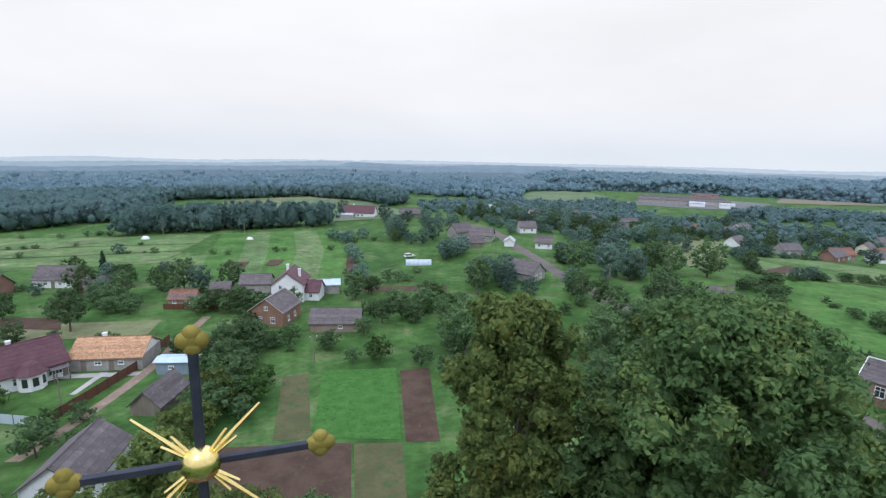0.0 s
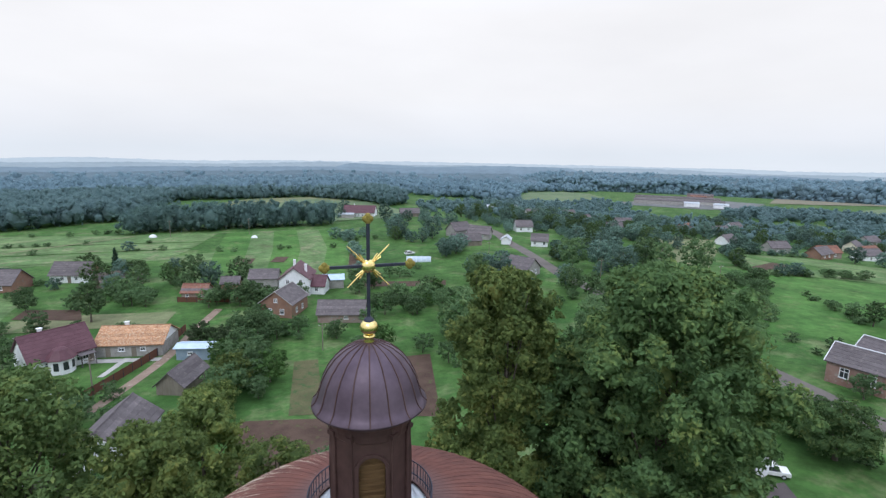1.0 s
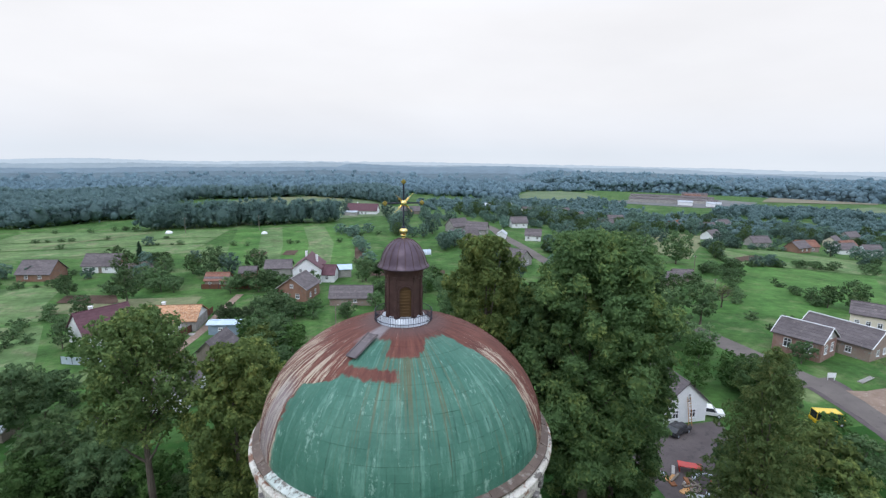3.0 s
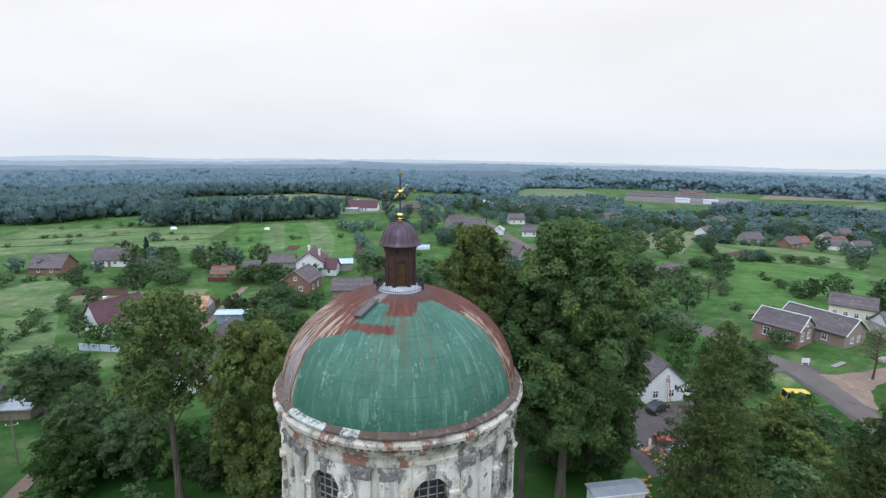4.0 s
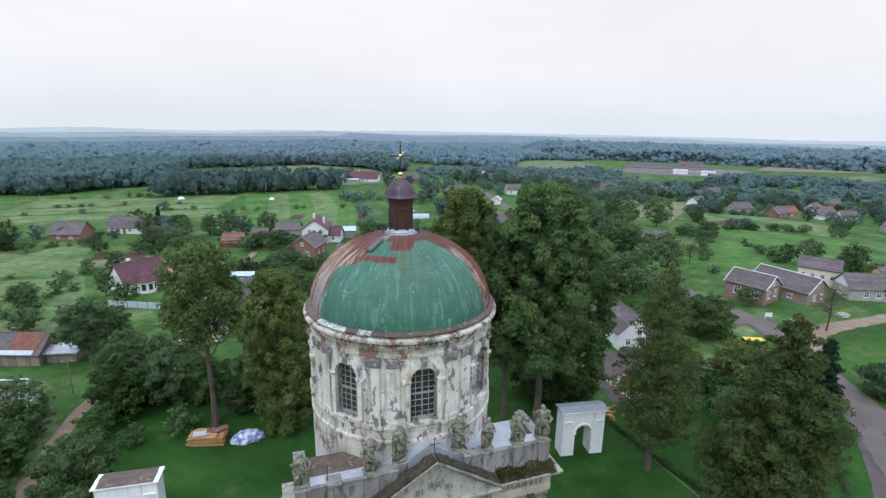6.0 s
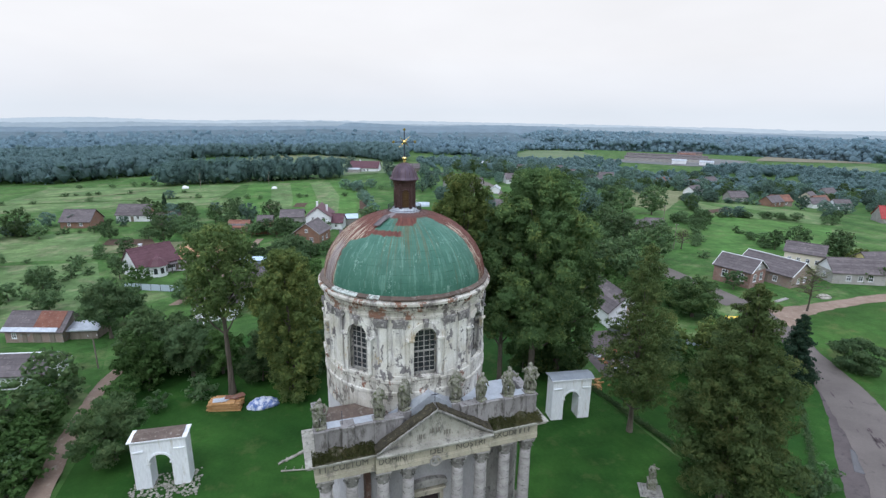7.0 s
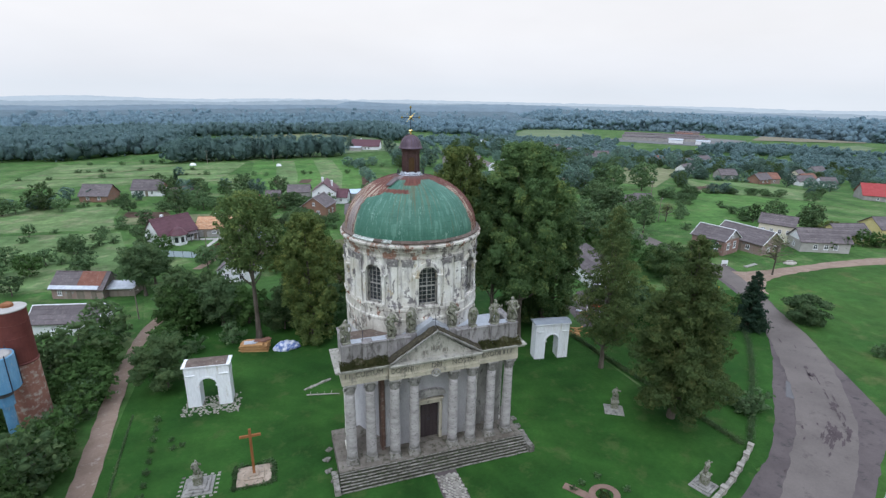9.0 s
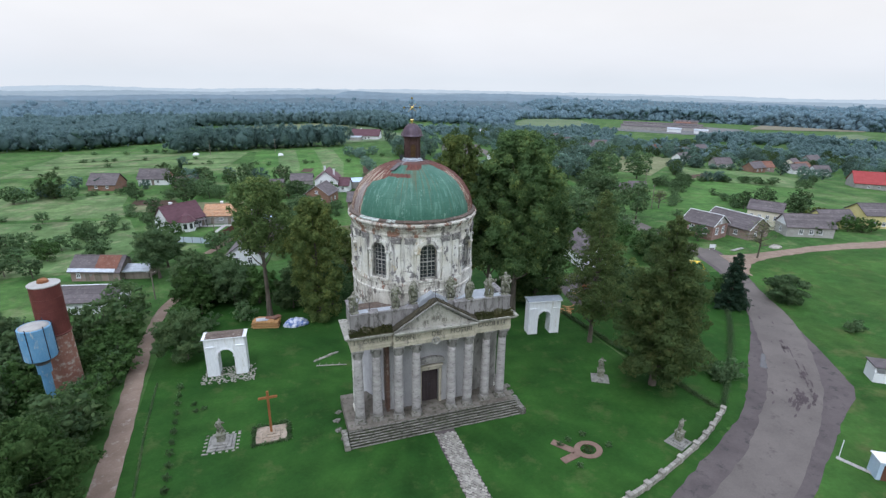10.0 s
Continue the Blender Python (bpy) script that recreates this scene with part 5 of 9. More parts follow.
def drum():
    bm = B()
    na, zs = 288, [DRUM_Z0 + 0.25 * k for k in range(int((DRUM_Z1 - DRUM_Z0) / 0.25) + 2)]
    grid, inner = {}, {}

    def vert(store, i, k, r):
        i %= na
        if (i, k) not in store:
            a = radians(-90 + 360 * i / na)
            store[(i, k)] = bm.verts.new((r * math.cos(a), r * math.sin(a), zs[k]))
        return store[(i, k)]

    hole = {(i, k): in_window(-90 + 360 * (i + 0.5) / na, zs[k] + 0.125) for i in range(na) for k in range(len(zs) - 1)}
    for (i, k), gap in hole.items():
        if not gap:
            bm.faces.new((vert(grid, i, k, DRUM_R), vert(grid, i + 1, k, DRUM_R), vert(grid, i + 1, k + 1, DRUM_R), vert(grid, i, k + 1, DRUM_R)))
            continue
        for di, dk, e0, e1 in ((1, 0, (1, 0), (1, 1)), (-1, 0, (0, 1), (0, 0)), (0, 1, (1, 1), (0, 1)), (0, -1, (0, 0), (1, 0))):
            if not hole.get(((i + di) % na, k + dk), False):
                p, q = (i + e0[0], k + e0[1]), (i + e1[0], k + e1[1])
                bm.faces.new((vert(grid, *p, DRUM_R), vert(inner, *p, DRUM_R - 0.7), vert(inner, *q, DRUM_R - 0.7), vert(grid, *q, DRUM_R)))
    return part("drum_wall", bm, M["plaster"], church, "peeling pale plastered drum wall", True)


drum()


def arc_strip(bm, a0, a1, r0, r1, z0, z1, n):
    """A curved block of the drum between two angles."""
    rows = []
    for i in range(n + 1):
        a = radians(a0 + (a1 - a0) * i / n)
        c, s = math.cos(a), math.sin(a)
        rows.append([bm.verts.new((r * c, r * s, z)) for r, z in ((r0, z0), (r1, z0), (r1, z1), (r0, z1))])
    for a, b in zip(rows, rows[1:]):
        for k in range(4):
            bm.faces.new((a[k], a[(k + 1) % 4], b[(k + 1) % 4], b[k]))
    bm.faces.new(rows[0][::-1])
    bm.faces.new(rows[-1])
    return bm


def drum_trim():
    bm = B()
    lathe(bm, [(7.62, 13.7), (7.62, 15.9), (7.70, 16.0), (7.70, 16.25), (7.60, 16.35), (7.58, 17.0), (7.66, 17.1), (7.66, 17.35), (7.42, 17.42)], 96, close=False)
    rough_up(bm, 0.03, 0.9)
    part("drum_base", bm, M["plaster_low"], church, "crumbling lower band with bare brick")
    bm = B()
    lathe(bm, [(7.40, 22.82), (7.52, 22.84), (7.52, 23.02), (7.44, 23.06), (7.44, 23.46), (7.62, 23.50), (7.62, 23.62), (7.74, 23.70), (7.74, 23.86), (7.62, 23.90), (7.62, 24.02), (7.98, 24.12), (7.98, 24.32), (7.90, 24.40), (7.4, 24.55)], 96, close=False)
    for k in range(120):
        a = 3 * k
        m = pose(0, 0, 0, 0, 0, a)
        n0 = len(bm.verts)
        box(bm, 7.72, 0, 23.88, 0.22, 0.17, 0.15)
        bm.verts.ensure_lookup_table()
        bmesh.ops.transform(bm, matrix=m, verts=bm.verts[n0:])
    rough_up(bm, 0.025, 1.1, 4)
    part("drum_cornice", bm, M["plaster_cornice"], church, "chipped cornice with exposed red brick")
    # paired pilasters in every bay
    for k in range(8):
        mid = WIN_A[k] + 22.5
        for off in (-5.6, 5.6):
            bm = B()
            arc_strip(bm, mid + off - 3.6, mid + off + 3.6, DRUM_R - 0.02, DRUM_R + 0.13, 17.40, 22.1, 4)
            arc_strip(bm, mid + off - 4.2, mid + off + 4.2, DRUM_R - 0.02, DRUM_R + 0.20, 17.38, 17.75, 4)
            pil = part("pilaster", bm, M["plaster"], church)
            bm = B()
            arc_strip(bm, mid + off - 3.9, mid + off + 3.9, DRUM_R - 0.02, DRUM_R + 0.17, 22.08, 22.2, 4)
            arc_strip(bm, mid + off - 3.7, mid + off + 3.7, DRUM_R - 0.02, DRUM_R + 0.22, 22.2, 22.6, 5)
            arc_strip(bm, mid + off - 4.4, mid + off + 4.4, DRUM_R - 0.02, DRUM_R + 0.27, 22.6, 22.82, 5)
            rough_up(bm, 0.05, 3.0, k)
            part("pilaster_capital", bm, M["capital"], pil, "eroded dark stone capital")


drum_trim()


def drum_windows():
    for w in WIN_A:
        win = new("drum_window")
        win.parent = church
        win.matrix_basis = pose(0, 0, 0, 0, 0, w + 90)
        tagged(win, "tall arched drum window with dark glazing bars")
        y = -DRUM_R
        # surround
        bm = B()
        for sx in (-1, 1):
            box(bm, sx * 1.19, y + 0.05, WIN_SILL, 0.36, 0.50, WIN_SPRING - WIN_SILL, bev=0.02)
            box(bm, sx * 1.28, y + 0.02, WIN_SPRING - 0.05, 0.66, 0.66, 0.26, bev=0.04)
        n = 16
        pts = [(1.40 * math.cos(math.pi * i / n), WIN_SPRING + 0.15 + 1.40 * math.sin(math.pi * i / n)) for i in range(n + 1)]
        pts += [(0.98 * math.cos(math.pi * i / n), WIN_SPRING + 0.15 + 0.98 * math.sin(math.pi * i / n)) for i in range(n, -1, -1)]
        slab(bm, pts, y - 0.18, y + 0.40)
        part("window_surround", bm, M["plaster"], win)
        bm = B()
        slab(bm, [(-0.16, WIN_SPRING + 1.15), (0.16, WIN_SPRING + 1.15), (0.24, WIN_SPRING + 1.85), (-0.24, WIN_SPRING + 1.85)], y - 0.32, y + 0.1)
        ball(bm, 0, y - 0.26, WIN_SPRING + 1.55, 0.20, 0.16, 0.3, 8, 6)
        part("keystone", bm, M["capital"], win, "dark carved keystone")
        for sx in (-1, 1):
            bm = B()
            slab(bm, [(sx * 1.35, WIN_SPRING + 1.70), (sx * 1.98, WIN_SPRING + 1.72), (sx * 1.86, WIN_SPRING + 1.25), (sx * 1.66, WIN_SPRING + 1.0), (sx * 1.58, WIN_SPRING + 1.38)], y - 0.02, y + 0.3)
            rough_up(bm, 0.04, 3, w + sx)
            part("spandrel_ornament", bm, M["capital"], win, "dark eroded spandrel carving")
        bm = B()
        box(bm, 0, y + 0.05, WIN_SILL - 0.3, 2.5, 0.75, 0.3, bev=0.03)
        part("window_sill", bm, M["plaster_low"], win)
        # glazing
        g = y + 0.42
        bm = B()
        for x in (-0.98, -0.5, 0.0, 0.5, 0.98):
            top = WIN_SPRING + 0.15 + math.sqrt(max(0.0, 1.02 - x * x))
            box(bm, x, g, WIN_SILL - 0.02, 0.08 if x in (0.0,) else 0.04, 0.07, top - WIN_SILL)
        for i in range(9):
            z = WIN_SILL + 0.48 * i
            half = 1.0 if z < WIN_SPRING + 0.15 else math.sqrt(max(0.02, 1.02 - (z - WIN_SPRING - 0.15) ** 2))
            box(bm, 0, g, z, 2 * half, 0.06, 0.16 if i == 4 else 0.04)
        part("window_frame", bm, M["grey_wall"], win, "grey glazing bars")
        bm = B()
        pts = [(-1.0, WIN_SILL), (1.0, WIN_SILL)] + [(1.0 * math.cos(math.pi * i / 12), WIN_SPRING + 0.15 + math.sin(math.pi * i / 12)) for i in range(13)]
        slab(bm, pts, g + 0.06, g + 0.075)
        part("pane", bm, M["glass"], win)


drum_windows()

# ---- the dome, sheet by sheet ----
DOME_N, DOME_ROWS, DOME_Z, DOME_R, DOME_H = 100, 13, 24.75, 7.42, 5.75


def dome_pt(t):
    """Radius and height of the dome's skin, t from the rim (0) to the lantern (1)."""
    a = t * radians(79)
    return DOME_R * math.cos(a), DOME_Z + DOME_H * math.sin(a) / math.sin(radians(79)) * 0.985


def dome():
    bm = B()
    lathe(bm, [(7.35, DOME_Z - 0.4)] + [(dome_pt(t / 24)[0] - 0.05, dome_pt(t / 24)[1] - 0.05) for t in range(25)] + [(0.02, DOME_Z + 5.75)], 96, close=False)
    part("dome_shell", bm, M["dome_skin"], church, "rusty under-sheet of the dome", True)
    half = 180 / DOME_N
    meshes = []
    for row in range(DOME_ROWS):
        bm = B()
        t0, t1 = row / DOME_ROWS - 0.006, (row + 1) / DOME_ROWS
        top = []
        for i in range(3):
            r, z = dome_pt(max(0, t0 + (t1 - t0) * i / 2))
            lift = 0.005 * (1 - i / 2)
            line = []
            for a, up in ((-half, 0.007), (-half * 0.93, 0.007), (-half * 0.94, 0.0), (half * 1.0, 0.0)):
                k = 1 + (lift + up) / 7.0
                line.append(bm.verts.new((r * k * math.cos(radians(a)), r * k * math.sin(radians(a)), DOME_Z + (z - DOME_Z) * k + 0.004)))
            top.append(line)
        for a, b in zip(top, top[1:]):
            for k in range(3):
                bm.faces.new((a[k], a[k + 1], b[k + 1], b[k]))
        lowl = [bm.verts.new(v.co * 0.994) for v in top[0]]
        for k in range(3):
            bm.faces.new((lowl[k], lowl[k + 1], top[0][k + 1], top[0][k]))
        meshes.append(mesh_of(bm, "dome_sheet", M["dome_skin"]))
    q = random.Random(21)
    rest = B()
    for row in range(DOME_ROWS):
        for i in range(DOME_N):
            a = -90 + 360 * i / DOME_N
            d = (a + 90 + 180) % 360 - 180
            if -43 < d < 40:
                piece("dome_sheet", meshes[row], church, pose(0, 0, 0, q.gauss(0, 0.012), q.gauss(0, 0.012), a))
            else:
                k = len(rest.verts)
                rest.from_mesh(meshes[row])
                rest.verts.ensure_lookup_table()
                bmesh.ops.transform(rest, matrix=pose(0, 0, 0, 0, 0, a), verts=rest.verts[k:])
    tagged(part("dome_cladding", rest, M["dome_skin"], church), kind="stuff")
    # rim gutter in bent lengths, tilted outward
    n = 48
    q = random.Random(2)
    for i in range(n):
        a0 = 360 * i / n
        bm = B()
        rows = []
        for j in range(3):
            a = radians(a0 + 360 / n * j / 2 * 0.992)
            rows.append([bm.verts.new((r * math.cos(a), r * math.sin(a), z)) for r, z in ((7.42, 24.82), (7.80, 24.66), (7.80, 24.56), (7.42, 24.60))])
        for a, b in zip(rows, rows[1:]):
            for k in range(4):
                bm.faces.new((a[k], a[(k + 1) % 4], b[(k + 1) % 4], b[k]))
        bm.faces.new(rows[0][::-1])
        bm.faces.new(rows[-1])
        d = (a0 + 90 + 180) % 360 - 180
        pale = -72 < d < -14 and q.random() < (0.8 if d < -42 else 0.25)
        part("gutter_length", bm, M["old_flashing"] if pale else M["gutter"], church).matrix_basis = pose(0, 0, q.uniform(-0.03, 0.03))
    # loose dark hatch sheet
    bm = B()
    box(bm, 0, 0, 0, 0.62, 1.75, 0.05, bev=0.01)
    box(bm, -0.26, 0, 0.04, 0.05, 1.75, 0.05)
    box(bm, 0.26, 0, 0.04, 0.05, 1.75, 0.05)
    r, z = dome_pt(0.80)
    a = radians(-140)
    part("loose_sheet", bm, M["slate"], church, "loose dark sheet lying on the dome").matrix_basis = pose(r * math.cos(a), r * math.sin(a), z + 0.12, 21, 0, -50)


dome()


# ---- the lantern ----
def lantern():
    L = thing("lantern", pose(0, 0, 30.28), "dark copper roof lantern with a ribbed hood", "lantern")
    bm = B()
    lathe(bm, [(1.52, -0.10), (1.46, 0.06), (1.26, 0.16), (1.12, 0.20), (1.10, 0.40), (1.0, 0.46), (0.9, 0.5)], 40)
    part("base_ring", bm, M["zinc"], L, "pale zinc base ring", True)
    # eight-sided wall: four arched openings between solid corners with pilasters
    def turned(bm, first, a):
        bm.verts.ensure_lookup_table()
        bmesh.ops.transform(bm, matrix=pose(0, 0, 0, 0, 0, a), verts=bm.verts[first:])

    for k in range(4):
        a = -98 + 90 * k
        bm = B()
        box(bm, 0.83, 0, 0.42, 0.16, 0.62, 2.35)
        for s in (-1, 1):
            box(bm, 0.90, s * 0.27, 0.42, 0.14, 0.15, 2.35, bev=0.015)
            box(bm, 0.92, s * 0.27, 0.42, 0.18, 0.19, 0.2)
            box(bm, 0.92, s * 0.27, 2.5, 0.18, 0.19, 0.1)
        turned(bm, 0, a + 45)
        part("corner_wall", bm, M["lantern"], L)
        win = new("lantern_window")
        win.parent = L
        win.matrix_basis = pose(0, 0, 0, 0, 0, a)
        bm = B()
        n = 12
        outer = [(0.48, 0.42), (0.48, 2.77), (-0.48, 2.77), (-0.48, 0.42), (-0.30, 0.42)]
        arch = [(-0.30 * math.cos(math.pi * i / n), 1.80 + 0.30 * math.sin(math.pi * i / n)) for i in range(n + 1)] + [(0.30, 0.42)]
        left = [bm.verts.new((x, y, z)) for x in (0.78, 0.90) for y, z in outer + arch]
        m_ = len(outer + arch)
        edge = list(range(m_))
        f0 = bm.faces.new([left[q_] for q_ in edge])
        f1 = bm.faces.new([left[m_ + q_] for q_ in reversed(edge)])
        for q_ in range(m_):
            bm.faces.new((left[q_], left[m_ + q_], left[m_ + (q_ + 1) % m_], left[(q_ + 1) % m_]))
        bm.normal_update()
        bmesh.ops.triangulate(bm, faces=[f0, f1])
        for i in range(n):
            a0, a1 = math.pi * i / n, math.pi * (i + 1) / n
            v = [bm.verts.new((x, r * math.cos(b), 1.80 + r * math.sin(b))) for x in (0.88, 0.95) for r, b in ((0.30, a0), (0.38, a0), (0.38, a1), (0.30, a1))]
            for f in ((0, 1, 2, 3), (7, 6, 5, 4), (1, 5, 6, 2), (0, 3, 7, 4)):
                bm.faces.new([v[j_] for j_ in f])
        for s in (-1, 1):
            box(bm, 0.915, s * 0.34, 0.45, 0.07, 0.08, 1.35)
        piece("arch_frame", mesh_of(bm, "arch_frame", M["lantern"]), win, Matrix())
        bm = B()
        slab(bm, [(-0.31, 0.45), (0.31, 0.45)] + [(0.31 * math.cos(math.pi * i / 8), 1.80 + 0.31 * math.sin(math.pi * i / 8)) for i in range(9)], -0.015, 0.015)
        bmesh.ops.transform(bm, matrix=pose(0.80, 0, 0, 0, 0, 90), verts=bm.verts)
        piece("shutter", mesh_of(bm, "shutter", M["shutter"]), win, Matrix())
        bm = B()
        box(bm, 0.835, 0, 0, 0.03, 0.56, 0.05)
        slat = mesh_of(bm, "slat", M["shutter"])
        for i in range(9):
            piece("slat", slat, win, pose(0, 0, 0.55 + 0.16 * i))
    bm = B()
    lathe(bm, [(0.93, 2.42), (0.97, 2.46), (0.99, 2.62), (1.04, 2.78), (1.13, 2.90), (1.16, 3.02)], 32)
    part("lantern_cornice", bm, M["lantern"], L)
    # hood
    bm = B()
    prof = [(1.10, 2.98), (1.34, 3.00), (1.335, 3.04), (1.25, 3.12), (1.19, 3.24), (1.14, 3.42), (1.07, 3.64), (0.95, 3.88), (0.77, 4.12), (0.53, 4.31), (0.27, 4.43), (0.10, 4.46)]
    lathe(bm, prof, 48)
    hood = part("hood", bm, M["hood"], L, "purple-brown copper hood with standing seams", True)
    for k in range(18):
        a = radians(20 * k)
        bm = B()
        pts = [((r + 0.006) * math.cos(a) * 1.0, (r + 0.006) * math.sin(a), z) for r, z in prof[2:]]
        tube(bm, pts, [0.016] * len(pts), 5)
        part("seam", bm, M["lantern"], hood)
    bm = B()
    lathe(bm, [(0.10, 4.42), (0.13, 4.48), (0.09, 4.53), (0.13, 4.57), (0.15, 4.60), (0.10, 4.64)], 20)
    lathe(bm, [(0.03, 4.63)] + [(0.19 * math.sin(math.pi * i / 10) + 0.02, 4.81 - 0.175 * math.cos(math.pi * i / 10)) for i in range(1, 10)] + [(0.03, 4.99)], 24)
    part("gilt_ball", bm, M["gold"], L, "gilded ball on a ring", True)
    # railing
    rail = new("railing")
    rail.parent = L
    tagged(rail, "low black iron railing round the lantern")
    for z in (0.30, 0.66):
        bm = B()
        pts = [(1.50 * math.cos(radians(6 * k)), 1.50 * math.sin(radians(6 * k)), z) for k in range(61)]
        tube(bm, pts, [0.018] * 61, 5)
        part("rail", bm, M["iron"], rail)
    bm = B()
    tube(bm, [(1.5, 0, 0.14), (1.5, 0, 0.66)], [0.011, 0.011], 5)
    bar = mesh_of(bm, "baluster", M["iron"])
    for k in range(72):
        piece("baluster", bar, rail, pose(0, 0, 0, 0, 0, 5 * k))


lantern()


def roof_cross():
    C = thing("roof_cross", pose(0, 0, 35.24), "dark iron cross with gilded rays and lobes", "cross")
    bm = B()
    box(bm, 0, 0, 0, 0.075, 0.06, 2.26, bev=0.01)
    lathe(bm, [(0.12, 0.0), (0.10, 0.05), (0.05, 0.10)], 12)
    part("staff", bm, M["iron"], C)
    bm = B()
    box(bm, 0, 0, 1.245, 1.76, 0.055, 0.07, bev=0.01)
    part("arm", bm, M["iron"], C)
    bm = B()
    ball(bm, 0, -0.03, 1.28, 0.155, 0.13, 0.155, 20, 14)
    part("centre_ball", bm, M["gold"], C, "polished gilded ball", True)
    for x, z in ((-0.96, 1.28), (0.96, 1.28), (0, 2.34)):
        bm = B()
        for i, (dx, dz) in enumerate(((0, 0), (1, 0), (-1, 0), (0, 1), (0, -1))):
            ball(bm, x + 0.055 * dx, 0, z + 0.055 * dz, 0.075 if i else 0.09, 0.045, 0.075 if i else 0.09, 10, 8)
        part("lobe", bm, M["gold_leaf"], C, "old gilded trefoil lobe", True)
    for a in (45, 135, 225, 315):
        ray_ = new("ray")
        ray_.parent = C
        ray_.matrix_basis = pose(0, 0, 1.28, 0, a, 0)
        for off, ln_, w in ((0, 0.57, 0.024), (-9, 0.25, 0.018), (9, 0.25, 0.018)):
            bm = B()
            bmesh.ops.create_cone(bm, segments=4, radius1=w, radius2=0.012, depth=ln_, cap_ends=True, matrix=pose(0, -0.03, 0, 0, off, 0) @ pose(0, 0, 0.10 + ln_ / 2))
            piece("spike", mesh_of(bm, "spike", M["gold"]), ray_, Matrix())


roof_cross()

# ---- houses ----
def house(x, y, yaw, L, W, wall, roof, wmat, rmat, label, gable=None, win=(), door=(), chimney=(), over=0.4, hip=0.0, name="house", category="house", group="village houses", trim=None, rmat2=None):
    """A gabled house, its ridge along its own x. win, door: (side, place along it, height of the foot, width, height); sides s, n, e, w."""
    H = thing(name, pose(x, y, ground_z(x, y), 0, 0, yaw), label, category, group)
    bm = B()
    box(bm, 0, 0, -0.6, L, W, wall + 0.6)
    part("wall", bm, M[wmat], H)
    if roof > 0.3 and hip == 0:
        for sx in (-1, 1):
            bm = B()
            v = [(-W / 2, wall), (W / 2, wall), (0, wall + roof)]
            slab(bm, v, -0.12, 0.12)
            bmesh.ops.transform(bm, matrix=pose(sx * (L / 2 - 0.12), 0, 0, 0, 0, 90), verts=bm.verts)
            part("gable", bm, M[gable or wmat], H)
    th = 0.14
    k = roof / (W / 2)
    for sy in (-1, 1):
        bm = B()
        e = W / 2 + over
        x0, x1 = L / 2 + over, L / 2 + over - hip
        z0 = wall - over * k
        top = [(-x0, sy * e, z0), (x0, sy * e, z0), (x1, 0, wall + roof), (-x1, 0, wall + roof)]
        a = [bm.verts.new((px, py, pz + th)) for px, py, pz in top]
        b = [bm.verts.new((px, py, pz)) for px, py, pz in top]
        bm.faces.new(a)
        bm.faces.new(b[::-1])
        for i in range(4):
            bm.faces.new((a[i], b[i], b[(i + 1) % 4], a[(i + 1) % 4]))
        bmesh.ops.recalc_face_normals(bm, faces=bm.faces)
        slope = part("roof_slope", bm, M[rmat], H)
        # courses of sheets, each a little proud
        if rmat != "blue_roof":
            run = math.hypot(e, roof + over * k)
            n = max(3, int(run / 0.75))
            for i in range(n):
                t0, t1 = i / n, (i + 1) / n
                lx0 = x0 - (x0 - x1) * t0
                lx1 = x0 - (x0 - x1) * t1
                bm = B()
                pts = []
                for t, lx, up in ((t0, lx0, 0.055), (t1, lx1, 0.02)):
                    for s in (-1, 1):
                        pts.append((s * lx, sy * e * (1 - t), z0 + (wall + roof - z0) * t + th + up))
                vs = [bm.verts.new(p) for p in pts] + [bm.verts.new((p[0], p[1], p[2] - 0.05)) for p in pts]
                for f in ((0, 1, 3, 2), (0, 4, 5, 1), (1, 5, 7, 3), (2, 6, 4, 0), (3, 7, 6, 2)):
                    bm.faces.new([vs[j] for j in f])
                bmesh.ops.recalc_face_normals(bm, faces=bm.faces)
                part("roof_course", bm, M[rmat2 if rmat2 and i % 3 == 1 else rmat], slope)
    if hip:
        for sx in (-1, 1):
            bm = B()
            e, x0, x1 = W / 2 + over, L / 2 + over, L / 2 + over - hip
            z0 = wall - over * k
            v = [bm.verts.new(p) for p in ((sx * x0, -e, z0 + th), (sx * x0, e, z0 + th), (sx * x1, 0, wall + roof + th), (sx * x0, -e, z0), (sx * x0, e, z0))]
            bm.faces.new((v[0], v[1], v[2]))
            bm.faces.new((v[0], v[3], v[4], v[1]))
            part("roof_hip", bm, M[rmat], H)
    bm = B()
    tube(bm, [(-L / 2 - over + hip, 0, wall + roof + th + 0.03), (L / 2 + over - hip, 0, wall + roof + th + 0.03)], [0.1, 0.1], 6)
    part("ridge", bm, M[trim or rmat], H)
    if trim and not hip:
        for sx in (-1, 1):
            for sy in (-1, 1):
                bm = B()
                e = W / 2 + over
                tube(bm, [(sx * (L / 2 + over), sy * e, wall - over * k + th), (sx * (L / 2 + over), 0, wall + roof + th)], [0.09, 0.09], 5)
                part("barge_board", bm, M[trim], H)
    turn = {"s": (0, -W / 2, 0), "n": (0, W / 2, 180), "e": (L / 2, 0, 90), "w": (-L / 2, 0, -90)}
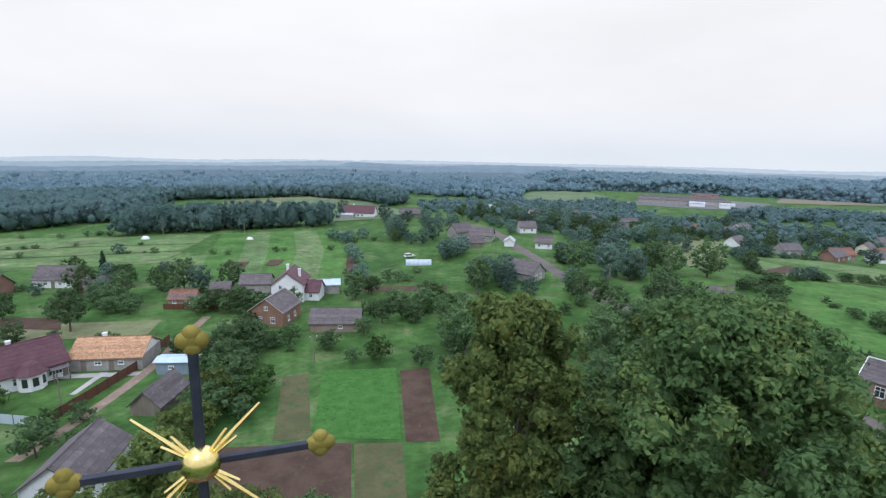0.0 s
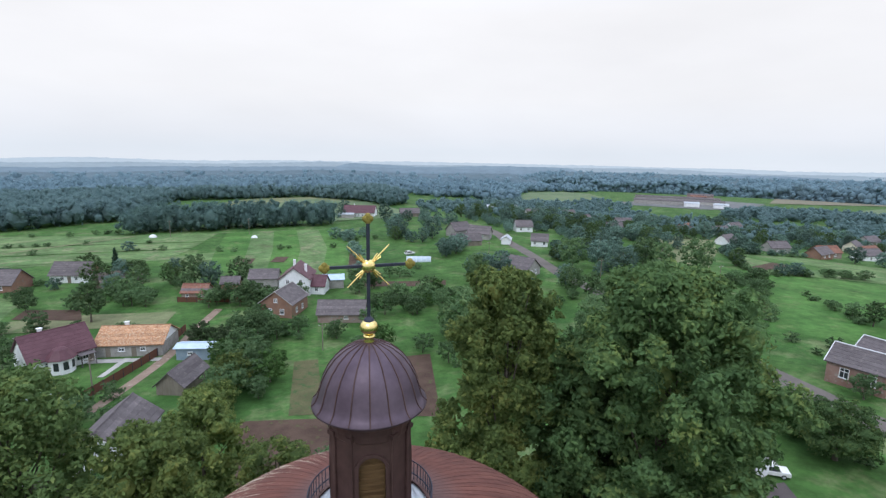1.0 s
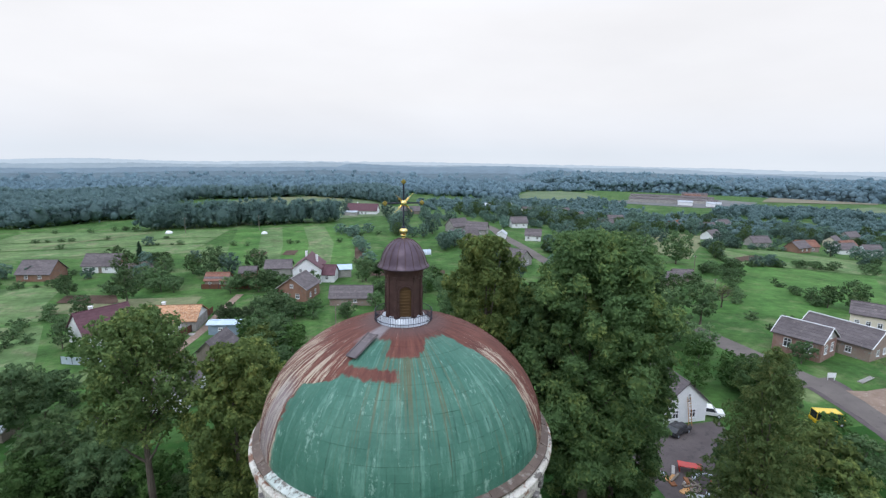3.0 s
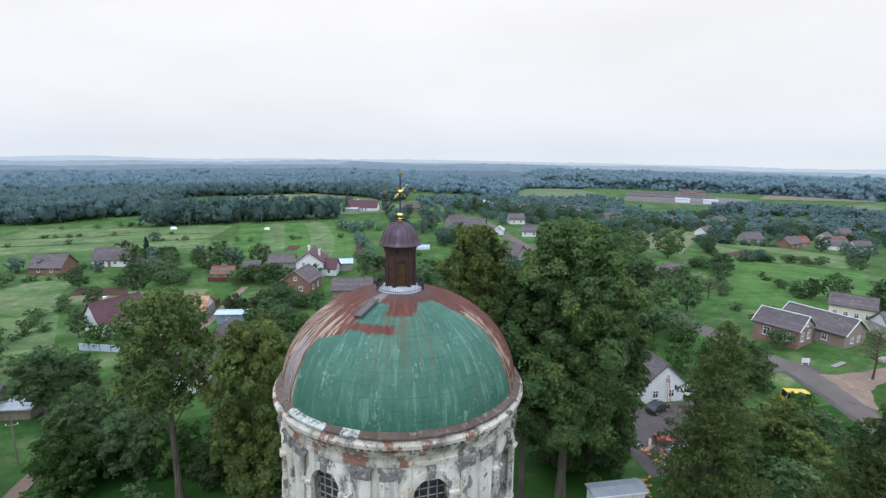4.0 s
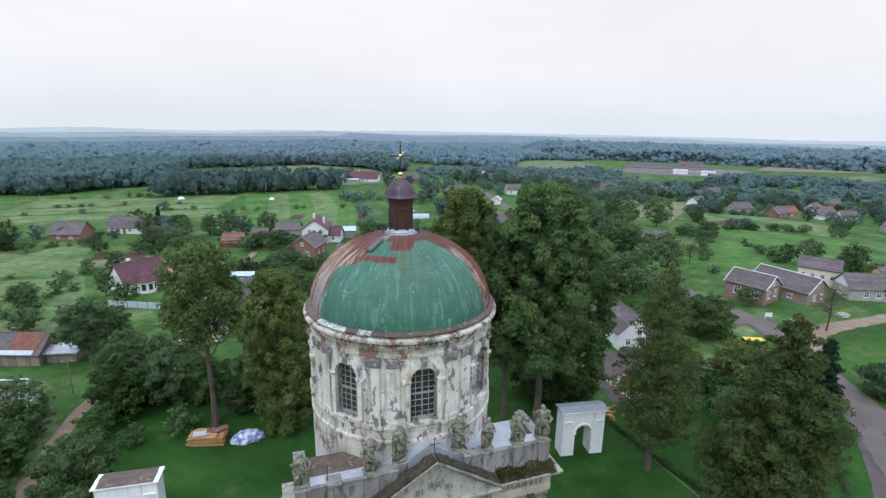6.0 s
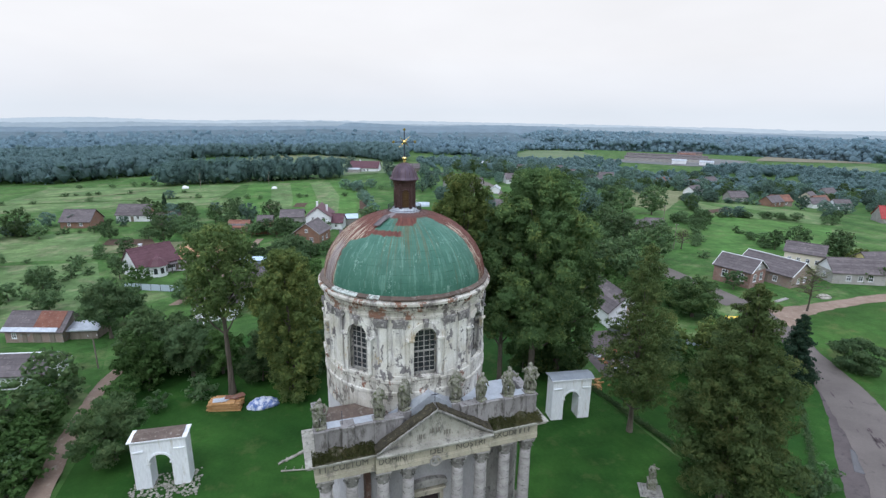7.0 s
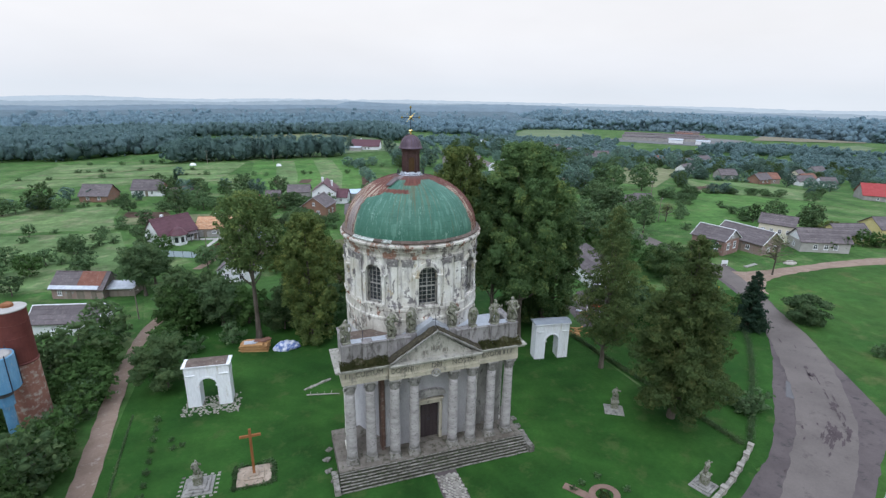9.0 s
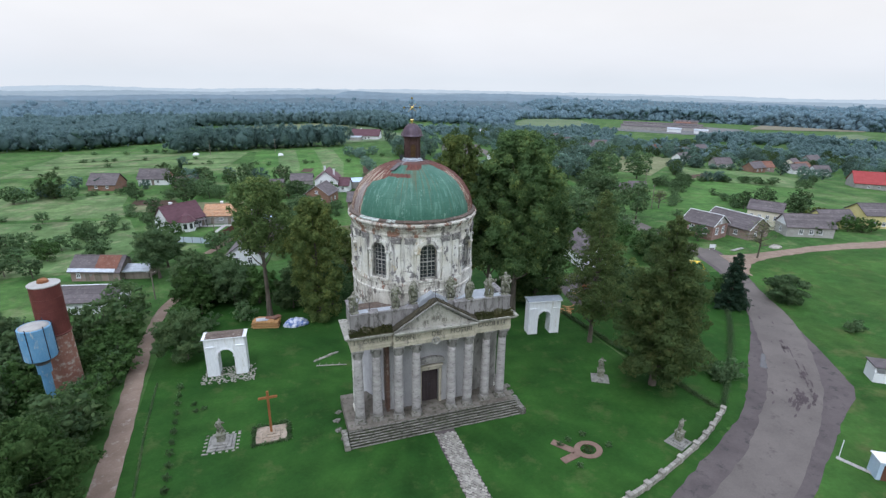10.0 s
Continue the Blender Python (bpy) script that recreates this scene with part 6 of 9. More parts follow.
    for side, u, z, w, h in win:
        cx, cy, rz = turn[side]
        m = pose(cx, cy, 0, 0, 0, rz) @ pose(u, 0, z)
        wn = new("window")
        wn.parent = H
        wn.matrix_basis = m
        bm = B()
        for sx in (-1, 1):
            box(bm, sx * (w / 2 - 0.04), -0.03, 0, 0.10, 0.10, h)
        box(bm, 0, -0.03, 0, 0.07, 0.09, h)
        for zz in (0, h - 0.09, h * 0.62):
            box(bm, 0, -0.03, zz, w, 0.10, 0.09)
        box(bm, 0, -0.07, -0.08, w + 0.2, 0.2, 0.07)
        piece("window_frame", mesh_of(bm, "window_frame", M["white"]), wn, Matrix())
        bm = B()
        box(bm, 0, 0.0, 0.02, w - 0.08, 0.04, h - 0.04)
        piece("pane", mesh_of(bm, "pane", M["glass"]), wn, Matrix())
    for side, u, z, w, h in door:
        cx, cy, rz = turn[side]
        dr = new("door")
        dr.parent = H
        dr.matrix_basis = pose(cx, cy, 0, 0, 0, rz) @ pose(u, 0, z)
        bm = B()
        box(bm, 0, -0.02, 0, w, 0.10, h)
        box(bm, 0, -0.06, 0.15, w - 0.25, 0.06, h - 0.35, bev=0.02)
        piece("door_leaf", mesh_of(bm, "door_leaf", M["wood"]), dr, Matrix())
    for cx, cy, h in chimney:
        bm = B()
        zb = wall + roof * (1 - abs(cy) / (W / 2)) - 0.3
        box(bm, cx, cy, zb, 0.65, 0.65, h + 0.3, bev=0.02)
        box(bm, cx, cy, zb + h + 0.25, 0.85, 0.85, 0.12, bev=0.02)
        part("chimney", bm, M["white"], H)
    return H


WS = (("s", -2.5, 0.9, 1.1, 1.3), ("s", 0.2, 0.9, 1.1, 1.3), ("s", 2.6, 0.9, 1.1, 1.3))
W2 = (("s", -2.0, 0.9, 1.0, 1.2), ("s", 2.0, 0.9, 1.0, 1.2))
WE = (("e", -1.3, 0.9, 1.0, 1.3), ("e", 1.3, 0.9, 1.0, 1.3))
WW = (("w", -1.6, 0.9, 1.1, 1.4), ("w", 1.6, 0.9, 1.1, 1.4))

villa = house(-42.4, 99.2, 38, 10.4, 7.8, 3.0, 3.9, "white", "purple", "white villa with a purple tiled roof and bay", win=WS + WW + (("s", 3.6, 0.9, 1.1, 1.3),), chimney=((-1.6, 0.9, 1.5),), hip=0.0, door=(("s", 4.6, 0.1, 0.9, 2.1),))
bm = B()
lathe(bm, [(2.1, -0.5), (2.1, 2.9)], 8)
bmesh.ops.transform(bm, matrix=pose(-0.6, -4.5, 0, 0, 0, 22.5), verts=bm.verts)
bay = part("bay", bm, M["white"], villa, "white eight-sided bay")
bm = B()
lathe(bm, [(2.6, 2.8), (2.5, 2.95), (1.2, 4.4), (0.05, 5.0)], 8)
bmesh.ops.transform(bm, matrix=pose(-0.6, -4.5, 0, 0, 0, 22.5), verts=bm.verts)
part("bay_roof", bm, M["purple"], villa)
for a in (-135, -90, -45, 0):
    bm = B()
    box(bm, 1.96, 0, 0.8, 0.06, 0.85, 1.5)
    bmesh.ops.transform(bm, matrix=pose(-0.6, -4.5, 0, 0, 0, a), verts=bm.verts)
    part("bay_pane", bm, M["glass"], bay)
bm = B()
box(bm, 3.4, -4.9, 2.3, 2.8, 2.2, 0.12)
for px in (2.2, 4.6):
    box(bm, px, -5.8, -0.5, 0.15, 0.15, 2.85)
part("porch", bm, M["slate"], villa, "dark porch canopy")

house(-29.3, 103.6, -11, 12.6, 8.4, 2.6, 2.4, "grey_wall", "orange", "long grey block house with an orange tiled roof", win=(("s", -1.4, 1.2, 1.2, 0.8), ("s", 2.6, 1.2, 1.0, 0.8)), door=(("s", -3.9, 0, 0.9, 2.0), ("s", 0.9, 0, 0.9, 2.0)), chimney=((-2.0, 0.4, 1.0),), gable="white")
house(-17.4, 95.6, -15, 6.6, 3.2, 2.5, 0.35, "blue_wall", "blue_roof", "blue-grey sheet shed with a pale flat roof", name="shed", category="shed", win=(("s", -0.6, 1.1, 1.0, 0.7),))
house(-18.0, 82.2, 69, 8.0, 4.7, 1.9, 2.2, "wood", "slate", "old grey board barn with a slate roof", name="barn", category="barn", gable="wood")
house(0.2, 120.9, 63, 9.5, 8.4, 3.6, 3.0, "brick", "slate", "red brick gabled house with a grey roof", win=WW + (("w", 0, 3.9, 0.9, 1.0), ("s", -2, 0.9, 1, 1.3), ("s", 1.5, 0.9, 1, 1.3)), trim="concrete")
house(4.6, 140.2, 76, 10.5, 8.5, 4.9, 3.2, "white", "purple", "white two-storey house with a dark purple roof", win=(("w", -1.8, 3.6, 0.9, 1.2), ("w", 1.8, 3.6, 0.9, 1.2), ("w", -1.8, 0.9, 1.0, 1.3), ("w", 1.4, 0.9, 1, 1.3), ("s", -2, 2.8, 1, 1.2), ("s", 2, 2.8, 1, 1.2)), chimney=((-1.0, -2.6, 2.2), (2.0, 1.2, 1.8)))
house(-4.6, 147.0, -10, 8.0, 6.5, 3.6, 2.0, "grey_wall", "slate", "grey outbuilding with a slate roof", name="outbuilding", category="shed")
house(10.5, 138.0, -20, 4.5, 6.0, 2.6, 2.4, "white", "purple", "white side wing with a dark purple roof", win=(("s", 0, 0.9, 1.0, 1.2),))
house(15.2, 142.8, -6, 6.0, 5.2, 2.8, 0.9, "grey_wall", "blue_roof", "grey shed with a pale blue sheet roof", name="shed", category="shed")
house(13.7, 111.2, -15, 11.2, 6.0, 2.3, 2.5, "pink_brick", "slate", "long brick shed with a dark slate roof", name="shed", category="shed", win=(("s", 1.2, 1.0, 1.0, 0.8),))
house(-22.6, 141.2, -15, 6.6, 5.0, 2.0, 1.8, "pink_brick", "red_roof", "small brick cottage with a rusty red roof", win=(("s", -1.8, 0.8, 0.9, 0.9), ("s", 1.6, 0.8, 0.9, 0.9)), name="cottage", rmat2="slate")
house(-14.2, 148.5, -10, 5, 4, 2.0, 1.6, "brick", "slate", "small brick outhouse with a grey roof", name="shed", category="shed")
house(-60.2, 170.6, -15, 11.4, 7.0, 2.6, 3.2, "white", "slate", "long low house with dark slate roof and brick gable", gable="brick", win=W2, door=(("s", 0, 0, 1, 2),))
house(-76.0, 164.0, -15, 10.0, 8.4, 2.4, 3.4, "brick", "slate", "red brick house with a grey slate roof", gable="brick", win=W2)
house(-46.5, 160.5, 35, 11.0, 6.0, 2.2, 2.2, "wood", "slate", "half-ruined old grey wooden barn", name="barn", category="barn", rmat2="wood")
barnlong = house(-51.6, 58.4, -18, 10.0, 6.0, 2.4, 2.3, "pink_brick", "slate", "long brick farm building with a rusty patched roof", gable="wood", win=(("s", -3.4, 0.9, 0.8, 1.0),), door=(("s", -1.6, 0, 0.8, 1.8), ("s", 0.6, 0, 1.4, 1.9), ("s", 3.2, 0, 0.9, 1.9)), name="farm_building", category="barn")
for px, w_, t0, t1, mt, lab in ((2.2, 4.6, 0.2, 1.0, "rust_sheet", "rusty red roof sheet"), (-0.6, 9.6, 0.0, 0.2, "zinc", "pale sheet strip along the eave")):
    bm = B()
    y0_, z0_, y1_, z1_ = -3.4 * (1 - t0), 2.09 + 2.61 * t0 + 0.23, -3.4 * (1 - t1), 2.09 + 2.61 * t1 + 0.23
    v = [bm.verts.new((px + sx * w_ / 2, y, z + up)) for up in (0.0, 0.04) for sx, y, z in ((-1, y0_, z0_), (1, y0_, z0_), (1, y1_, z1_), (-1, y1_, z1_))]
    for f in ((3, 2, 1, 0), (4, 5, 6, 7), (0, 1, 5, 4), (1, 2, 6, 5), (2, 3, 7, 6), (3, 0, 4, 7)):
        bm.faces.new([v[k] for k in f])
    part("roof_sheet", bm, M[mt], barnlong, lab)
house(-44.4, 56.6, -12, 4.6, 4.2, 1.9, 0.7, "wood", "zinc", "board lean-to with a shiny sheet roof", name="shed", category="shed")
house(-48.4, 39.2, -12, 10.4, 5.2, 2.5, 1.9, "white", "slate", "whitewashed barn with a mossy slate roof", name="barn", category="barn", win=(("s", -1.6, 1.0, 0.7, 0.8), ("s", 2.2, 1.0, 0.7, 0.8)), trim="white")
house(-22.9, 61.6, 79, 10.0, 7.2, 2.9, 2.7, "white", "slate", "white gabled house with a dark slate roof", win=(("w", 1.4, 0.9, 1.0, 1.4), ("w", -1.6, 0.9, 1.0, 1.4), ("s", -2, 0.9, 1.0, 1.2), ("s", 2, 0.9, 1.0, 1.2)))
house(-28.0, 52.2, 10, 5.0, 3.4, 1.7, 0.5, "wood", "slate", "low dark garden shed with a felt roof", name="shed", category="shed", trim="white")
house(95.4, 44.2, -74, 8.6, 7.4, 4.0, 2.4, "house_brick", "slate", "red brick house with grey roof and white edges", win=(("e", -1.7, 1.5, 1.3, 1.8), ("e", 1.5, 1.5, 1.3, 1.8), ("e", 0, 4.4, 0.7, 0.9), ("s", -1.6, 1.5, 1.4, 1.8), ("s", 2.2, 1.5, 1.3, 1.8)), trim="white", gable="grey_wall")
house(106.0, 43.6, -82, 13.4, 8.4, 3.0, 2.8, "pink_brick", "slate", "long brick house with a grey slate roof", win=(("s", -4, 0.9, 1.1, 1.3), ("s", -1.4, 0.9, 1.1, 1.3), ("s", 3, 0.9, 1.1, 1.3)) + WE, trim="white", door=(("s", 0.8, 0, 1, 2),))
house(120.2, 46.6, -58, 8.4, 6.0, 5.4, 2.0, "cream", "slate", "cream two-storey house with a grey roof", win=(("s", -3, 2.8, 0.9, 1.2), ("s", -1, 2.8, 0.9, 1.2), ("s", 1, 2.8, 0.9, 1.2), ("s", 3, 2.8, 0.9, 1.2)))
house(123.6, 36.8, -24, 12.4, 6.4, 3.0, 2.7, "concrete", "slate", "grey cottage with a white gable and dark roof", win=WS + (("w", 0, 0.9, 1, 1.3),), gable="white")
house(141.5, 42.0, -14, 10, 7, 2.6, 2.4, "yellow", "slate", "yellow cottage with a grey roof", win=W2, gable="yellow")
house(157.5, 40.5, -20, 11, 9, 4.2, 2.6, "yellow", "slate", "yellow rendered house with a dark roof", win=WS + WW)
house(51.3, 34.6, 82, 11.0, 7.0, 3.4, 3.1, "white", "slate", "white gabled house with a dark slate roof", win=(("w", -1.6, 0.9, 1.0, 1.3), ("w", 1.2, 0.9, 1.0, 1.3), ("w", 0.4, 3.3, 0.5, 1.5)))
house(99.8, 101.2, 30, 8.0, 6.0, 2.4, 2.2, "white", "slate", "white cottage with a grey roof", win=WW, trim="white")
house(110.5, 99.0, 5, 9.0, 5.0, 2.2, 1.6, "wood", "slate", "low grey wooden barn building", name="barn", category="barn")
house(119.0, 101.5, -25, 6.0, 4.5, 2.0, 1.5, "wood", "slate", "small grey wooden board shed", name="shed", category="shed")
house(76.2, 138.2, -60, 11.5, 8.0, 2.6, 3.2, "grey_wall", "slate", "grey roadside house with a broad slate roof", win=WE)
house(121.0, 221.5, -10, 8.5, 6.5, 2.8, 2.8, "white", "slate", "small white house with a grey roof", win=W2)
house(108.3, 181.5, -30, 7.0, 5.5, 2.6, 2.6, "white", "slate", "small white cottage by the road", win=W2)
house(53.0, 317.0, -22, 20.0, 11.0, 3.0, 4.0, "white", "purple", "wide white farmhouse with a brown-purple roof", win=WS, chimney=((-4, 1.0, 1.6),))
house(43.5, 311.0, -22, 9.0, 6.0, 2.6, 0.6, "concrete", "zinc", "low pale concrete farm outbuilding", name="shed", category="shed")
house(82, 302, -10, 12, 7, 2.4, 2.6, "wood", "slate", "low dark wooden field barn", name="barn", category="barn")
house(83.5, 216.0, 20, 10.0, 7.0, 3.0, 3.4, "grey_wall", "slate", "grey house with a steep slate roof", win=W2)
house(90.0, 205.0, -35, 10.0, 7.0, 2.8, 3.0, "grey_wall", "slate", "grey farmhouse with slate roof", win=W2)
house(78.0, 192.0, -8, 12.5, 6.5, 2.4, 2.4, "wood", "slate", "long dark farm shed", name="barn", category="barn")
house(96.5, 190.0, 60, 6, 4, 2.2, 1.4, "white", "zinc", "small white garage with metal roof", name="garage", category="shed")

# the far side of the village
FAR = [(240, 152.5, 10, 13, 8, "brick", "slate"), (252, 158, -12, 13, 9, "pink_brick", "red_roof"), (232, 168, -10, 12, 8, "grey_wall", "slate"), (271, 151, -8, 13, 9, "white", "slate"), (283, 146, -20, 10, 8, "white", "slate"),
       (286, 160, 0, 12, 8, "brick", "red_roof"), (300, 176, 20, 12, 8, "cream", "slate"), (222, 188, 15, 11, 8, "white", "slate"), (268, 236, -10, 14, 9, "white", "slate"), (250, 245, 10, 12, 8, "brick", "red_roof"),
       (215, 262, -15, 12, 8, "grey_wall", "slate"), (190, 270, 10, 12, 8, "pink_brick", "slate"), (170, 300, -10, 12, 8, "white", "slate"), (205, 312, 0, 12, 8, "grey_wall", "slate"), (306, 258, 6, 12, 8, "white", "slate"), (336, 190, 0, 12, 8, "grey_wall", "slate"), (180, 225, -20, 10, 7, "grey_wall", "slate")]
for hx, hy, ya, hl, hw, wm, rm in FAR:
    house(hx, hy, ya, hl * 0.85, hw * 0.85, 2.7, 2.7, wm, rm, {"brick": "red brick house", "pink_brick": "pale brick house", "white": "white house", "grey_wall": "grey house", "cream": "cream house"}[wm] + (" with a rusty red roof" if rm == "red_roof" else " with a grey roof"), win=W2)
house(262, 106, -40, 16, 12, 3.0, 4.8, "grey_wall", "bright_red", "house with a bright red roof", win=W2)


# ---- works on the valley floor ----
def works():
    for x, y, ya, l, w, h, wm, rm in ((455, 480, -42, 80, 18, 6, "grey_wall", "slate"), (420, 455, -42, 60, 16, 5, "grey_wall", "slate"), (434, 426, -42, 15, 12, 4, "white", "zinc"), (452, 404, -42, 14, 11, 4, "white", "zinc"), (488, 466, -42, 40, 12, 5, "grey_wall", "slate"), (470, 440, -42, 36, 12, 4, "concrete", "slate"), (505, 488, -42, 18, 10, 6, "pink_brick", "red_roof"), (520, 500, -42, 30, 14, 7, "pink_brick", "slate"), (166, 344, -22, 24, 10, 3, "white", "zinc")):
        house(x, y, ya, l, w, h, 1.2, wm, rm, "long low works hall with a shallow roof", name="works_hall", category="hall", group="works halls")


works()

# ---- the churchyard ----
def gateway(x, y, yaw, sheet, label):
    G_ = thing("gateway", pose(x, y, 0, 0, 0, yaw), label, "gate", "churchyard gateways")
    w, d, h, o, sp = 5.3, 1.9, 5.75, 1.05, 3.05
    bm = B()
    n = 14
    pts = [(-w / 2, -0.2), (-w / 2, h), (w / 2, h), (w / 2, -0.2), (o, -0.2)] + [(o * math.cos(math.pi * i / n), sp + o * math.sin(math.pi * i / n)) for i in range(n + 1)] + [(-o, -0.2)]
    slab(bm, pts, -d / 2, d / 2)
    part("arch_wall", bm, M["gate_white"], G_)
    for f in (-1, 1):
        for s in (-1, 1):
            bm = B()
            box(bm, s * (o + 0.06), f * (d / 2 + 0.02), sp - 0.12, 0.42, 0.22, 0.2, bev=0.03)
            box(bm, s * 1.95, f * (d / 2 + 0.03), 4.45, 1.0, 0.14, 0.13, bev=0.02)
            box(bm, s * 1.95, f * (d / 2 + 0.05), 4.57, 1.1, 0.2, 0.08, bev=0.02)
            part("moulding", bm, M["gate_white"], G_)
    for f in (-1, 1):
        bm = B()
        ring = [((o + 0.22) * math.cos(math.pi * i / n), sp + (o + 0.22) * math.sin(math.pi * i / n)) for i in range(n + 1)]
        ring += [(o * math.cos(math.pi * i / n), sp + o * math.sin(math.pi * i / n)) for i in range(n, -1, -1)]
        slab(bm, ring, f * (d / 2 + 0.05) - 0.06, f * (d / 2 + 0.05) + 0.06)
        part("archivolt", bm, M["gate_white"], G_)
    bm = B()
    box(bm, 0, 0, h, w + 0.45, d + 0.4, 0.16, bev=0.02)
    part("cap_slab", bm, M["gate_white"], G_)
    bm = B()
    slab(bm, [(-1.1, h + 0.15), (1.1, h + 0.15), (1.1, h + 0.2), (0, h + 0.42), (-1.1, h + 0.2)], -w / 2 - (0.3 if sheet == "gate_sheet" else -0.25), w / 2 + (0.3 if sheet == "gate_sheet" else -0.25))
    bmesh.ops.transform(bm, matrix=pose(0, 0, 0, 0, 0, 90), verts=bm.verts)
    part("roof_sheet", bm, M[sheet], G_, "grey sheet roof" if sheet == "gate_sheet" else "brown sheet roof")
    return G_


gateway(-24.4, 9.2, -5, "gutter", "white arched gateway with a brown sheet roof")
gateway(24.1, 7.0, -9, "gate_sheet", "white arched gateway with a grey sheet roof")
q = random.Random(71)
rub = thing("rubble_apron", pose(-24.3, 8.6, 0, 0, 0, -5), "apron of pale rubble stones round the gateway", "paving")
stones = []
for i in range(6):
    bm = B()
    bmesh.ops.create_icosphere(bm, subdivisions=1, radius=0.19)
    rough_up(bm, 0.07, 4, i * 3)
    for v in bm.verts:
        v.co.z *= 0.5
    stones.append(mesh_of(bm, "stone", M["paving"]))
for i in range(290):
    px, py = q.uniform(-3.4, 3.4), q.uniform(-2.4, 1.9)
    s = q.uniform(0.5, 1.0)
    piece("stone", q.choice(stones), rub, pose(px, py, 0.06, 0, 0, q.uniform(0, 360)) @ Matrix.Diagonal((s, s, s, 1)))

# the stone path, stone by stone
pth = thing("stone_path", pose(0.5, 0, 0.06), "path of pale irregular paving stones", "path")
for i in range(300):
    px = -1.15 + 2.3 * ((i * 0.618) % 1.0)
    py = -12.6 - 14.0 * (i / 300)
    s = q.uniform(0.8, 1.25)
    piece("stone", q.choice(stones), pth, pose(px, py, 0.02, 0, 0, q.uniform(0, 360)) @ Matrix.Diagonal((s, s, s * 0.6, 1)))


def statue_bm(seed, h, arm=1):
    """A draped standing figure, worn to a plain shape."""
    r = random.Random(seed)
    bm = B()
    s = h / 2.4
    box(bm, 0, 0, 0, 0.72 * s, 0.66 * s, 0.14 * s, bev=0.03)
    lean = r.uniform(-0.08, 0.08)
    for side in (-1, 1):
        tube(bm, [(side * 0.15 * s, 0.02, 0.1 * s), (side * (0.16 + lean) * s, -0.06 * s, 0.62 * s), (side * 0.13 * s, 0, 1.15 * s)], [0.13 * s, 0.15 * s, 0.20 * s], 8)
    prof = [(0.30, 0.95), (0.31, 1.12), (0.25, 1.36), (0.29, 1.62), (0.33, 1.82), (0.23, 1.98), (0.10, 2.04), (0.09, 2.1)]
    lathe(bm, [(a * s, z * s) for a, z in prof], 14)
    ball(bm, lean * s, -0.05 * s, 2.24 * s, 0.145 * s, 0.155 * s, 0.19 * s, 10, 8)
    for side in (-1, 1):
        up = 0.35 if side == arm else -0.30
        tube(bm, [(side * 0.28 * s, 0, 1.84 * s), (side * 0.55 * s, -0.08 * s, (1.58 + 0.2 * up) * s), (side * (0.36 + 0.22 * (up > 0)) * s, -0.34 * s, (1.60 + 1.1 * up) * s)], [0.13 * s, 0.11 * s, 0.08 * s], 7)
    tube(bm, [(-0.30 * s, 0.05, 1.9 * s), (0.05, -0.28 * s, 1.4 * s), (0.34 * s, -0.14 * s, 0.95 * s), (0.36 * s, 0.12, 0.2 * s)], [0.12 * s, 0.13 * s, 0.13 * s, 0.15 * s], 7)
    tube(bm, [(-0.26 * s, 0.16 * s, 1.8 * s), (-0.36 * s, 0.15 * s, 1.1 * s), (-0.28 * s, 0.12 * s, 0.15 * s)], [0.14 * s, 0.16 * s, 0.18 * s], 7)
    for k in range(7):
        a, z = r.uniform(0, 6.28), r.uniform(0.25, 1.85)
        ball(bm, 0.26 * s * math.cos(a), 0.22 * s * math.sin(a), z * s, r.uniform(0.10, 0.2) * s, r.uniform(0.10, 0.2) * s, r.uniform(0.14, 0.3) * s, 8, 6)
    bmesh.ops.subdivide_edges(bm, edges=[e for e in bm.edges if e.calc_length() > 0.22 * s], cuts=1)
    rough_up(bm, 0.085 * s, 4.2, seed)
    for f in bm.faces:
        f.smooth = True
    return bm


for i, (px, h, yw) in enumerate(((-9.1, 2.6, 10), (-4.45, 2.6, -15), (-2.2, 2.7, 20), (2.3, 2.7, -10), (4.45, 2.6, 25), (7.0, 2.8, -20), (9.1, 2.9, -30))):
    zt = COL_TOP + 4.36
    if abs(px) < 3:
        bm = B()
        box(bm, px, -8.2, COL_TOP + 2.1, 0.95, 0.95, 2.3, bev=0.03)
        part("pedestal", bm, M["attic"], church)
        zt = COL_TOP + 4.39
    py = -8.2 if abs(px) < 3 else -8.78
    bm = statue_bm(30 + i, h, 1 if i % 2 else -1)
    if i in (1, 2, 3):
        for dx, dz, rr in ((0.1, 0.86, 0.36), (-0.25, 0.80, 0.26), (0.32, 0.76, 0.22), (-0.05, 0.97, 0.2)):
            ball(bm, dx, 0.05, h * dz, rr, rr * 0.9, rr, 10, 8)
        rough_up(bm, 0.12, 3.4, i)
    solid("statue", bm, M["lichen"], pose(px, py, zt, 0, 0, yw), "weathered stone saint covered with lichen on the parapet", "statue", "parapet statues")
for px in (-7.4, 0.05):
    bm = B()
    z = COL_TOP + 4.3 if px < -1 else COL_TOP + 5.1
    tube(bm, [(0, 0, 0), (0, 0, 1.25)], [0.03, 0.025], 6)
    if px > -1:
        tube(bm, [(-0.35, 0, 0.95), (0.35, 0, 0.95)], [0.03, 0.03], 6)
        tube(bm, [(0, 0, 1.2), (0, 0, 1.55)], [0.03, 0.03], 6)
    solid("iron_finial", bm, M["iron"], pose(px, -9.4 if px > -1 else -8.75, z), "thin black iron finial on the gable", "finial")


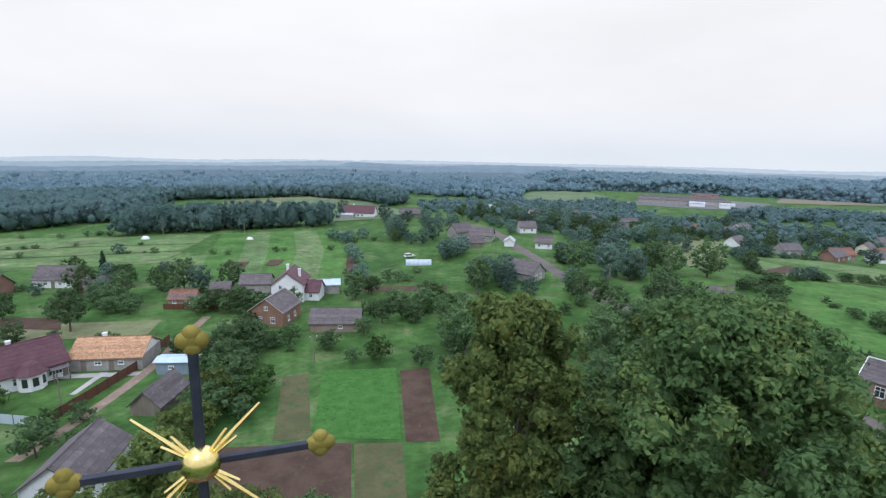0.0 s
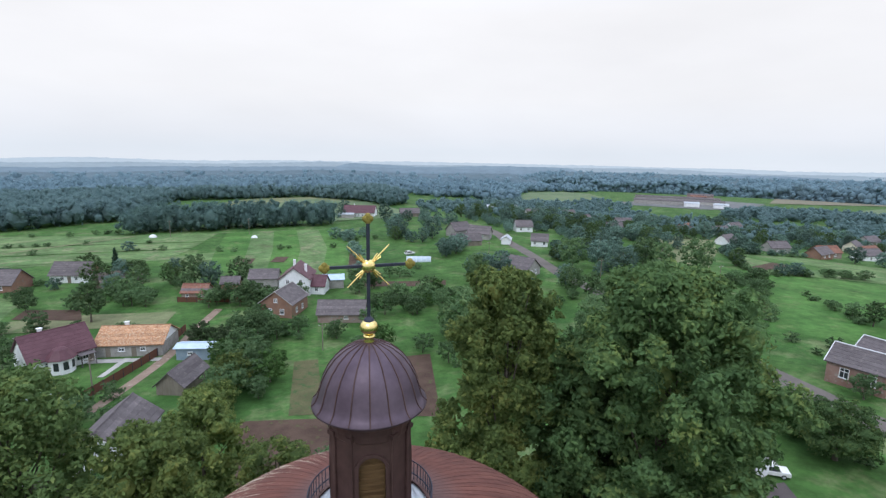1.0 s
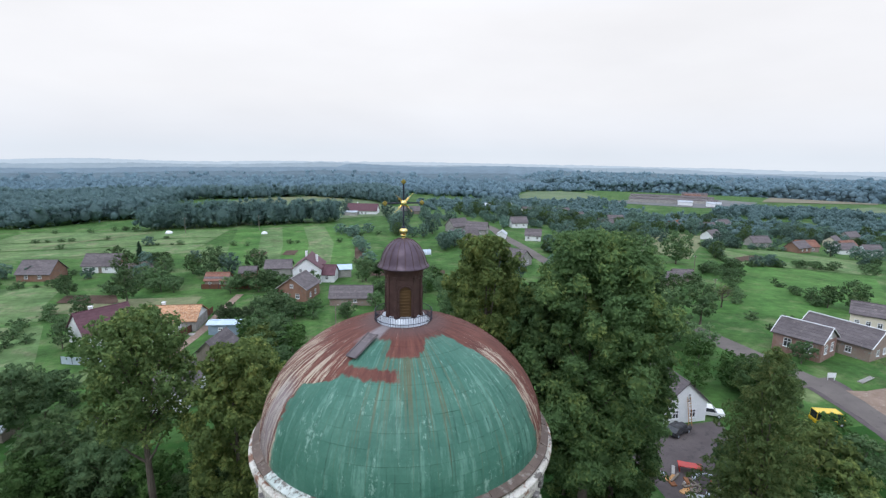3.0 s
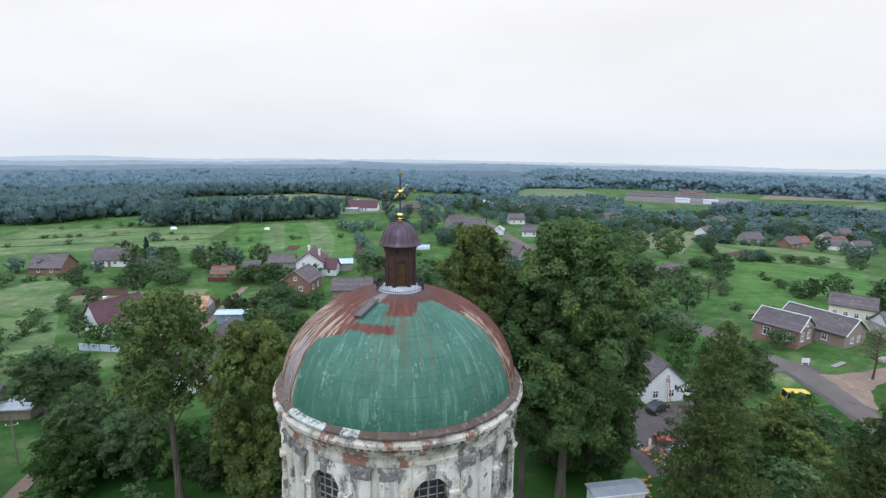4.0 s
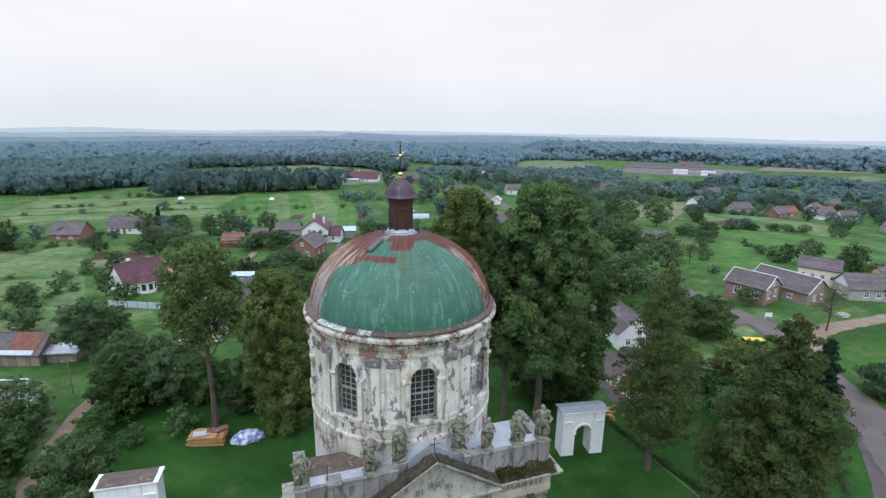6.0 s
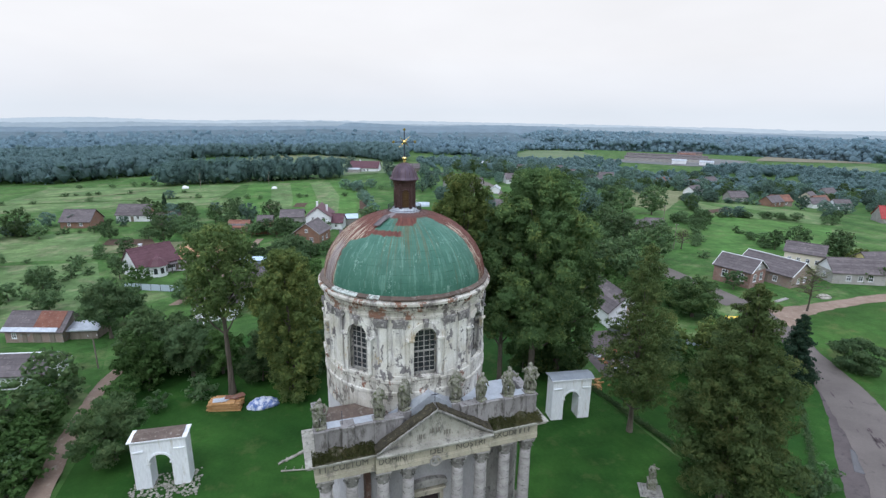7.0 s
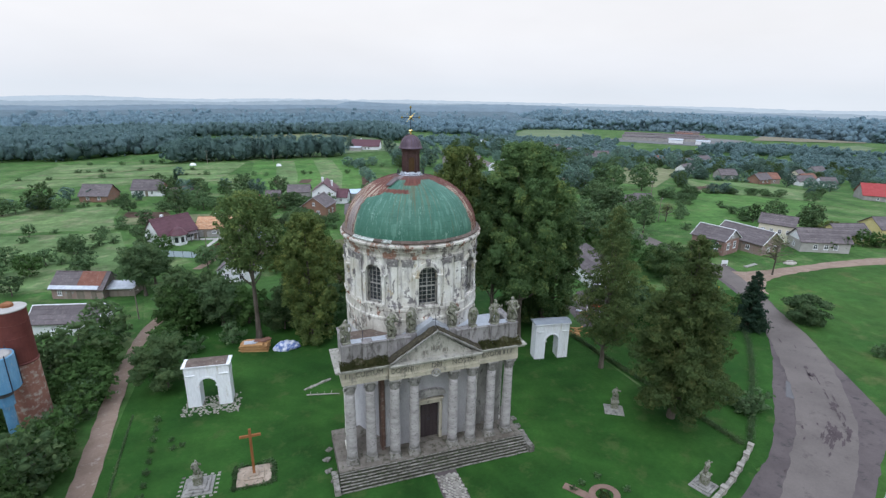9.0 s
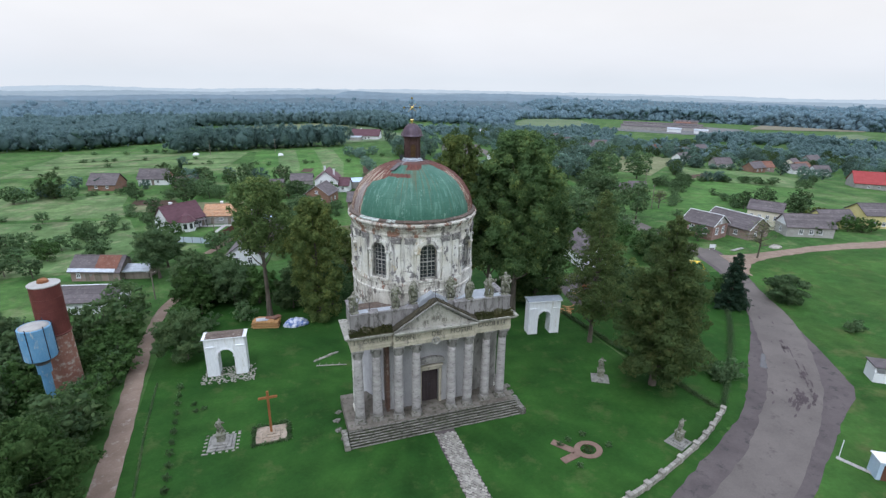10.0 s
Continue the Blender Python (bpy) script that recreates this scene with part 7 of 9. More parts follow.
def words(text, x0, x1, z, y, h):
    """Lettering set between x0 and x1 on the frieze."""
    cu = bpy.data.curves.new("lettering", "FONT")
    cu.body, cu.size, cu.extrude, cu.align_x = text, 1.0, 0.03, "CENTER"
    tmp = bpy.data.objects.new("lettering", cu)
    scene.collection.objects.link(tmp)
    bpy.context.view_layer.update()
    me = bpy.data.meshes.new_from_object(tmp.evaluated_get(bpy.context.evaluated_depsgraph_get()))
    bpy.data.objects.remove(tmp)
    me.materials.clear()
    me.materials.append(M["ink"])
    w = max(v.co.x for v in me.vertices) - min(v.co.x for v in me.vertices)
    ob = new("lettering", me)
    ob.parent = church
    ob.matrix_basis = pose((x0 + x1) / 2, y, z, 90) @ Matrix.Diagonal(((x1 - x0) / w, h / 0.72, 1, 1))
    return tagged(ob, "faded dark capital letters")


words("CULTUM", -8.35, -5.55, 11.70, -9.49, 0.55)
words("DOMINI", -4.75, -2.45, 11.70, -9.89, 0.55)
words("DEI", -0.45, 0.65, 11.70, -9.89, 0.55)
words("NOSTRI", 1.85, 4.45, 11.70, -9.89, 0.55)
words("EXODI", 5.45, 7.55, 11.70, -9.49, 0.55)
for i in range(5, 11):
    bm = B()
    if i < 9:
        box(bm, 5.45 + 0.43 * i, -9.475, 11.68, 0.09 if i % 3 else 0.22, 0.05, 0.5)
    else:
        box(bm, -9.35 + 0.42 * (i - 9), -9.47, 11.68, 0.1, 0.05, 0.5)
    part("worn_letter", bm, M["ink"], church)
for i, (px, w) in enumerate(((-1.5, 0.1), (-1.32, 0.1), (-1.1, 0.1), (-0.5, 0.1), (-0.25, 0.25), (0.1, 0.1), (0.35, 0.2), (0.9, 0.1), (1.12, 0.22), (1.42, 0.1))):
    bm = B()
    box(bm, px * 0.9, -9.775, 13.30 + (0.38 if abs(px) < 0.7 else 0.0), w * 0.8, 0.05, 0.42)
    part("worn_letter", bm, M["ink"], church)
bm = B()
tube(bm, [(0.42 * math.cos(6.28318 * i / 20), -9.98, 11.05 + 0.42 * math.sin(6.28318 * i / 20)) for i in range(21)], [0.11] * 21, 7)
rough_up(bm, 0.05, 6)
ball(bm, 0, -9.92, 11.05, 0.2, 0.12, 0.24, 8, 6)
part("wreath", bm, M["stone"], church, "carved stone wreath over the entrance")


def lawn_statue(x, y, slab_w, slab_d, ped, h, yaw, label):
    bm = B()
    for i in range(3):
        k = 1 - 0.22 * i
        box(bm, 0, 0, -0.05 + 0.16 * i, slab_w * k, slab_d * k, 0.17, bev=0.03)
    rough_up(bm, 0.02, 2.0, x)
    solid("stone_plinth", bm, M["stone"], pose(x, y, 0, 0, 0, yaw), "stepped stone plinth on the lawn", "plinth", "lawn plinths")
    bm = statue_bm(int(abs(x * 7)), h)
    for v in bm.verts:
        v.co.z += ped
    box(bm, 0, 0, 0, 0.85, 0.8, ped, bev=0.05)
    box(bm, 0, 0, ped - 0.12, 1.0, 0.95, 0.13, bev=0.03)
    solid("statue", bm, M["lichen"], pose(x, y, 0.42, 0, 0, yaw), label, "statue", "lawn statues")


lawn_statue(-24.4, -6.4, 2.9, 2.7, 1.0, 1.9, -4, "grey stone saint on a low pedestal")
lawn_statue(25.0, -8.2, 2.4, 2.2, 1.1, 2.0, -30, "pale weathered stone saint on a pedestal")
lawn_statue(25.8, -22.3, 2.4, 2.2, 1.2, 1.7, 20, "grey stone figure on a round pedestal")
for px, py in ((-24.4, -6.4),):
    slabs = thing("slab_border", pose(px, py, 0.02, 0, 0, -4), "border of loose grey slabs round the plinth", "paving")
    for i in range(22):
        u = -1.75 + 3.5 * ((i % 11) / 10)
        bm = B()
        box(bm, 0, 0, 0, 0.32, 0.24, 0.06, bev=0.02)
        part("slab", bm, M["paving"], slabs).matrix_basis = pose(u if i < 11 else (-1.75 if i % 2 else 1.75), (-1.6 if i % 2 else 1.6) if i < 11 else u * 0.9, 0, 0, 0, q.uniform(-12, 12))


def wooden_cross():
    C = thing("wooden_cross", pose(-19.0, -6.5, 0.36), "tall red-brown wooden cross on a stone base", "cross")
    bm = B()
    box(bm, 0, 0, -0.1, 0.26, 0.22, 5.6, bev=0.02)
    part("post", bm, M["cross_wood"], C)
    bm = B()
    box(bm, 0, -0.02, 4.55, 2.1, 0.20, 0.26, bev=0.02)
    part("crossbeam", bm, M["cross_wood"], C)
    bm = B()
    box(bm, 0, 0, -0.05, 3.5, 2.9, 0.18, bev=0.03)
    box(bm, 0, 0, 0.12, 2.0, 1.5, 0.14, bev=0.03)
    box(bm, 0, 0, 0.25, 0.9, 0.8, 0.16, bev=0.03)
    solid("cross_base", bm, M["cross_stone"], pose(-19.0, -6.5, 0, 0, 0, -3), "pinkish stone platform under the wooden cross", "plinth")
    for i in range(26):
        a = i / 26 * 4
        side, u = int(a), (a % 1) * 2 - 1
        dx, dy = ((u * 1.95, -1.65), (1.95, u * 1.6), (u * 1.95, 1.65), (-1.95, u * 1.6))[side]
        plant("shrub", -19.0 + dx, -6.5 + dy, RNG.uniform(0.13, 0.22))


def low_hedge(pts, w, h, leaf, seed, label, dens=260):
    r = np.random.RandomState(seed)
    line = curve_points(pts, 10)
    cs = []
    for a, b in zip(line, line[1:]):
        n = int(np.linalg.norm(b - a) * dens * (w + h) / 1.2)
        t = r.uniform(0, 1, n)[:, None]
        p = a * (1 - t) + b * t + r.normal(0, w * 0.33, (n, 2))
        cs.append(np.column_stack([p, [ground_z(px, py) for px, py in p] + np.abs(r.normal(0.35, 0.3, n)) * h]))
    c = np.concatenate(cs)
    ob = new("hedge", leaves_mesh("hedge", c, np.tile([0.0, 0.0, 1.0], (len(c), 1)), 0.2, M[leaf], seed))
    return tagged(ob, label, "hedge", kind="stuff")


def yard():
    # low wall of pale stone with pillars along the road
    pts = curve_points([(35.4, -19.5), (31.4, -21.7), (27.0, -23.7), (20.0, -26.2), (14.7, -27.7), (6, -29.6), (-4, -31.5)], 2)
    W_ = thing("yard_wall", Matrix(), "low pale stone churchyard wall with square pillars", "wall")
    for i, (a, b) in enumerate(zip(pts, pts[1:])):
        d = b - a
        L = np.linalg.norm(d)
        yaw = math.degrees(math.atan2(d[1], d[0]))
        m = (a + b) / 2
        n = max(3, int(L / 0.55))
        for row in range(2):
            for k in range(n):
                bm = B()
                box(bm, 0, 0, 0, L / n - 0.02, 0.42, 0.40 if row == 0 else 0.34, bev=0.03)
                rough_up(bm, 0.02, 3, i + k)
                u = (k + 0.5) / n
                p = a * (1 - u) + b * u
                part("wall_stone", bm, M["paving"], W_).matrix_basis = pose(p[0], p[1], -0.1 + 0.39 * row, 0, 0, yaw)
        bm = B()
        box(bm, 0, 0, 0, 0.56, 0.56, 0.84, bev=0.03)
        box(bm, 0, 0, 0.82, 0.66, 0.66, 0.12, bev=0.03)
        part("pillar", bm, M["paving"], W_).matrix_basis = pose(a[0], a[1], -0.05, 0, 0, yaw)
    low_hedge([(35.4, -18.5), (34.3, -10.5), (33.2, -3), (32.2, 4), (31.4, 12)], 0.7, 0.6, "leaf_dark", 3, "low dark overgrown hedge along the churchyard")
    low_hedge([(36.5, -18.6), (45, -11.5), (55, -2.5), (62, 5)], 0.8, 0.8, "leaf_green", 4, "ragged green hedge beside the road", 90)
    # Leaf strip added in place of the thin dark fence line.
    low_hedge([(-33.5, 9), (-33.0, -2), (-32.2, -12), (-31.6, -26)], 0.18, 0.22, "leaf_dark", 5, "narrow dark leaf strip in place of a fence line", 300)
    for i in range(13):
        t = i / 12
        plant("shrub", -30.3 + 1.2 * t, 6.5 - 23 * t, RNG.uniform(0.2, 0.27), 1.6)
    for px, py in ((-27.8, 0.6), (-26.9, 0.9), (-28.2, 2.2)):
        plant("shrub", px, py, 0.22)
    # flower bed
    bm = B()
    ring = [(0.95, 0.06), (1.65, 0.06), (1.65, 0.0), (0.95, 0.0)]
    lathe(bm, ring + [ring[0]], 28, close=False)
    for v in bm.verts:
        v.co.y *= 0.86
    for ax, ay, bx, by in ((-1.7, 0.3, -3.2, 2.3), (-1.7, -0.3, -3.6, -0.7)):
        dx, dy = bx - ax, by - ay
        box(bm, (ax + bx) / 2, (ay + by) / 2, 0, math.hypot(dx, dy) + 0.3, 0.9, 0.055, math.degrees(math.atan2(dy, dx)))
    solid("flower_bed_path", bm, M["pink_path"], pose(15.0, -20.2, 0.04), "reddish fish-shaped path round a flower bed", "path")
    for i in range(16):
        a = 6.28318 * i / 16
        plant("shrub" if i % 3 else "yellow", 15.0 + q.uniform(0, 0.75) * math.cos(a), -20.2 + q.uniform(0, 0.6) * math.sin(a), 0.14 if i % 3 else 0.06)
    for px, py in ((12.3, -18.6), (13.6, -18.2), (15.8, -17.8), (17.6, -20.4), (12.6, -22.2)):
        plant("shrub", px, py, 0.25)
    # timber stack and tarpaulin
    T_ = thing("timber_stack", pose(-19.3, 22.6, -0.1, 0, 0, -14), "stack of orange sawn timber", "timber")
    for lay in range(7):
        for k in range(6):
            bm = B()
            box(bm, 0, 0, 0, 4.2 if lay < 6 else 3.0, 0.32, 0.15, bev=0.01)
            part("plank", bm, M["timber"], T_).matrix_basis = pose(q.uniform(-0.15, 0.15), -0.9 + 0.36 * k, 0.17 * lay, 0, 0, q.uniform(-2, 2))
    for k in range(4):
        bm = B()
        box(bm, 0, 0, 0, 1.8, 0.9, 0.05, bev=0.01)
        part("sheet", bm, M["zinc"] if k < 2 else M["red_roof"], T_).matrix_basis = pose(-0.6 + 0.7 * k, -0.3 + 0.3 * k, 1.25 + 0.02 * k, 6, 4, q.uniform(0, 50))
    bm = B()
    bmesh.ops.create_icosphere(bm, subdivisions=4, radius=1.0)
    for v in bm.verts:
        v.co = Vector((v.co.x * 2.1, v.co.y * 1.3, max(-0.05, v.co.z * 1.05)))
    rough_up(bm, 0.22, 1.6, 2)
    for v in bm.verts:
        v.co.z = max(-0.04, v.co.z)
    solid("tarpaulin", bm, M["tarp"], pose(-14.6, 21.6, -0.05), "heap covered with a white and blue tarpaulin", "tarpaulin", soft=True)
    # fallen stones and beams beside the church
    for i in range(15):
        bm = B()
        box(bm, 0, 0, 0, q.uniform(0.25, 0.6), q.uniform(0.2, 0.45), q.uniform(0.12, 0.25), bev=0.04)
        t = i / 14
        solid("stone_block", bm, M["paving"], pose(-12.6 + 3.4 * t, 8.4 + 1.6 * t, -0.01, 0, 0, q.uniform(0, 90)), "pale fallen stone block on the lawn", "stone", "fallen stones")
    bm = B()
    tube(bm, [(-12.6, 6.9, 0.12), (-10.4, 6.4, 0.15), (-8.4, 6.0, 0.12)], [0.09, 0.08, 0.06], 7)
    for k in range(4):
        tube(bm, [(-12.2 + k * 0.9, 6.8 - 0.2 * k, 0.14), (-12.0 + k * 0.9, 7.3 - 0.2 * k, 0.3)], [0.04, 0.02], 5)
    solid("fallen_branch", bm, M["paving"], Matrix(), "pale dead branch lying on the lawn", "branch")


# ---- trees round the church ----
tree("linden_tree", 21.7, 13.2, "tall", 32.4, 7.6, 9.5, "leaf_linden", 90000, 0.36, 3, "very tall old linden with a dense dark crown", 0.55, limbs=18)
tree("linden_tree", 18.0, 15.6, "tall", 27.5, 4.4, 9.5, "leaf_linden", 22000, 0.42, 6, "tall slim linden with a long bare trunk", 0.42, limbs=12)
tree("linden_tree", 13.6, 20.5, "tall", 31.2, 5.2, 8.0, "leaf_yellow", 46000, 0.36, 5, "very tall old linden with yellowing top", 0.5, limbs=14)
tree("linden_tree", 29.2, 18.6, "tall", 25.5, 6.4, 0.4, "leaf_linden", 44000, 0.42, 8, "tall old linden leafy almost to the ground", 0.5, limbs=12)
tree("hazel_bush", 24.6, 20.6, "round", 6.0, 3.6, -0.2, "leaf_linden", 7000, 0.34, 55, "dark bush under the lindens", 0.18)
tree("roadside_linden", 67.0, 29.5, "round", 8.4, 5.2, 0.6, "leaf_linden", 12000, 0.36, 47, "broad low linden beside the road", 0.3)
tree("maple_tree", -18.7, 26.4, "tall", 24.5, 5.3, 12.6, "leaf_maple", 21000, 0.40, 12, "tall maple with a long bare trunk", 0.46, limbs=30, fill_=0)
tree("chestnut_tree", -10.4, 23.2, "tall", 21.4, 4.8, 0.4, "leaf_yellow", 28000, 0.38, 15, "chestnut with yellowing leaves down to the ground", 0.4, limbs=12, fill_=0.5)
tree("garden_maple", -24.6, 33.5, "round", 8.6, 4.4, 0.4, "leaf_green", 9000, 0.36, 44, "bushy green maple below the tall one", 0.3)
tree("garden_maple", -31.4, 33.6, "round", 8.2, 4.2, 0.2, "leaf_fresh", 9000, 0.34, 45, "bushy green maple beside the track", 0.25)
tree("hazel_bush", -14.6, 28.8, "round", 6.5, 3.6, -0.2, "leaf_dark", 7000, 0.34, 51, "dark hazel bush below the maple", 0.15)
tree("hazel_bush", -7.6, 28.4, "round", 9.0, 4.0, -0.2, "leaf_green", 8000, 0.36, 52, "tall leafy hazel bush behind the church", 0.2)
tree("hazel_bush", -13.2, 33.5, "round", 7.0, 4.0, -0.2, "leaf_dark", 8000, 0.36, 53, "dense dark bush under the chestnut", 0.2)
tree("hazel_bush", -20.4, 33.0, "round", 7.0, 3.8, -0.2, "leaf_fresh", 7000, 0.36, 54, "leafy green bush behind the maple", 0.2)
tree("pear_tree", -40.4, 53.6, "round", 11.2, 4.5, 2.4, "leaf_green", 8000, 0.38, 46, "round leafy pear tree beside a shed", 0.3)
tree("chestnut_tree", -9.4, 39.0, "tall", 16.6, 4.6, 1.0, "leaf_yellow", 13000, 0.40, 17, "yellow-green tree behind the church", 0.3, limbs=10)
tree("apple_tree", -2.6, 33.6, "round", 13.6, 4.6, 0.6, "leaf_yellow", 11000, 0.36, 57, "tall yellow-green apple tree behind the church", 0.28)
tree("apple_tree", 2.6, 34.0, "round", 11.2, 4.0, 0.6, "leaf_green", 9000, 0.36, 58, "leafy green apple tree behind the church", 0.25)
tree("larch_tree", 31.1, -11.6, "cone", 24.2, 8.7, 3.0, "leaf_larch", 68000, 0.34, 20, "broad drooping green larch tree", 0.42, 0.4, 1.0, limbs=30, fill_=0.4)
tree("larch_tree", 29.8, 1.4, "cone", 24.8, 6.4, 5.0, "leaf_larch", 30000, 0.38, 23, "slim airy green larch tree", 0.32, 0.35, 1.0, limbs=26, fill_=0)
tree("spruce_tree", 62.7, 4.9, "cone", 10.8, 3.6, 0.4, "leaf_spruce", 12000, 0.34, 26, "dark young spruce beside the road", 0.2, 0.4, 0.6, limbs=20)
tree("dark_shrub", -30.4, 14.6, "round", 8.0, 4.0, 0.2, "leaf_dark", 11000, 0.34, 28, "dark purple-green plum thicket", 0.2)
tree("walnut_tree", -40.0, 61.2, "round", 7.6, 4.4, 1.8, "leaf_green", 8000, 0.42, 31, "round dark walnut tree", 0.28)
tree("roadside_bush", 75.6, 4.0, "round", 5.2, 4.2, -0.3, "leaf_green", 8000, 0.36, 33, "broad dense bush in the meadow", 0.15)
tree("ash_tree", -40.6, -13.0, "round", 10.5, 6.0, 0.5, "leaf_fresh", 12000, 0.42, 35, "fresh green leafy ash tree", 0.25)


# ---- smaller trees and bushes of the village ----
KINDS = {}


def kinds():
    for key, kind, h, r, low, leaf, count, size in (("fruit", "round", 5.0, 2.6, 0.7, "leaf_green", 560, 0.50), ("apple", "round", 6.2, 3.3, 1.0, "leaf_green", 680, 0.58), ("tall", "round", 11.0, 4.2, 1.5, "leaf_green", 1000, 0.68), ("big", "round", 12.0, 5.8, 1.2, "leaf_green", 1400, 0.8),
                                                    ("dark", "round", 9.0, 4.0, 0.3, "leaf_dark", 880, 0.62), ("shrub", "round", 2.6, 1.9, -0.2, "leaf_green", 280, 0.42), ("willow", "round", 5.0, 3.4, 0.0, "leaf_willow", 1400, 0.5), ("fresh", "round", 5.5, 3.0, 0.3, "leaf_fresh", 640, 0.52), ("yellow", "round", 7.0, 3.4, 0.4, "leaf_yellow", 780, 0.56), ("fir", "cone", 9.0, 2.2, 0.4, "leaf_spruce", 1500, 0.45), ("far_apple", "round", 6.2, 3.4, 0.2, "leaf_hazed", 600, 0.62), ("far_tall", "round", 10.5, 4.6, 0.4, "leaf_hazed", 820, 0.75)):
        lobes = lobes_of(kind, h, r, low, len(KINDS) + 50)
        KINDS[key] = (mesh_of(trunk_bm(h, 0.05 + h * 0.018, low, lobes, 4, 6), "trunk", M["bark"]), crown("crown", lobes, count, size, M[leaf], len(KINDS) + 60, 0.6, 0.8 if key == "willow" else 0.0))


kinds()
NAMES = {"fruit": ("fruit_tree", "small round fruit tree in a garden"), "apple": ("apple_tree", "spreading green orchard tree"), "tall": ("garden_tree", "tall green garden tree"), "big": ("broad_tree", "broad dense green tree"), "dark": ("dark_tree", "dark green dense tree"), "shrub": ("shrub", "low leafy green shrub"), "willow": ("willow", "pale drooping willow tree"), "fresh": ("young_tree", "fresh green young tree"), "yellow": ("yellow_tree", "yellow-green leafy garden tree"), "fir": ("fir_tree", "narrow dark green fir"), "far_apple": ("orchard_tree", "low spreading orchard tree, leaves tinted for haze"), "far_tall": ("garden_tree", "tall garden tree among houses, leaves tinted for haze")}


# Farther off, trees swap to the crowns whose leaf colour carries haze.
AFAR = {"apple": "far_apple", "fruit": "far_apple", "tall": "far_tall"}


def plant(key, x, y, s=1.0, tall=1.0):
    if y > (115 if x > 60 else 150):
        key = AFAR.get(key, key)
    nm, lab = NAMES[key]
    t = thing(nm, pose(x, y, ground_z(x, y) - 0.05, 0, 0, RNG.uniform(0, 360)), lab, "shrub" if key in ("shrub",) else "tree", "village trees")
    for n, me in zip(("trunk", "crown"), KINDS[key]):
        piece(n, me, t, Matrix.Diagonal((s, s, s * tall, 1)))
    return t


for key, x, y, s in (("fresh", 70, 46, 1.0), ("apple", 74, 50, 1.1), ("tall", 84.5, 69, 0.8), ("fresh", 72, 40, 0.9), ("apple", 77, 58, 1.0), ("shrub", 73.7, 36, 1.4), ("tall", 70, 54, 0.7), ("tall", 78, 66, 0.7), ("tall", 80, 96, 0.8), ("tall", 81, 104, 0.75), ("big", 79.5, 112, 0.7), ("tall", 82, 119, 0.7), ("apple", 83, 90, 1.0), ("apple", 84, 84, 1.0), ("tall", -43.7, 124.8, 0.95), ("willow", -17.5, 103, 1.0), ("fresh", 19.3, 89.9, 1.0), ("fresh", -3.5, 79.0, 1.1), ("tall", 55.6, 126, 1.05), ("big", 97.9, 139.6, 0.95), ("big", 136.4, 122.8, 1.05), ("big", 126, 128, 0.9), ("tall", 136, 174, 0.9),
                     ("tall", -20.2, 151.9, 0.8), ("tall", -38.9, 148.1, 0.8), ("fir", -53.3, 186, 0.8), ("big", 138.7, 62.5, 0.7), ("tall", 134.5, 66, 0.6), ("tall", 89.1, 64.4, 1.0), ("fruit", 89.4, 40.0, 0.95), ("big", -31.3, 35.1, 0.55), ("big", -27.0, 37.5, 0.6), ("tall", -34.0, 41.0, 0.6),
                     ("fresh", -30.0, 30.5, 0.9), ("shrub", -22.8, 26.0, 1.3), ("shrub", -28.0, 24.5, 1.0), ("yellow", 47, 15, 1.1), ("yellow", 54, 12, 1.15), ("yellow", 58, 16, 0.9), ("fresh", 62, 14, 0.9), ("yellow", 50.5, 4, 0.8), ("fresh", 66, 10, 0.8), ("yellow", 47, 42, 1.0),
                     ("fresh", -42.5, 86, 1.0), ("tall", -48.5, 94, 0.55), ("willow", -12.5, 100, 0.9), ("apple", -9, 96, 0.9), ("apple", -9.5, 104, 0.9), ("fruit", -6, 90, 1.1), ("apple", -2, 101, 0.8), ("big", -25, 156, 0.8), ("big", -12, 155, 0.7), ("fresh", -31.5, 75.5, 0.8), ("shrub", -28.5, 80, 1.2), ("apple", -30.5, 70, 0.9), ("dark", -32, 158, 0.8), ("dark", -4, 133, 0.5)):
    plant(key, x, y, s)

# belts and orchards: stretches of ground with a kind of planting each
EAST_MEADOWS = [[(101, 71), (118, 60), (131, 54), (150, 58), (205, 97), (178, 112), (162, 122), (134, 99)], [(162, 124), (207, 99), (251, 124), (240, 150), (189, 160)], [(165, 140), (186, 160), (236, 205), (216, 216), (188, 200)], [(104, 104), (128, 104), (140, 124), (112, 124)], [(118, 124), (150, 122), (186, 160), (160, 168)]]
VIEWS = [(fx, fy, 15, 6.5) for fx, fy, *_ in FAR] + [(434, 426, 150, 24), (448, 402, 150, 24), (420, 455, 150, 30), (121, 221.5, 30, 7), (108.3, 181.5, 20, 6), (97, 205, 40, 5), (93, 165, 30, 6), (84, 212, 26, 12), (53, 317, 26, 14)]


def in_the_way(x, y):
    """Open meadow, field, road, or a strip kept clear for the camera's view of a house."""
    if any(inside(x, y, f) for f in EAST_MEADOWS + OPEN):
        return True
    if 28 < y < 300 and abs(x - (82 + 0.055 * y + 8 * smooth01((y - 130) / 90))) < 4.5:
        return True
    for hx, hy, deep, half in VIEWS:
        n = math.hypot(hx, hy + 15)
        ux, uy = hx / n, (hy + 15) / n
        along, side = (hx - x) * ux + (hy - y) * uy, abs((hx - x) * uy - (hy - y) * ux)
        if -7 < along < deep and side < half:
            return True
    return False


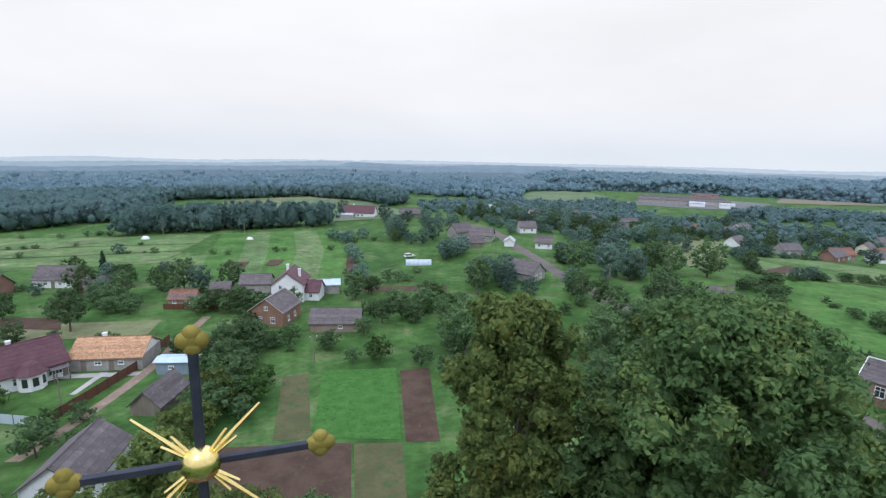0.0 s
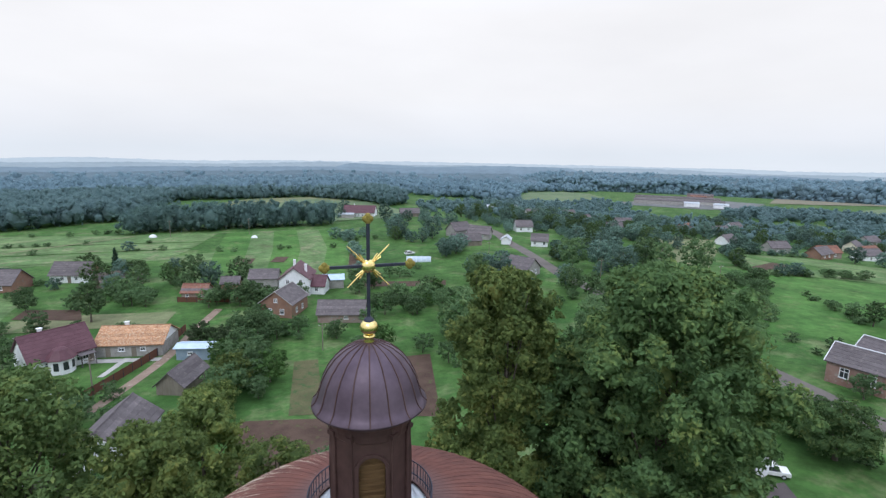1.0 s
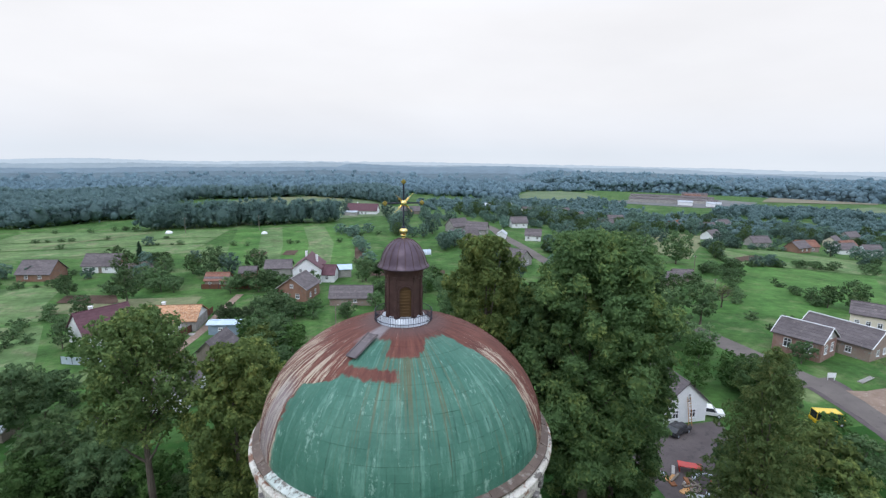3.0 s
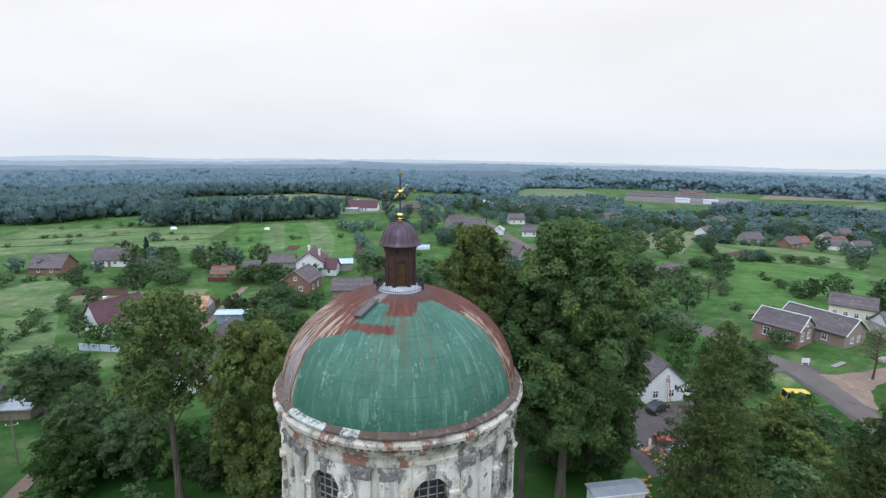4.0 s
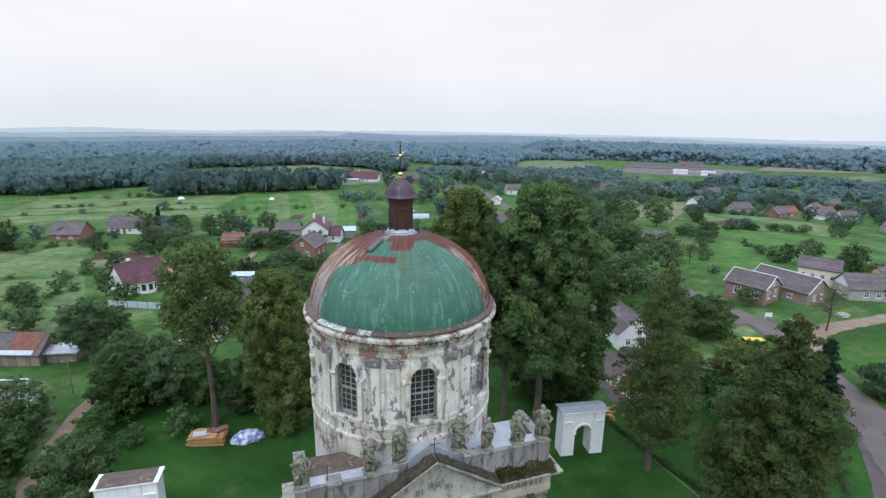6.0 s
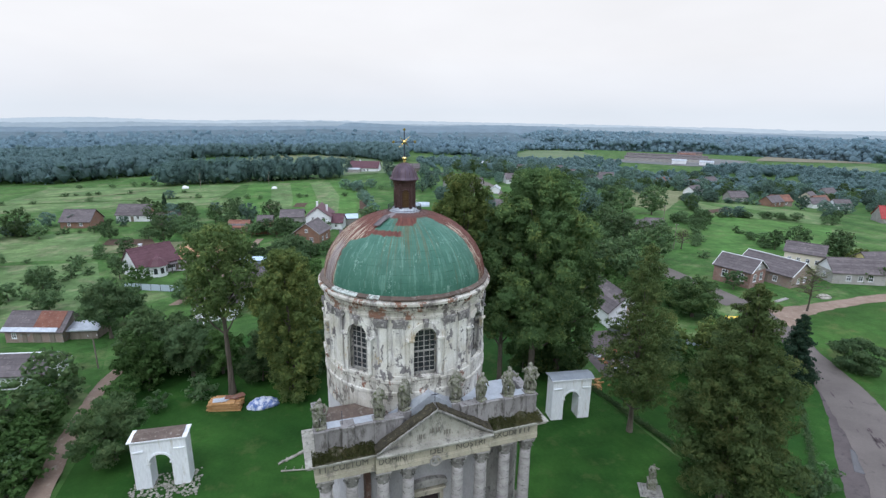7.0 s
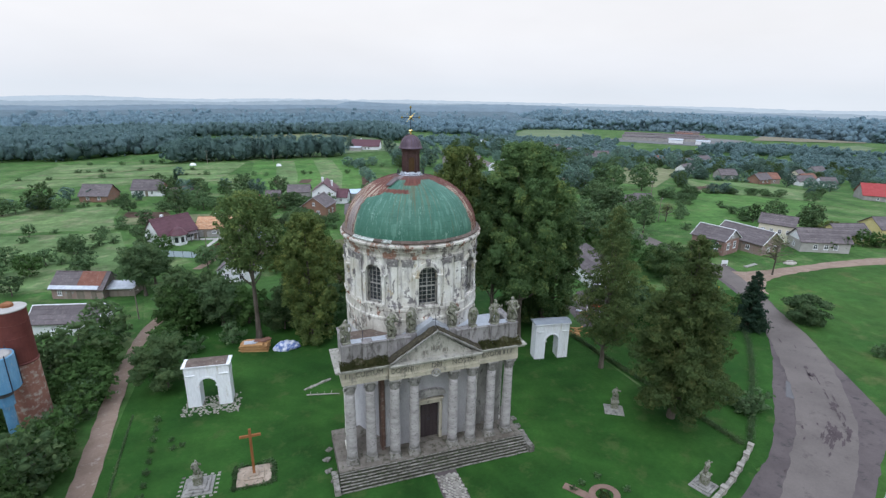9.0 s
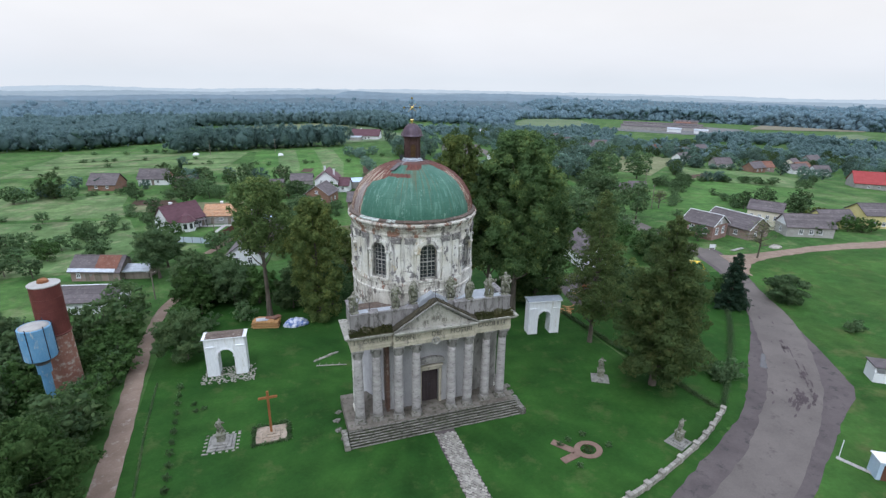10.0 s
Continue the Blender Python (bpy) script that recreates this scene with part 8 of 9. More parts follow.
OPEN = [LONG_FIELD, HILL_FIELD, WORKS_YARD, BROWN_FIELD, PALE_FIELD]
BELTS = [
    ("shrub fresh", (-43, -2), (-38.8, 18), 12), ("dark fresh", (-46, 18), (-40, 32), 7), ("fresh shrub dark", (-44, -20), (-39.5, 6), 14),
    ("dark fresh apple", (-60, -16), (-40, 12), 26), ("dark apple tall", (-62, 10), (-50, 30), 8),
    ("fresh shrub fruit", (-42.8, -8), (-39.2, 30), 24), ("dark fresh", (-43, -20), (-40, -8), 5), ("fresh apple dark", (-60, -14), (-48, 4), 12), ("shrub fresh", (-33.4, 18), (-32.4, 30), 3), ("apple fruit", (-66, 16), (-50, 30), 8), ("yellow fresh tall", (40, 4), (60, 20), 14), ("fruit shrub apple", (-100, 160), (-30, 185), 10), ("apple fruit", (-110, 60), (-56, 80), 9),
    ("apple fruit shrub", (22, 108), (50, 124), 16), ("apple fruit shrub fresh", (24, 114), (48, 128), 12), ("fruit shrub", (20, 148), (50, 158), 9), ("apple tall dark", (52, 200), (76, 226), 16), ("tall apple", (58, 118), (72, 150), 10), ("tall apple", (60, 165), (90, 185), 10),
    ("tall apple fruit", (98, 150), (130, 176), 16), ("big tall dark", (104, 124), (150, 150), 14), ("tall apple fruit", (100, 112), (118, 140), 10), ("apple tall dark", (178, 165), (232, 185), 8),
    ("apple tall fruit dark", (130, 180), (230, 255), 120), ("apple tall dark", (110, 235), (200, 330), 110), ("apple tall dark", (225, 175), (330, 300), 150), ("apple tall dark", (285, 120), (360, 190), 50), ("tall apple", (226, 128), (296, 150), 18), ("apple tall", (60, 235), (110, 300), 24),
    ("tall dark", (100, 70), (112, 92), 6), ("yellow tall fresh", (64, 50), (80, 90), 16), ("tall yellow fresh", (46, 48), (72, 66), 12), ("tall big apple", (90, 84), (100, 112), 8), ("shrub fruit", (100, 56), (118, 66), 5),
    ("dark apple", (-70, 150), (-40, 182), 9), ("apple fruit", (-52, 132), (-24, 150), 7), ("dark apple", (-104, 140), (-82, 152), 9), ("shrub", (-66, 84), (-52, 120), 8), ("shrub apple", (-95, 84), (-62, 100), 8), ("fresh shrub", (-43, 14), (-39.4, 33), 9), ("fresh apple dark", (-62, 2), (-48, 22), 14),
    ("shrub fresh dark", (-33, 36), (-24, 47), 9), ("shrub", (-30, 70), (-24, 76), 3), ("apple fresh", (-14, 82), (-2, 94), 7), ("tall dark", (-56, -40), (-42, -16), 9), ("shrub", (37, -15), (44, -8), 5), ("apple tall", (112, 58), (126, 70), 5), ("tall yellow", (134, 44), (150, 50), 5), ("shrub fresh", (118, 33), (150, 36), 6),
    ("shrub fresh fruit", (-110, 70), (-52, 84), 16), ("shrub shrub fruit", (-100, 86), (-52, 122), 20), ("shrub fruit", (-8, 88), (22, 108), 14), ("shrub", (-44, 62), (-36, 74), 5), ("shrub dark", (-34, 33), (-24, 44), 8), ("shrub", (-31, 50), (-22, 56), 6), ("apple fresh yellow", (-16, 58), (-9, 80), 9), ("fruit apple shrub", (-14, 104), (-2, 130), 16), ("shrub fruit", (26, 60), (50, 100), 18), ("apple tall", (34, 66), (60, 108), 18), ("shrub fresh", (40, 18), (70, 48), 16), ("shrub fruit", (66, 56), (78, 110), 16), ("shrub fruit apple", (-70, 134), (-26, 158), 8),
    ("apple", (-20, 128), (4, 134), 6), ("tall apple", (20, 130), (30, 138), 4), ("shrub", (-30, 205), (24, 208), 5), ("shrub apple", (26, 216), (50, 232), 9), ("shrub", (-110, 262), (-70, 275), 9), ("apple tall", (36, 310), (100, 330), 14), ("shrub", (68, -10), (110, -8), 3), ("fruit shrub", (-64, 24), (-54, 34), 4),
]
for kindlist, (x0, y0), (x1, y1), count in BELTS:
    ks = kindlist.split()
    for i in range(count):
        px, py = RNG.uniform(x0, x1), RNG.uniform(y0, y1)
        if (px > 56 and in_the_way(px, py)) or (-48.5 < px < -41.5 and 1.5 < py < 14.5) or (38 < px < 55 and 14 < py < 40) or (-58 < px < -42 and 25 < py < 37):
            continue
        far = py > 170 and px > 100
        kind = RNG.choice(ks)
        plant(kind, px, py, RNG.uniform(0.55, 0.95) if far else RNG.uniform(0.65, 1.1), RNG.uniform(0.8, 1.1))

# overgrown field edges in the meadows: lines of low shrubs
HEDGES = [((146, 93), (134, 66), 9), ((151, 112), (171, 117), 9), ((171, 117), (205, 107), 10), ((128, 104), (150, 112), 8), ((162, 124), (189, 159), 12), ((205, 99), (250, 126), 14), ((136, 98), (158, 118), 9), ((112, 74), (132, 96), 6), ((190, 160), (232, 152), 12), ((-122, 215), (-36, 217), 7), ((-118, 237), (-32, 233), 6), ((-110, 158), (-66, 150), 10), ((-60, 121), (-28, 118), 6), ((-3, 60), (-10, 88), 5), ((188, 202), (232, 206), 10), ((22, 160), (31, 192), 3)]
for (x0, y0), (x1, y1), count in HEDGES:
    for i in range(count * 2 if x0 > 100 else count):
        k = RNG.random()
        plant(RNG.choice(["shrub", "shrub", "shrub", "fruit"]), x0 + (x1 - x0) * k + RNG.gauss(0, 1.2), y0 + (y1 - y0) * k + RNG.gauss(0, 1.2), RNG.uniform(0.5, 1.1), RNG.uniform(0.7, 1.0))

# denser gardens round the far houses
for (x0, y0), (x1, y1), count in (((130, 176), (230, 255), 70), ((98, 148), (136, 178), 26), ((225, 150), (330, 260), 60), ((110, 215), (160, 260), 30), ((128, 128), (170, 180), 16)):
    for i in range(count):
        px, py = RNG.uniform(x0, x1), RNG.uniform(y0, y1)
        if not in_the_way(px, py):
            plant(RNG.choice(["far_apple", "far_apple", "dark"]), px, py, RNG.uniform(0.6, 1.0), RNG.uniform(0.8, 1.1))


# ---- woods ----
def woods(name, spots, h0, h1, width, sprays, size, seed, label, leaf="leaf_wood", many=7):
    """Tree crowns of a wood: each an uneven cluster of leaf masses with sprays of leaves over it, in one piece."""
    r = np.random.RandomState(seed)
    cs, os_, lobes = [], [], []
    for x, y, *base in spots:
        h, w = r.uniform(h0, h1), width * r.uniform(0.7, 1.3)
        z = base[0] if base else ground_z(x, y)
        mine = [(x, y, z + h * 0.37, w * 0.78, w * 0.78, h * 0.42)]
        for k in range(many):
            a, f, o = r.uniform(0, 6.283), r.uniform(0.22, 0.42) * (7 / many) ** 0.5, r.uniform(0.2, 0.95)
            mine.append((x + w * o * math.cos(a), y + w * o * math.sin(a), z + h * r.uniform(0.16, 0.92 - 0.28 * o), w * f, w * f, w * f * r.uniform(0.8, 1.3)))
        lobes += mine
        lb = np.array(mine)
        pick = r.choice(len(lb), sprays, p=np.array([0.34] + [0.66 / many] * many))
        d = r.normal(0, 1, (sprays, 3))
        d[:, 2] = np.abs(d[:, 2]) * 1.2 - 0.6
        d /= np.linalg.norm(d, axis=1)[:, None]
        cs.append(lb[pick, :3] + d * lb[pick, 3:] * r.uniform(0.78, 1.22, (sprays, 1)))
        os_.append(d)
    me = leaves_mesh(name, np.concatenate(cs), np.concatenate(os_), size, M[leaf], seed + 1, 0.75, core=masses(lobes, seed + 2, 0.86, 1, (0.72, 1.1)))
    ob = new(name, me)
    return tagged(ob, label, "wood", kind="stuff")


def fill(x0, x1, y0, y1, gap, keep, seed):
    q = random.Random(seed)
    out_ = []
    y = y0
    while y < y1:
        x = x0
        while x < x1:
            px, py = x + q.uniform(-0.5, 0.5) * gap, y + q.uniform(-0.5, 0.5) * gap
            if keep(px, py):
                out_.append((px, py))
            x += gap
        y += gap
    return out_


def in_grove(x, y):
    t = (x + 68) / 100
    return 0 <= t <= 1 and 264 + 12 * t < y < 286 + 8 * t


COPSE = [(366, 322), (400, 296), (478, 262), (512, 285), (470, 332), (400, 350)]


def wooded(x, y):
    """Closed wood: west and north of the meadows, and over the far slopes."""
    if in_grove(x, y) or any(inside(x, y, f) for f in OPEN):
        return False
    if x < -80:
        return y > (292 + 0.9 * (x + 124) if x > -124 else 292 - 0.12 * (x + 124))
    d, b = math.hypot(x, y), math.degrees(math.atan2(x, y))
    if b < 2:
        return d > 490
    if b < 11:
        return d > 500 - 15 * (b - 2)
    return d > (365 + 8 * (b - 11) if b < 26 else 485 + 40 * (b - 26))


def scattered(x, y):
    return 330 < math.hypot(x, y) < 620 and x > 100 and not wooded(x, y) and not in_the_way(x, y) and not inside(x, y, COPSE) and noise.noise((x / 60, y / 60, 2)) > -0.42


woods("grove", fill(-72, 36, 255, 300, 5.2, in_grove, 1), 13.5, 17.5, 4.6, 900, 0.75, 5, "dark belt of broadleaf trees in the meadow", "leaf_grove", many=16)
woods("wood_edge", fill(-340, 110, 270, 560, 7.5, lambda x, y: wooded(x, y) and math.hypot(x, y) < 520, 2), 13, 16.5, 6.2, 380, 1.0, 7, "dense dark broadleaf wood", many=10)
woods("wood_middle", fill(-700, 900, 250, 900, 13.5, lambda x, y: 520 <= math.hypot(x, y) < 880 and wooded(x, y), 3), 11.5, 14.0, 8.6, 76, 2.0, 9, "woods on the rolling land, leaves tinted for haze", "leaf_far", many=4)
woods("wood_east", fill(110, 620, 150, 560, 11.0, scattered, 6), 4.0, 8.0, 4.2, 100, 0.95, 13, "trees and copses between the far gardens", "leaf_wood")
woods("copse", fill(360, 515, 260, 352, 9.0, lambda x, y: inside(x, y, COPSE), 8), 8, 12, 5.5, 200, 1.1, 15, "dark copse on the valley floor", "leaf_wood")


# ---- the hazy distance ----
def ridge_top(b, dist, angle, seed, b0, b1):
    """Height of a ridge's crest at bearing b (degrees)."""
    r_ = radians(b)
    top = 39 + dist * math.tan(radians(angle)) + dist * 0.0052 * noise.noise((r_ * 5, seed, 0)) + dist * 0.0012 * noise.noise((r_ * 60, seed, 3)) + dist * 0.0006 * noise.noise((r_ * 200, seed, 5))
    return top - dist * 0.02 * (1 - smooth01(min(b - b0, b1 - b) / 5.0))


def ridge(dist, angle, colour, seed, label, b0=-75, b1=85, trees=0):
    """A far wooded ridge, closing the view as a plain backdrop; its haze colour is emitted."""
    m = bpy.data.materials.new("haze_glow_backdrop")
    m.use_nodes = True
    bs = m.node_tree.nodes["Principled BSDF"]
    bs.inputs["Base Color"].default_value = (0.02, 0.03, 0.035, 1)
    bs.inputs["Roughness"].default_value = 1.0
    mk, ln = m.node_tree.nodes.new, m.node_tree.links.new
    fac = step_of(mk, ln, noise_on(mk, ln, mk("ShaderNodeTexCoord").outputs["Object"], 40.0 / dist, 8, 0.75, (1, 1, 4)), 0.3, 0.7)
    # Emission stands in for haze; its mottling weakens as the ridge recedes.
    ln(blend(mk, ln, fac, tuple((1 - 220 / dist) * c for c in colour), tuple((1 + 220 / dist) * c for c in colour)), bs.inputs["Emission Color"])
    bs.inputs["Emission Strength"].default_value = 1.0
    bm = B()
    rows = []
    n = 900
    for i in range(n + 1):
        b = b0 + (b1 - b0) * i / n
        top = ridge_top(b, dist, angle, seed, b0, b1)
        b = radians(b)
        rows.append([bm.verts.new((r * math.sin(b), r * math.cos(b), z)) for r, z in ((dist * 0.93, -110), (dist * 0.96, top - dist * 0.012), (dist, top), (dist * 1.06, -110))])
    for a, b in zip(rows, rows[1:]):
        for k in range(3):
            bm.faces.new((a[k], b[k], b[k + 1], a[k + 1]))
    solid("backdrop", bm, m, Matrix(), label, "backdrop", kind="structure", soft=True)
    if trees:
        q = random.Random(int(seed))
        spots = []
        for i in range(trees):
            b, k = q.uniform(b0 + 2, min(b1, 70) - 1), q.random() ** 1.4
            r, foot = dist * (1.0 - 0.045 * k), ridge_top(b, dist, angle, seed, b0, b1) - dist * 0.0125 * k - 11.0
            if i % 3 == 0:
                r, foot = dist * 0.952, foot - dist * q.uniform(0.004, 0.022)
            spots.append((r * math.sin(radians(b)), r * math.cos(radians(b)), foot))
        woods("ridge_wood", spots, 10, 14, 11.0, 26, 2.6, int(seed) + 40, "woods along the far ridge, leaves tinted for haze", "leaf_far", many=4)


ridge(860, -2.40, (0.098, 0.160, 0.224), 1.0, "wooded backdrop ridge glowing blue-green for haze", -75, 31, trees=700)
ridge(1000, -1.98, (0.098, 0.156, 0.208), 4.0, "wooded backdrop ridge beyond the works, glowing for haze", 26, 85, trees=1300)
ridge(1500, -1.56, (0.180, 0.265, 0.370), 25.0, "wooded backdrop ridge glowing blue for haze", 4, 37)
ridge(1250, -1.92, (0.160, 0.240, 0.340), 7.0, "wooded backdrop ridge glowing in hazy blue")
ridge(1900, -1.52, (0.29, 0.375, 0.475), 13.0, "backdrop ridge at the horizon glowing in pale hazy blue")
ridge(2900, -1.24, (0.45, 0.54, 0.65), 19.0, "backdrop ridge at the horizon glowing in very pale haze colour")

wooden_cross()
yard()


# ---- towers beside the track ----
def towers():
    T = thing("brick_water_tower", pose(-44.0, 10.6, 0), "old brick water tower with a rusty red upper drum", "tower")
    bm = B()
    lathe(bm, [(1.84, -0.4), (1.75, 4.2), (1.66, 8.7)], 36)
    part("brick_shaft", bm, M["tower_brick"], T, "patchy plaster-stained brick shaft")
    bm = B()
    lathe(bm, [(1.66, 8.60), (1.76, 8.66), (1.76, 8.80), (1.68, 8.86), (1.65, 12.0), (1.63, 15.2)], 36)
    for z in (10.4, 12.0, 13.6):
        lathe(bm, [(1.64, z - 0.03), (1.675, z), (1.64, z + 0.03)], 36, close=False)
    part("upper_drum", bm, M["tower_rust"], T, "dark red sheet drum")
    bm = B()
    lathe(bm, [(1.72, 15.16), (1.72, 15.28), (1.2, 15.36), (0.6, 15.44)], 36)
    part("top_slab", bm, M["concrete"], T)
    bm = B()
    lathe(bm, [(0.62, 15.36), (0.56, 15.74), (0.38, 15.9)], 14)
    rough_up(bm, 0.1, 2)
    part("roof_stub", bm, M["rust"], T)
    T = thing("blue_water_tower", pose(-44.4, 6.5, 0), "pale blue steel water tower with a round tank", "tower")
    bm = B()
    lathe(bm, [(0.52, -0.3), (0.52, 5.3), (0.74, 5.38), (0.74, 6.7)], 24)
    part("stem", bm, M["tank_blue"], T)
    bm = B()
    lathe(bm, [(0.74, 6.62), (0.86, 6.9), (1.56, 7.42), (1.62, 7.48)], 28)
    part("tank_cone", bm, M["slate"], T, "dark grey cone under the tank")
    bm = B()
    lathe(bm, [(1.60, 7.44), (1.67, 7.52), (1.67, 11.42), (1.62, 11.5)], 36)
    for z in (8.8, 10.2):
        lathe(bm, [(1.66, z - 0.03), (1.69, z), (1.66, z + 0.03)], 36, close=False)
    part("tank", bm, M["tank_blue"], T)
    bm = B()
    lathe(bm, [(1.64, 11.46), (1.1, 11.62), (0.3, 11.74), (0.05, 11.75)], 32)
    part("tank_lid", bm, M["concrete"], T, "pale tank lid", True)
    for k in range(6):
        a = radians(60 * k + 20)
        bm = B()
        tube(bm, [(1.71 * math.cos(a), 1.71 * math.sin(a), 7.5), (1.71 * math.cos(a), 1.71 * math.sin(a), 11.8)], [0.05, 0.05], 5)
        part("stay", bm, M["iron"], T)


towers()


def ladder(x, y, yaw, length, lean, label):
    t = thing("ladder", pose(x, y, ground_z(x, y), 0, 0, yaw), label, "ladder")
    for sx in (-0.25, 0.25):
        bm = B()
        tube(bm, [(sx, 0, 0), (sx, lean, length)], [0.05, 0.045], 6)
        part("rail", bm, M["timber"], t)
    n = int(length / 0.45)
    for i in range(1, n):
        bm = B()
        tube(bm, [(-0.27, lean * i / n, length * i / n), (0.27, lean * i / n, length * i / n)], [0.03, 0.03], 5)
        part("rung", bm, M["timber"], t)


ladder(50.6, 28.0, -8, 4.2, 0.95, "wooden ladder leaning against the white house")

# ---- vehicles ----
def car(x, y, yaw, paint, label, van=False):
    C = thing("car", pose(x, y, ground_z(x, y) + 0.06, 0, 0, yaw), label, "car")
    L, W = (4.6, 1.8) if van else (4.1, 1.66)
    top = 1.95 if van else 1.42
    bm = B()
    side = [(-L / 2, 0.3), (L / 2, 0.3), (L / 2, 0.72), (L / 2 - 0.1, 0.85), (-L / 2 + 0.05, 0.85), (-L / 2, 0.72)]
    slab(bm, side, -W / 2, W / 2)
    bmesh.ops.bevel(bm, geom=list(bm.edges), offset=0.06, segments=2, affect="EDGES")
    part("body", bm, M[paint], C, soft=False)
    bm = B()
    cab = [(-L / 2 + 0.15, 0.84), (L / 2 - (0.5 if van else 1.05), 0.84), (L / 2 - (0.95 if van else 1.65), top), (-L / 2 + (0.25 if van else 0.75), top)]
    slab(bm, cab, -W / 2 + 0.08, W / 2 - 0.08)
    part("cabin_glass", bm, M["glass"], C)
    bm = B()
    slab(bm, [(cab[3][0] - 0.03, top - 0.02), (cab[2][0] + 0.03, top - 0.02), (cab[2][0], top + 0.05), (cab[3][0], top + 0.05)], -W / 2 + 0.07, W / 2 - 0.07)
    part("car_roof", bm, M[paint], C)
    for i in (0, 3):
        for s in (-1, 1):
            bm = B()
            a, b = (cab[0], cab[3]) if i else (cab[1], cab[2])
            tube(bm, [(a[0], s * (W / 2 - 0.09), a[1]), (b[0], s * (W / 2 - 0.09), b[1])], [0.045, 0.04], 5)
            part("pillar", bm, M[paint], C)
    for sx in (-1, 1):
        for sy in (-1, 1):
            bm = B()
            bmesh.ops.create_cone(bm, segments=18, radius1=0.31, radius2=0.31, depth=0.2, cap_ends=True, matrix=pose(sx * L * 0.31, sy * (W / 2 - 0.08), 0.25, 90))
            wh = part("wheel", bm, M["rubber"], C)
            bm = B()
            bmesh.ops.create_cone(bm, segments=12, radius1=0.18, radius2=0.18, depth=0.22, cap_ends=True, matrix=pose(sx * L * 0.31, sy * (W / 2 - 0.075), 0.25, 90))
            part("rim", bm, M["zinc"], wh)
    for s in (-1, 1):
        bm = B()
        box(bm, L / 2 - 0.02, s * (W / 2 - 0.3), 0.58, 0.08, 0.3, 0.14, bev=0.02)
        part("headlight", bm, M["zinc"], C)


car(55.9, 29.8, -35, "car_white", "small white car parked by the house")
car(47.4, 27.0, 15, "car_dark", "dark car parked in the yard")
car(71.0, 22.4, -25, "car_yellow", "yellow van on the road verge", van=True)
car(50.0, 182.3, 10, "car_white", "white car parked in a garden")

# ---- yard of the white house ----
bm = B()
solid("yard_ground", drape(bm, [(35, 14), (44, 12), (53, 22), (56, 28), (44, 29), (37, 24)], 0.05), M["gravel"], Matrix(), "trodden gravel yard", "ground", kind="structure")
junk = random.Random(14)
for i in range(22):
    bm = B()
    box(bm, 0, 0, 0, junk.uniform(0.6, 2.6), junk.uniform(0.2, 0.8), junk.uniform(0.08, 0.4), bev=0.02)
    mt, lb = junk.choice([("timber", "orange plank in the scrap heap"), ("wood", "grey board in the scrap heap"), ("zinc", "pale sheet metal in the scrap heap"), ("concrete", "grey concrete piece in the scrap heap"), ("rust", "rusty metal piece in the scrap heap")])
    solid("scrap_piece", bm, M[mt], pose(junk.uniform(38, 43), junk.uniform(14.5, 20.5), 0.05, 0, 0, junk.uniform(0, 180)), lb, "scrap", "scrap heap")
bm = B()
box(bm, 0, 0, 0, 2.8, 1.2, 0.12, bev=0.02)
for s in (-1, 1):
    box(bm, 1.2 * s, 0, -0.75, 0.1, 1.0, 0.76)
solid("workbench", bm, M["car_red"], pose(42.0, 19.4, 0.8, 0, 0, -35), "red painted trestle table in the yard", "table")
for i in range(14):
    bm = B()
    box(bm, 0, 0, 0, junk.uniform(0.5, 1.4), 0.25, 0.2, bev=0.02)
    solid("firewood_log", bm, M["timber"], pose(33.2 + junk.uniform(-1.6, 1.6), 12.8 + junk.uniform(-1.5, 1.5), 0.0, 0, 0, junk.uniform(0, 180)), "orange split log on the ground", "log", "firewood")


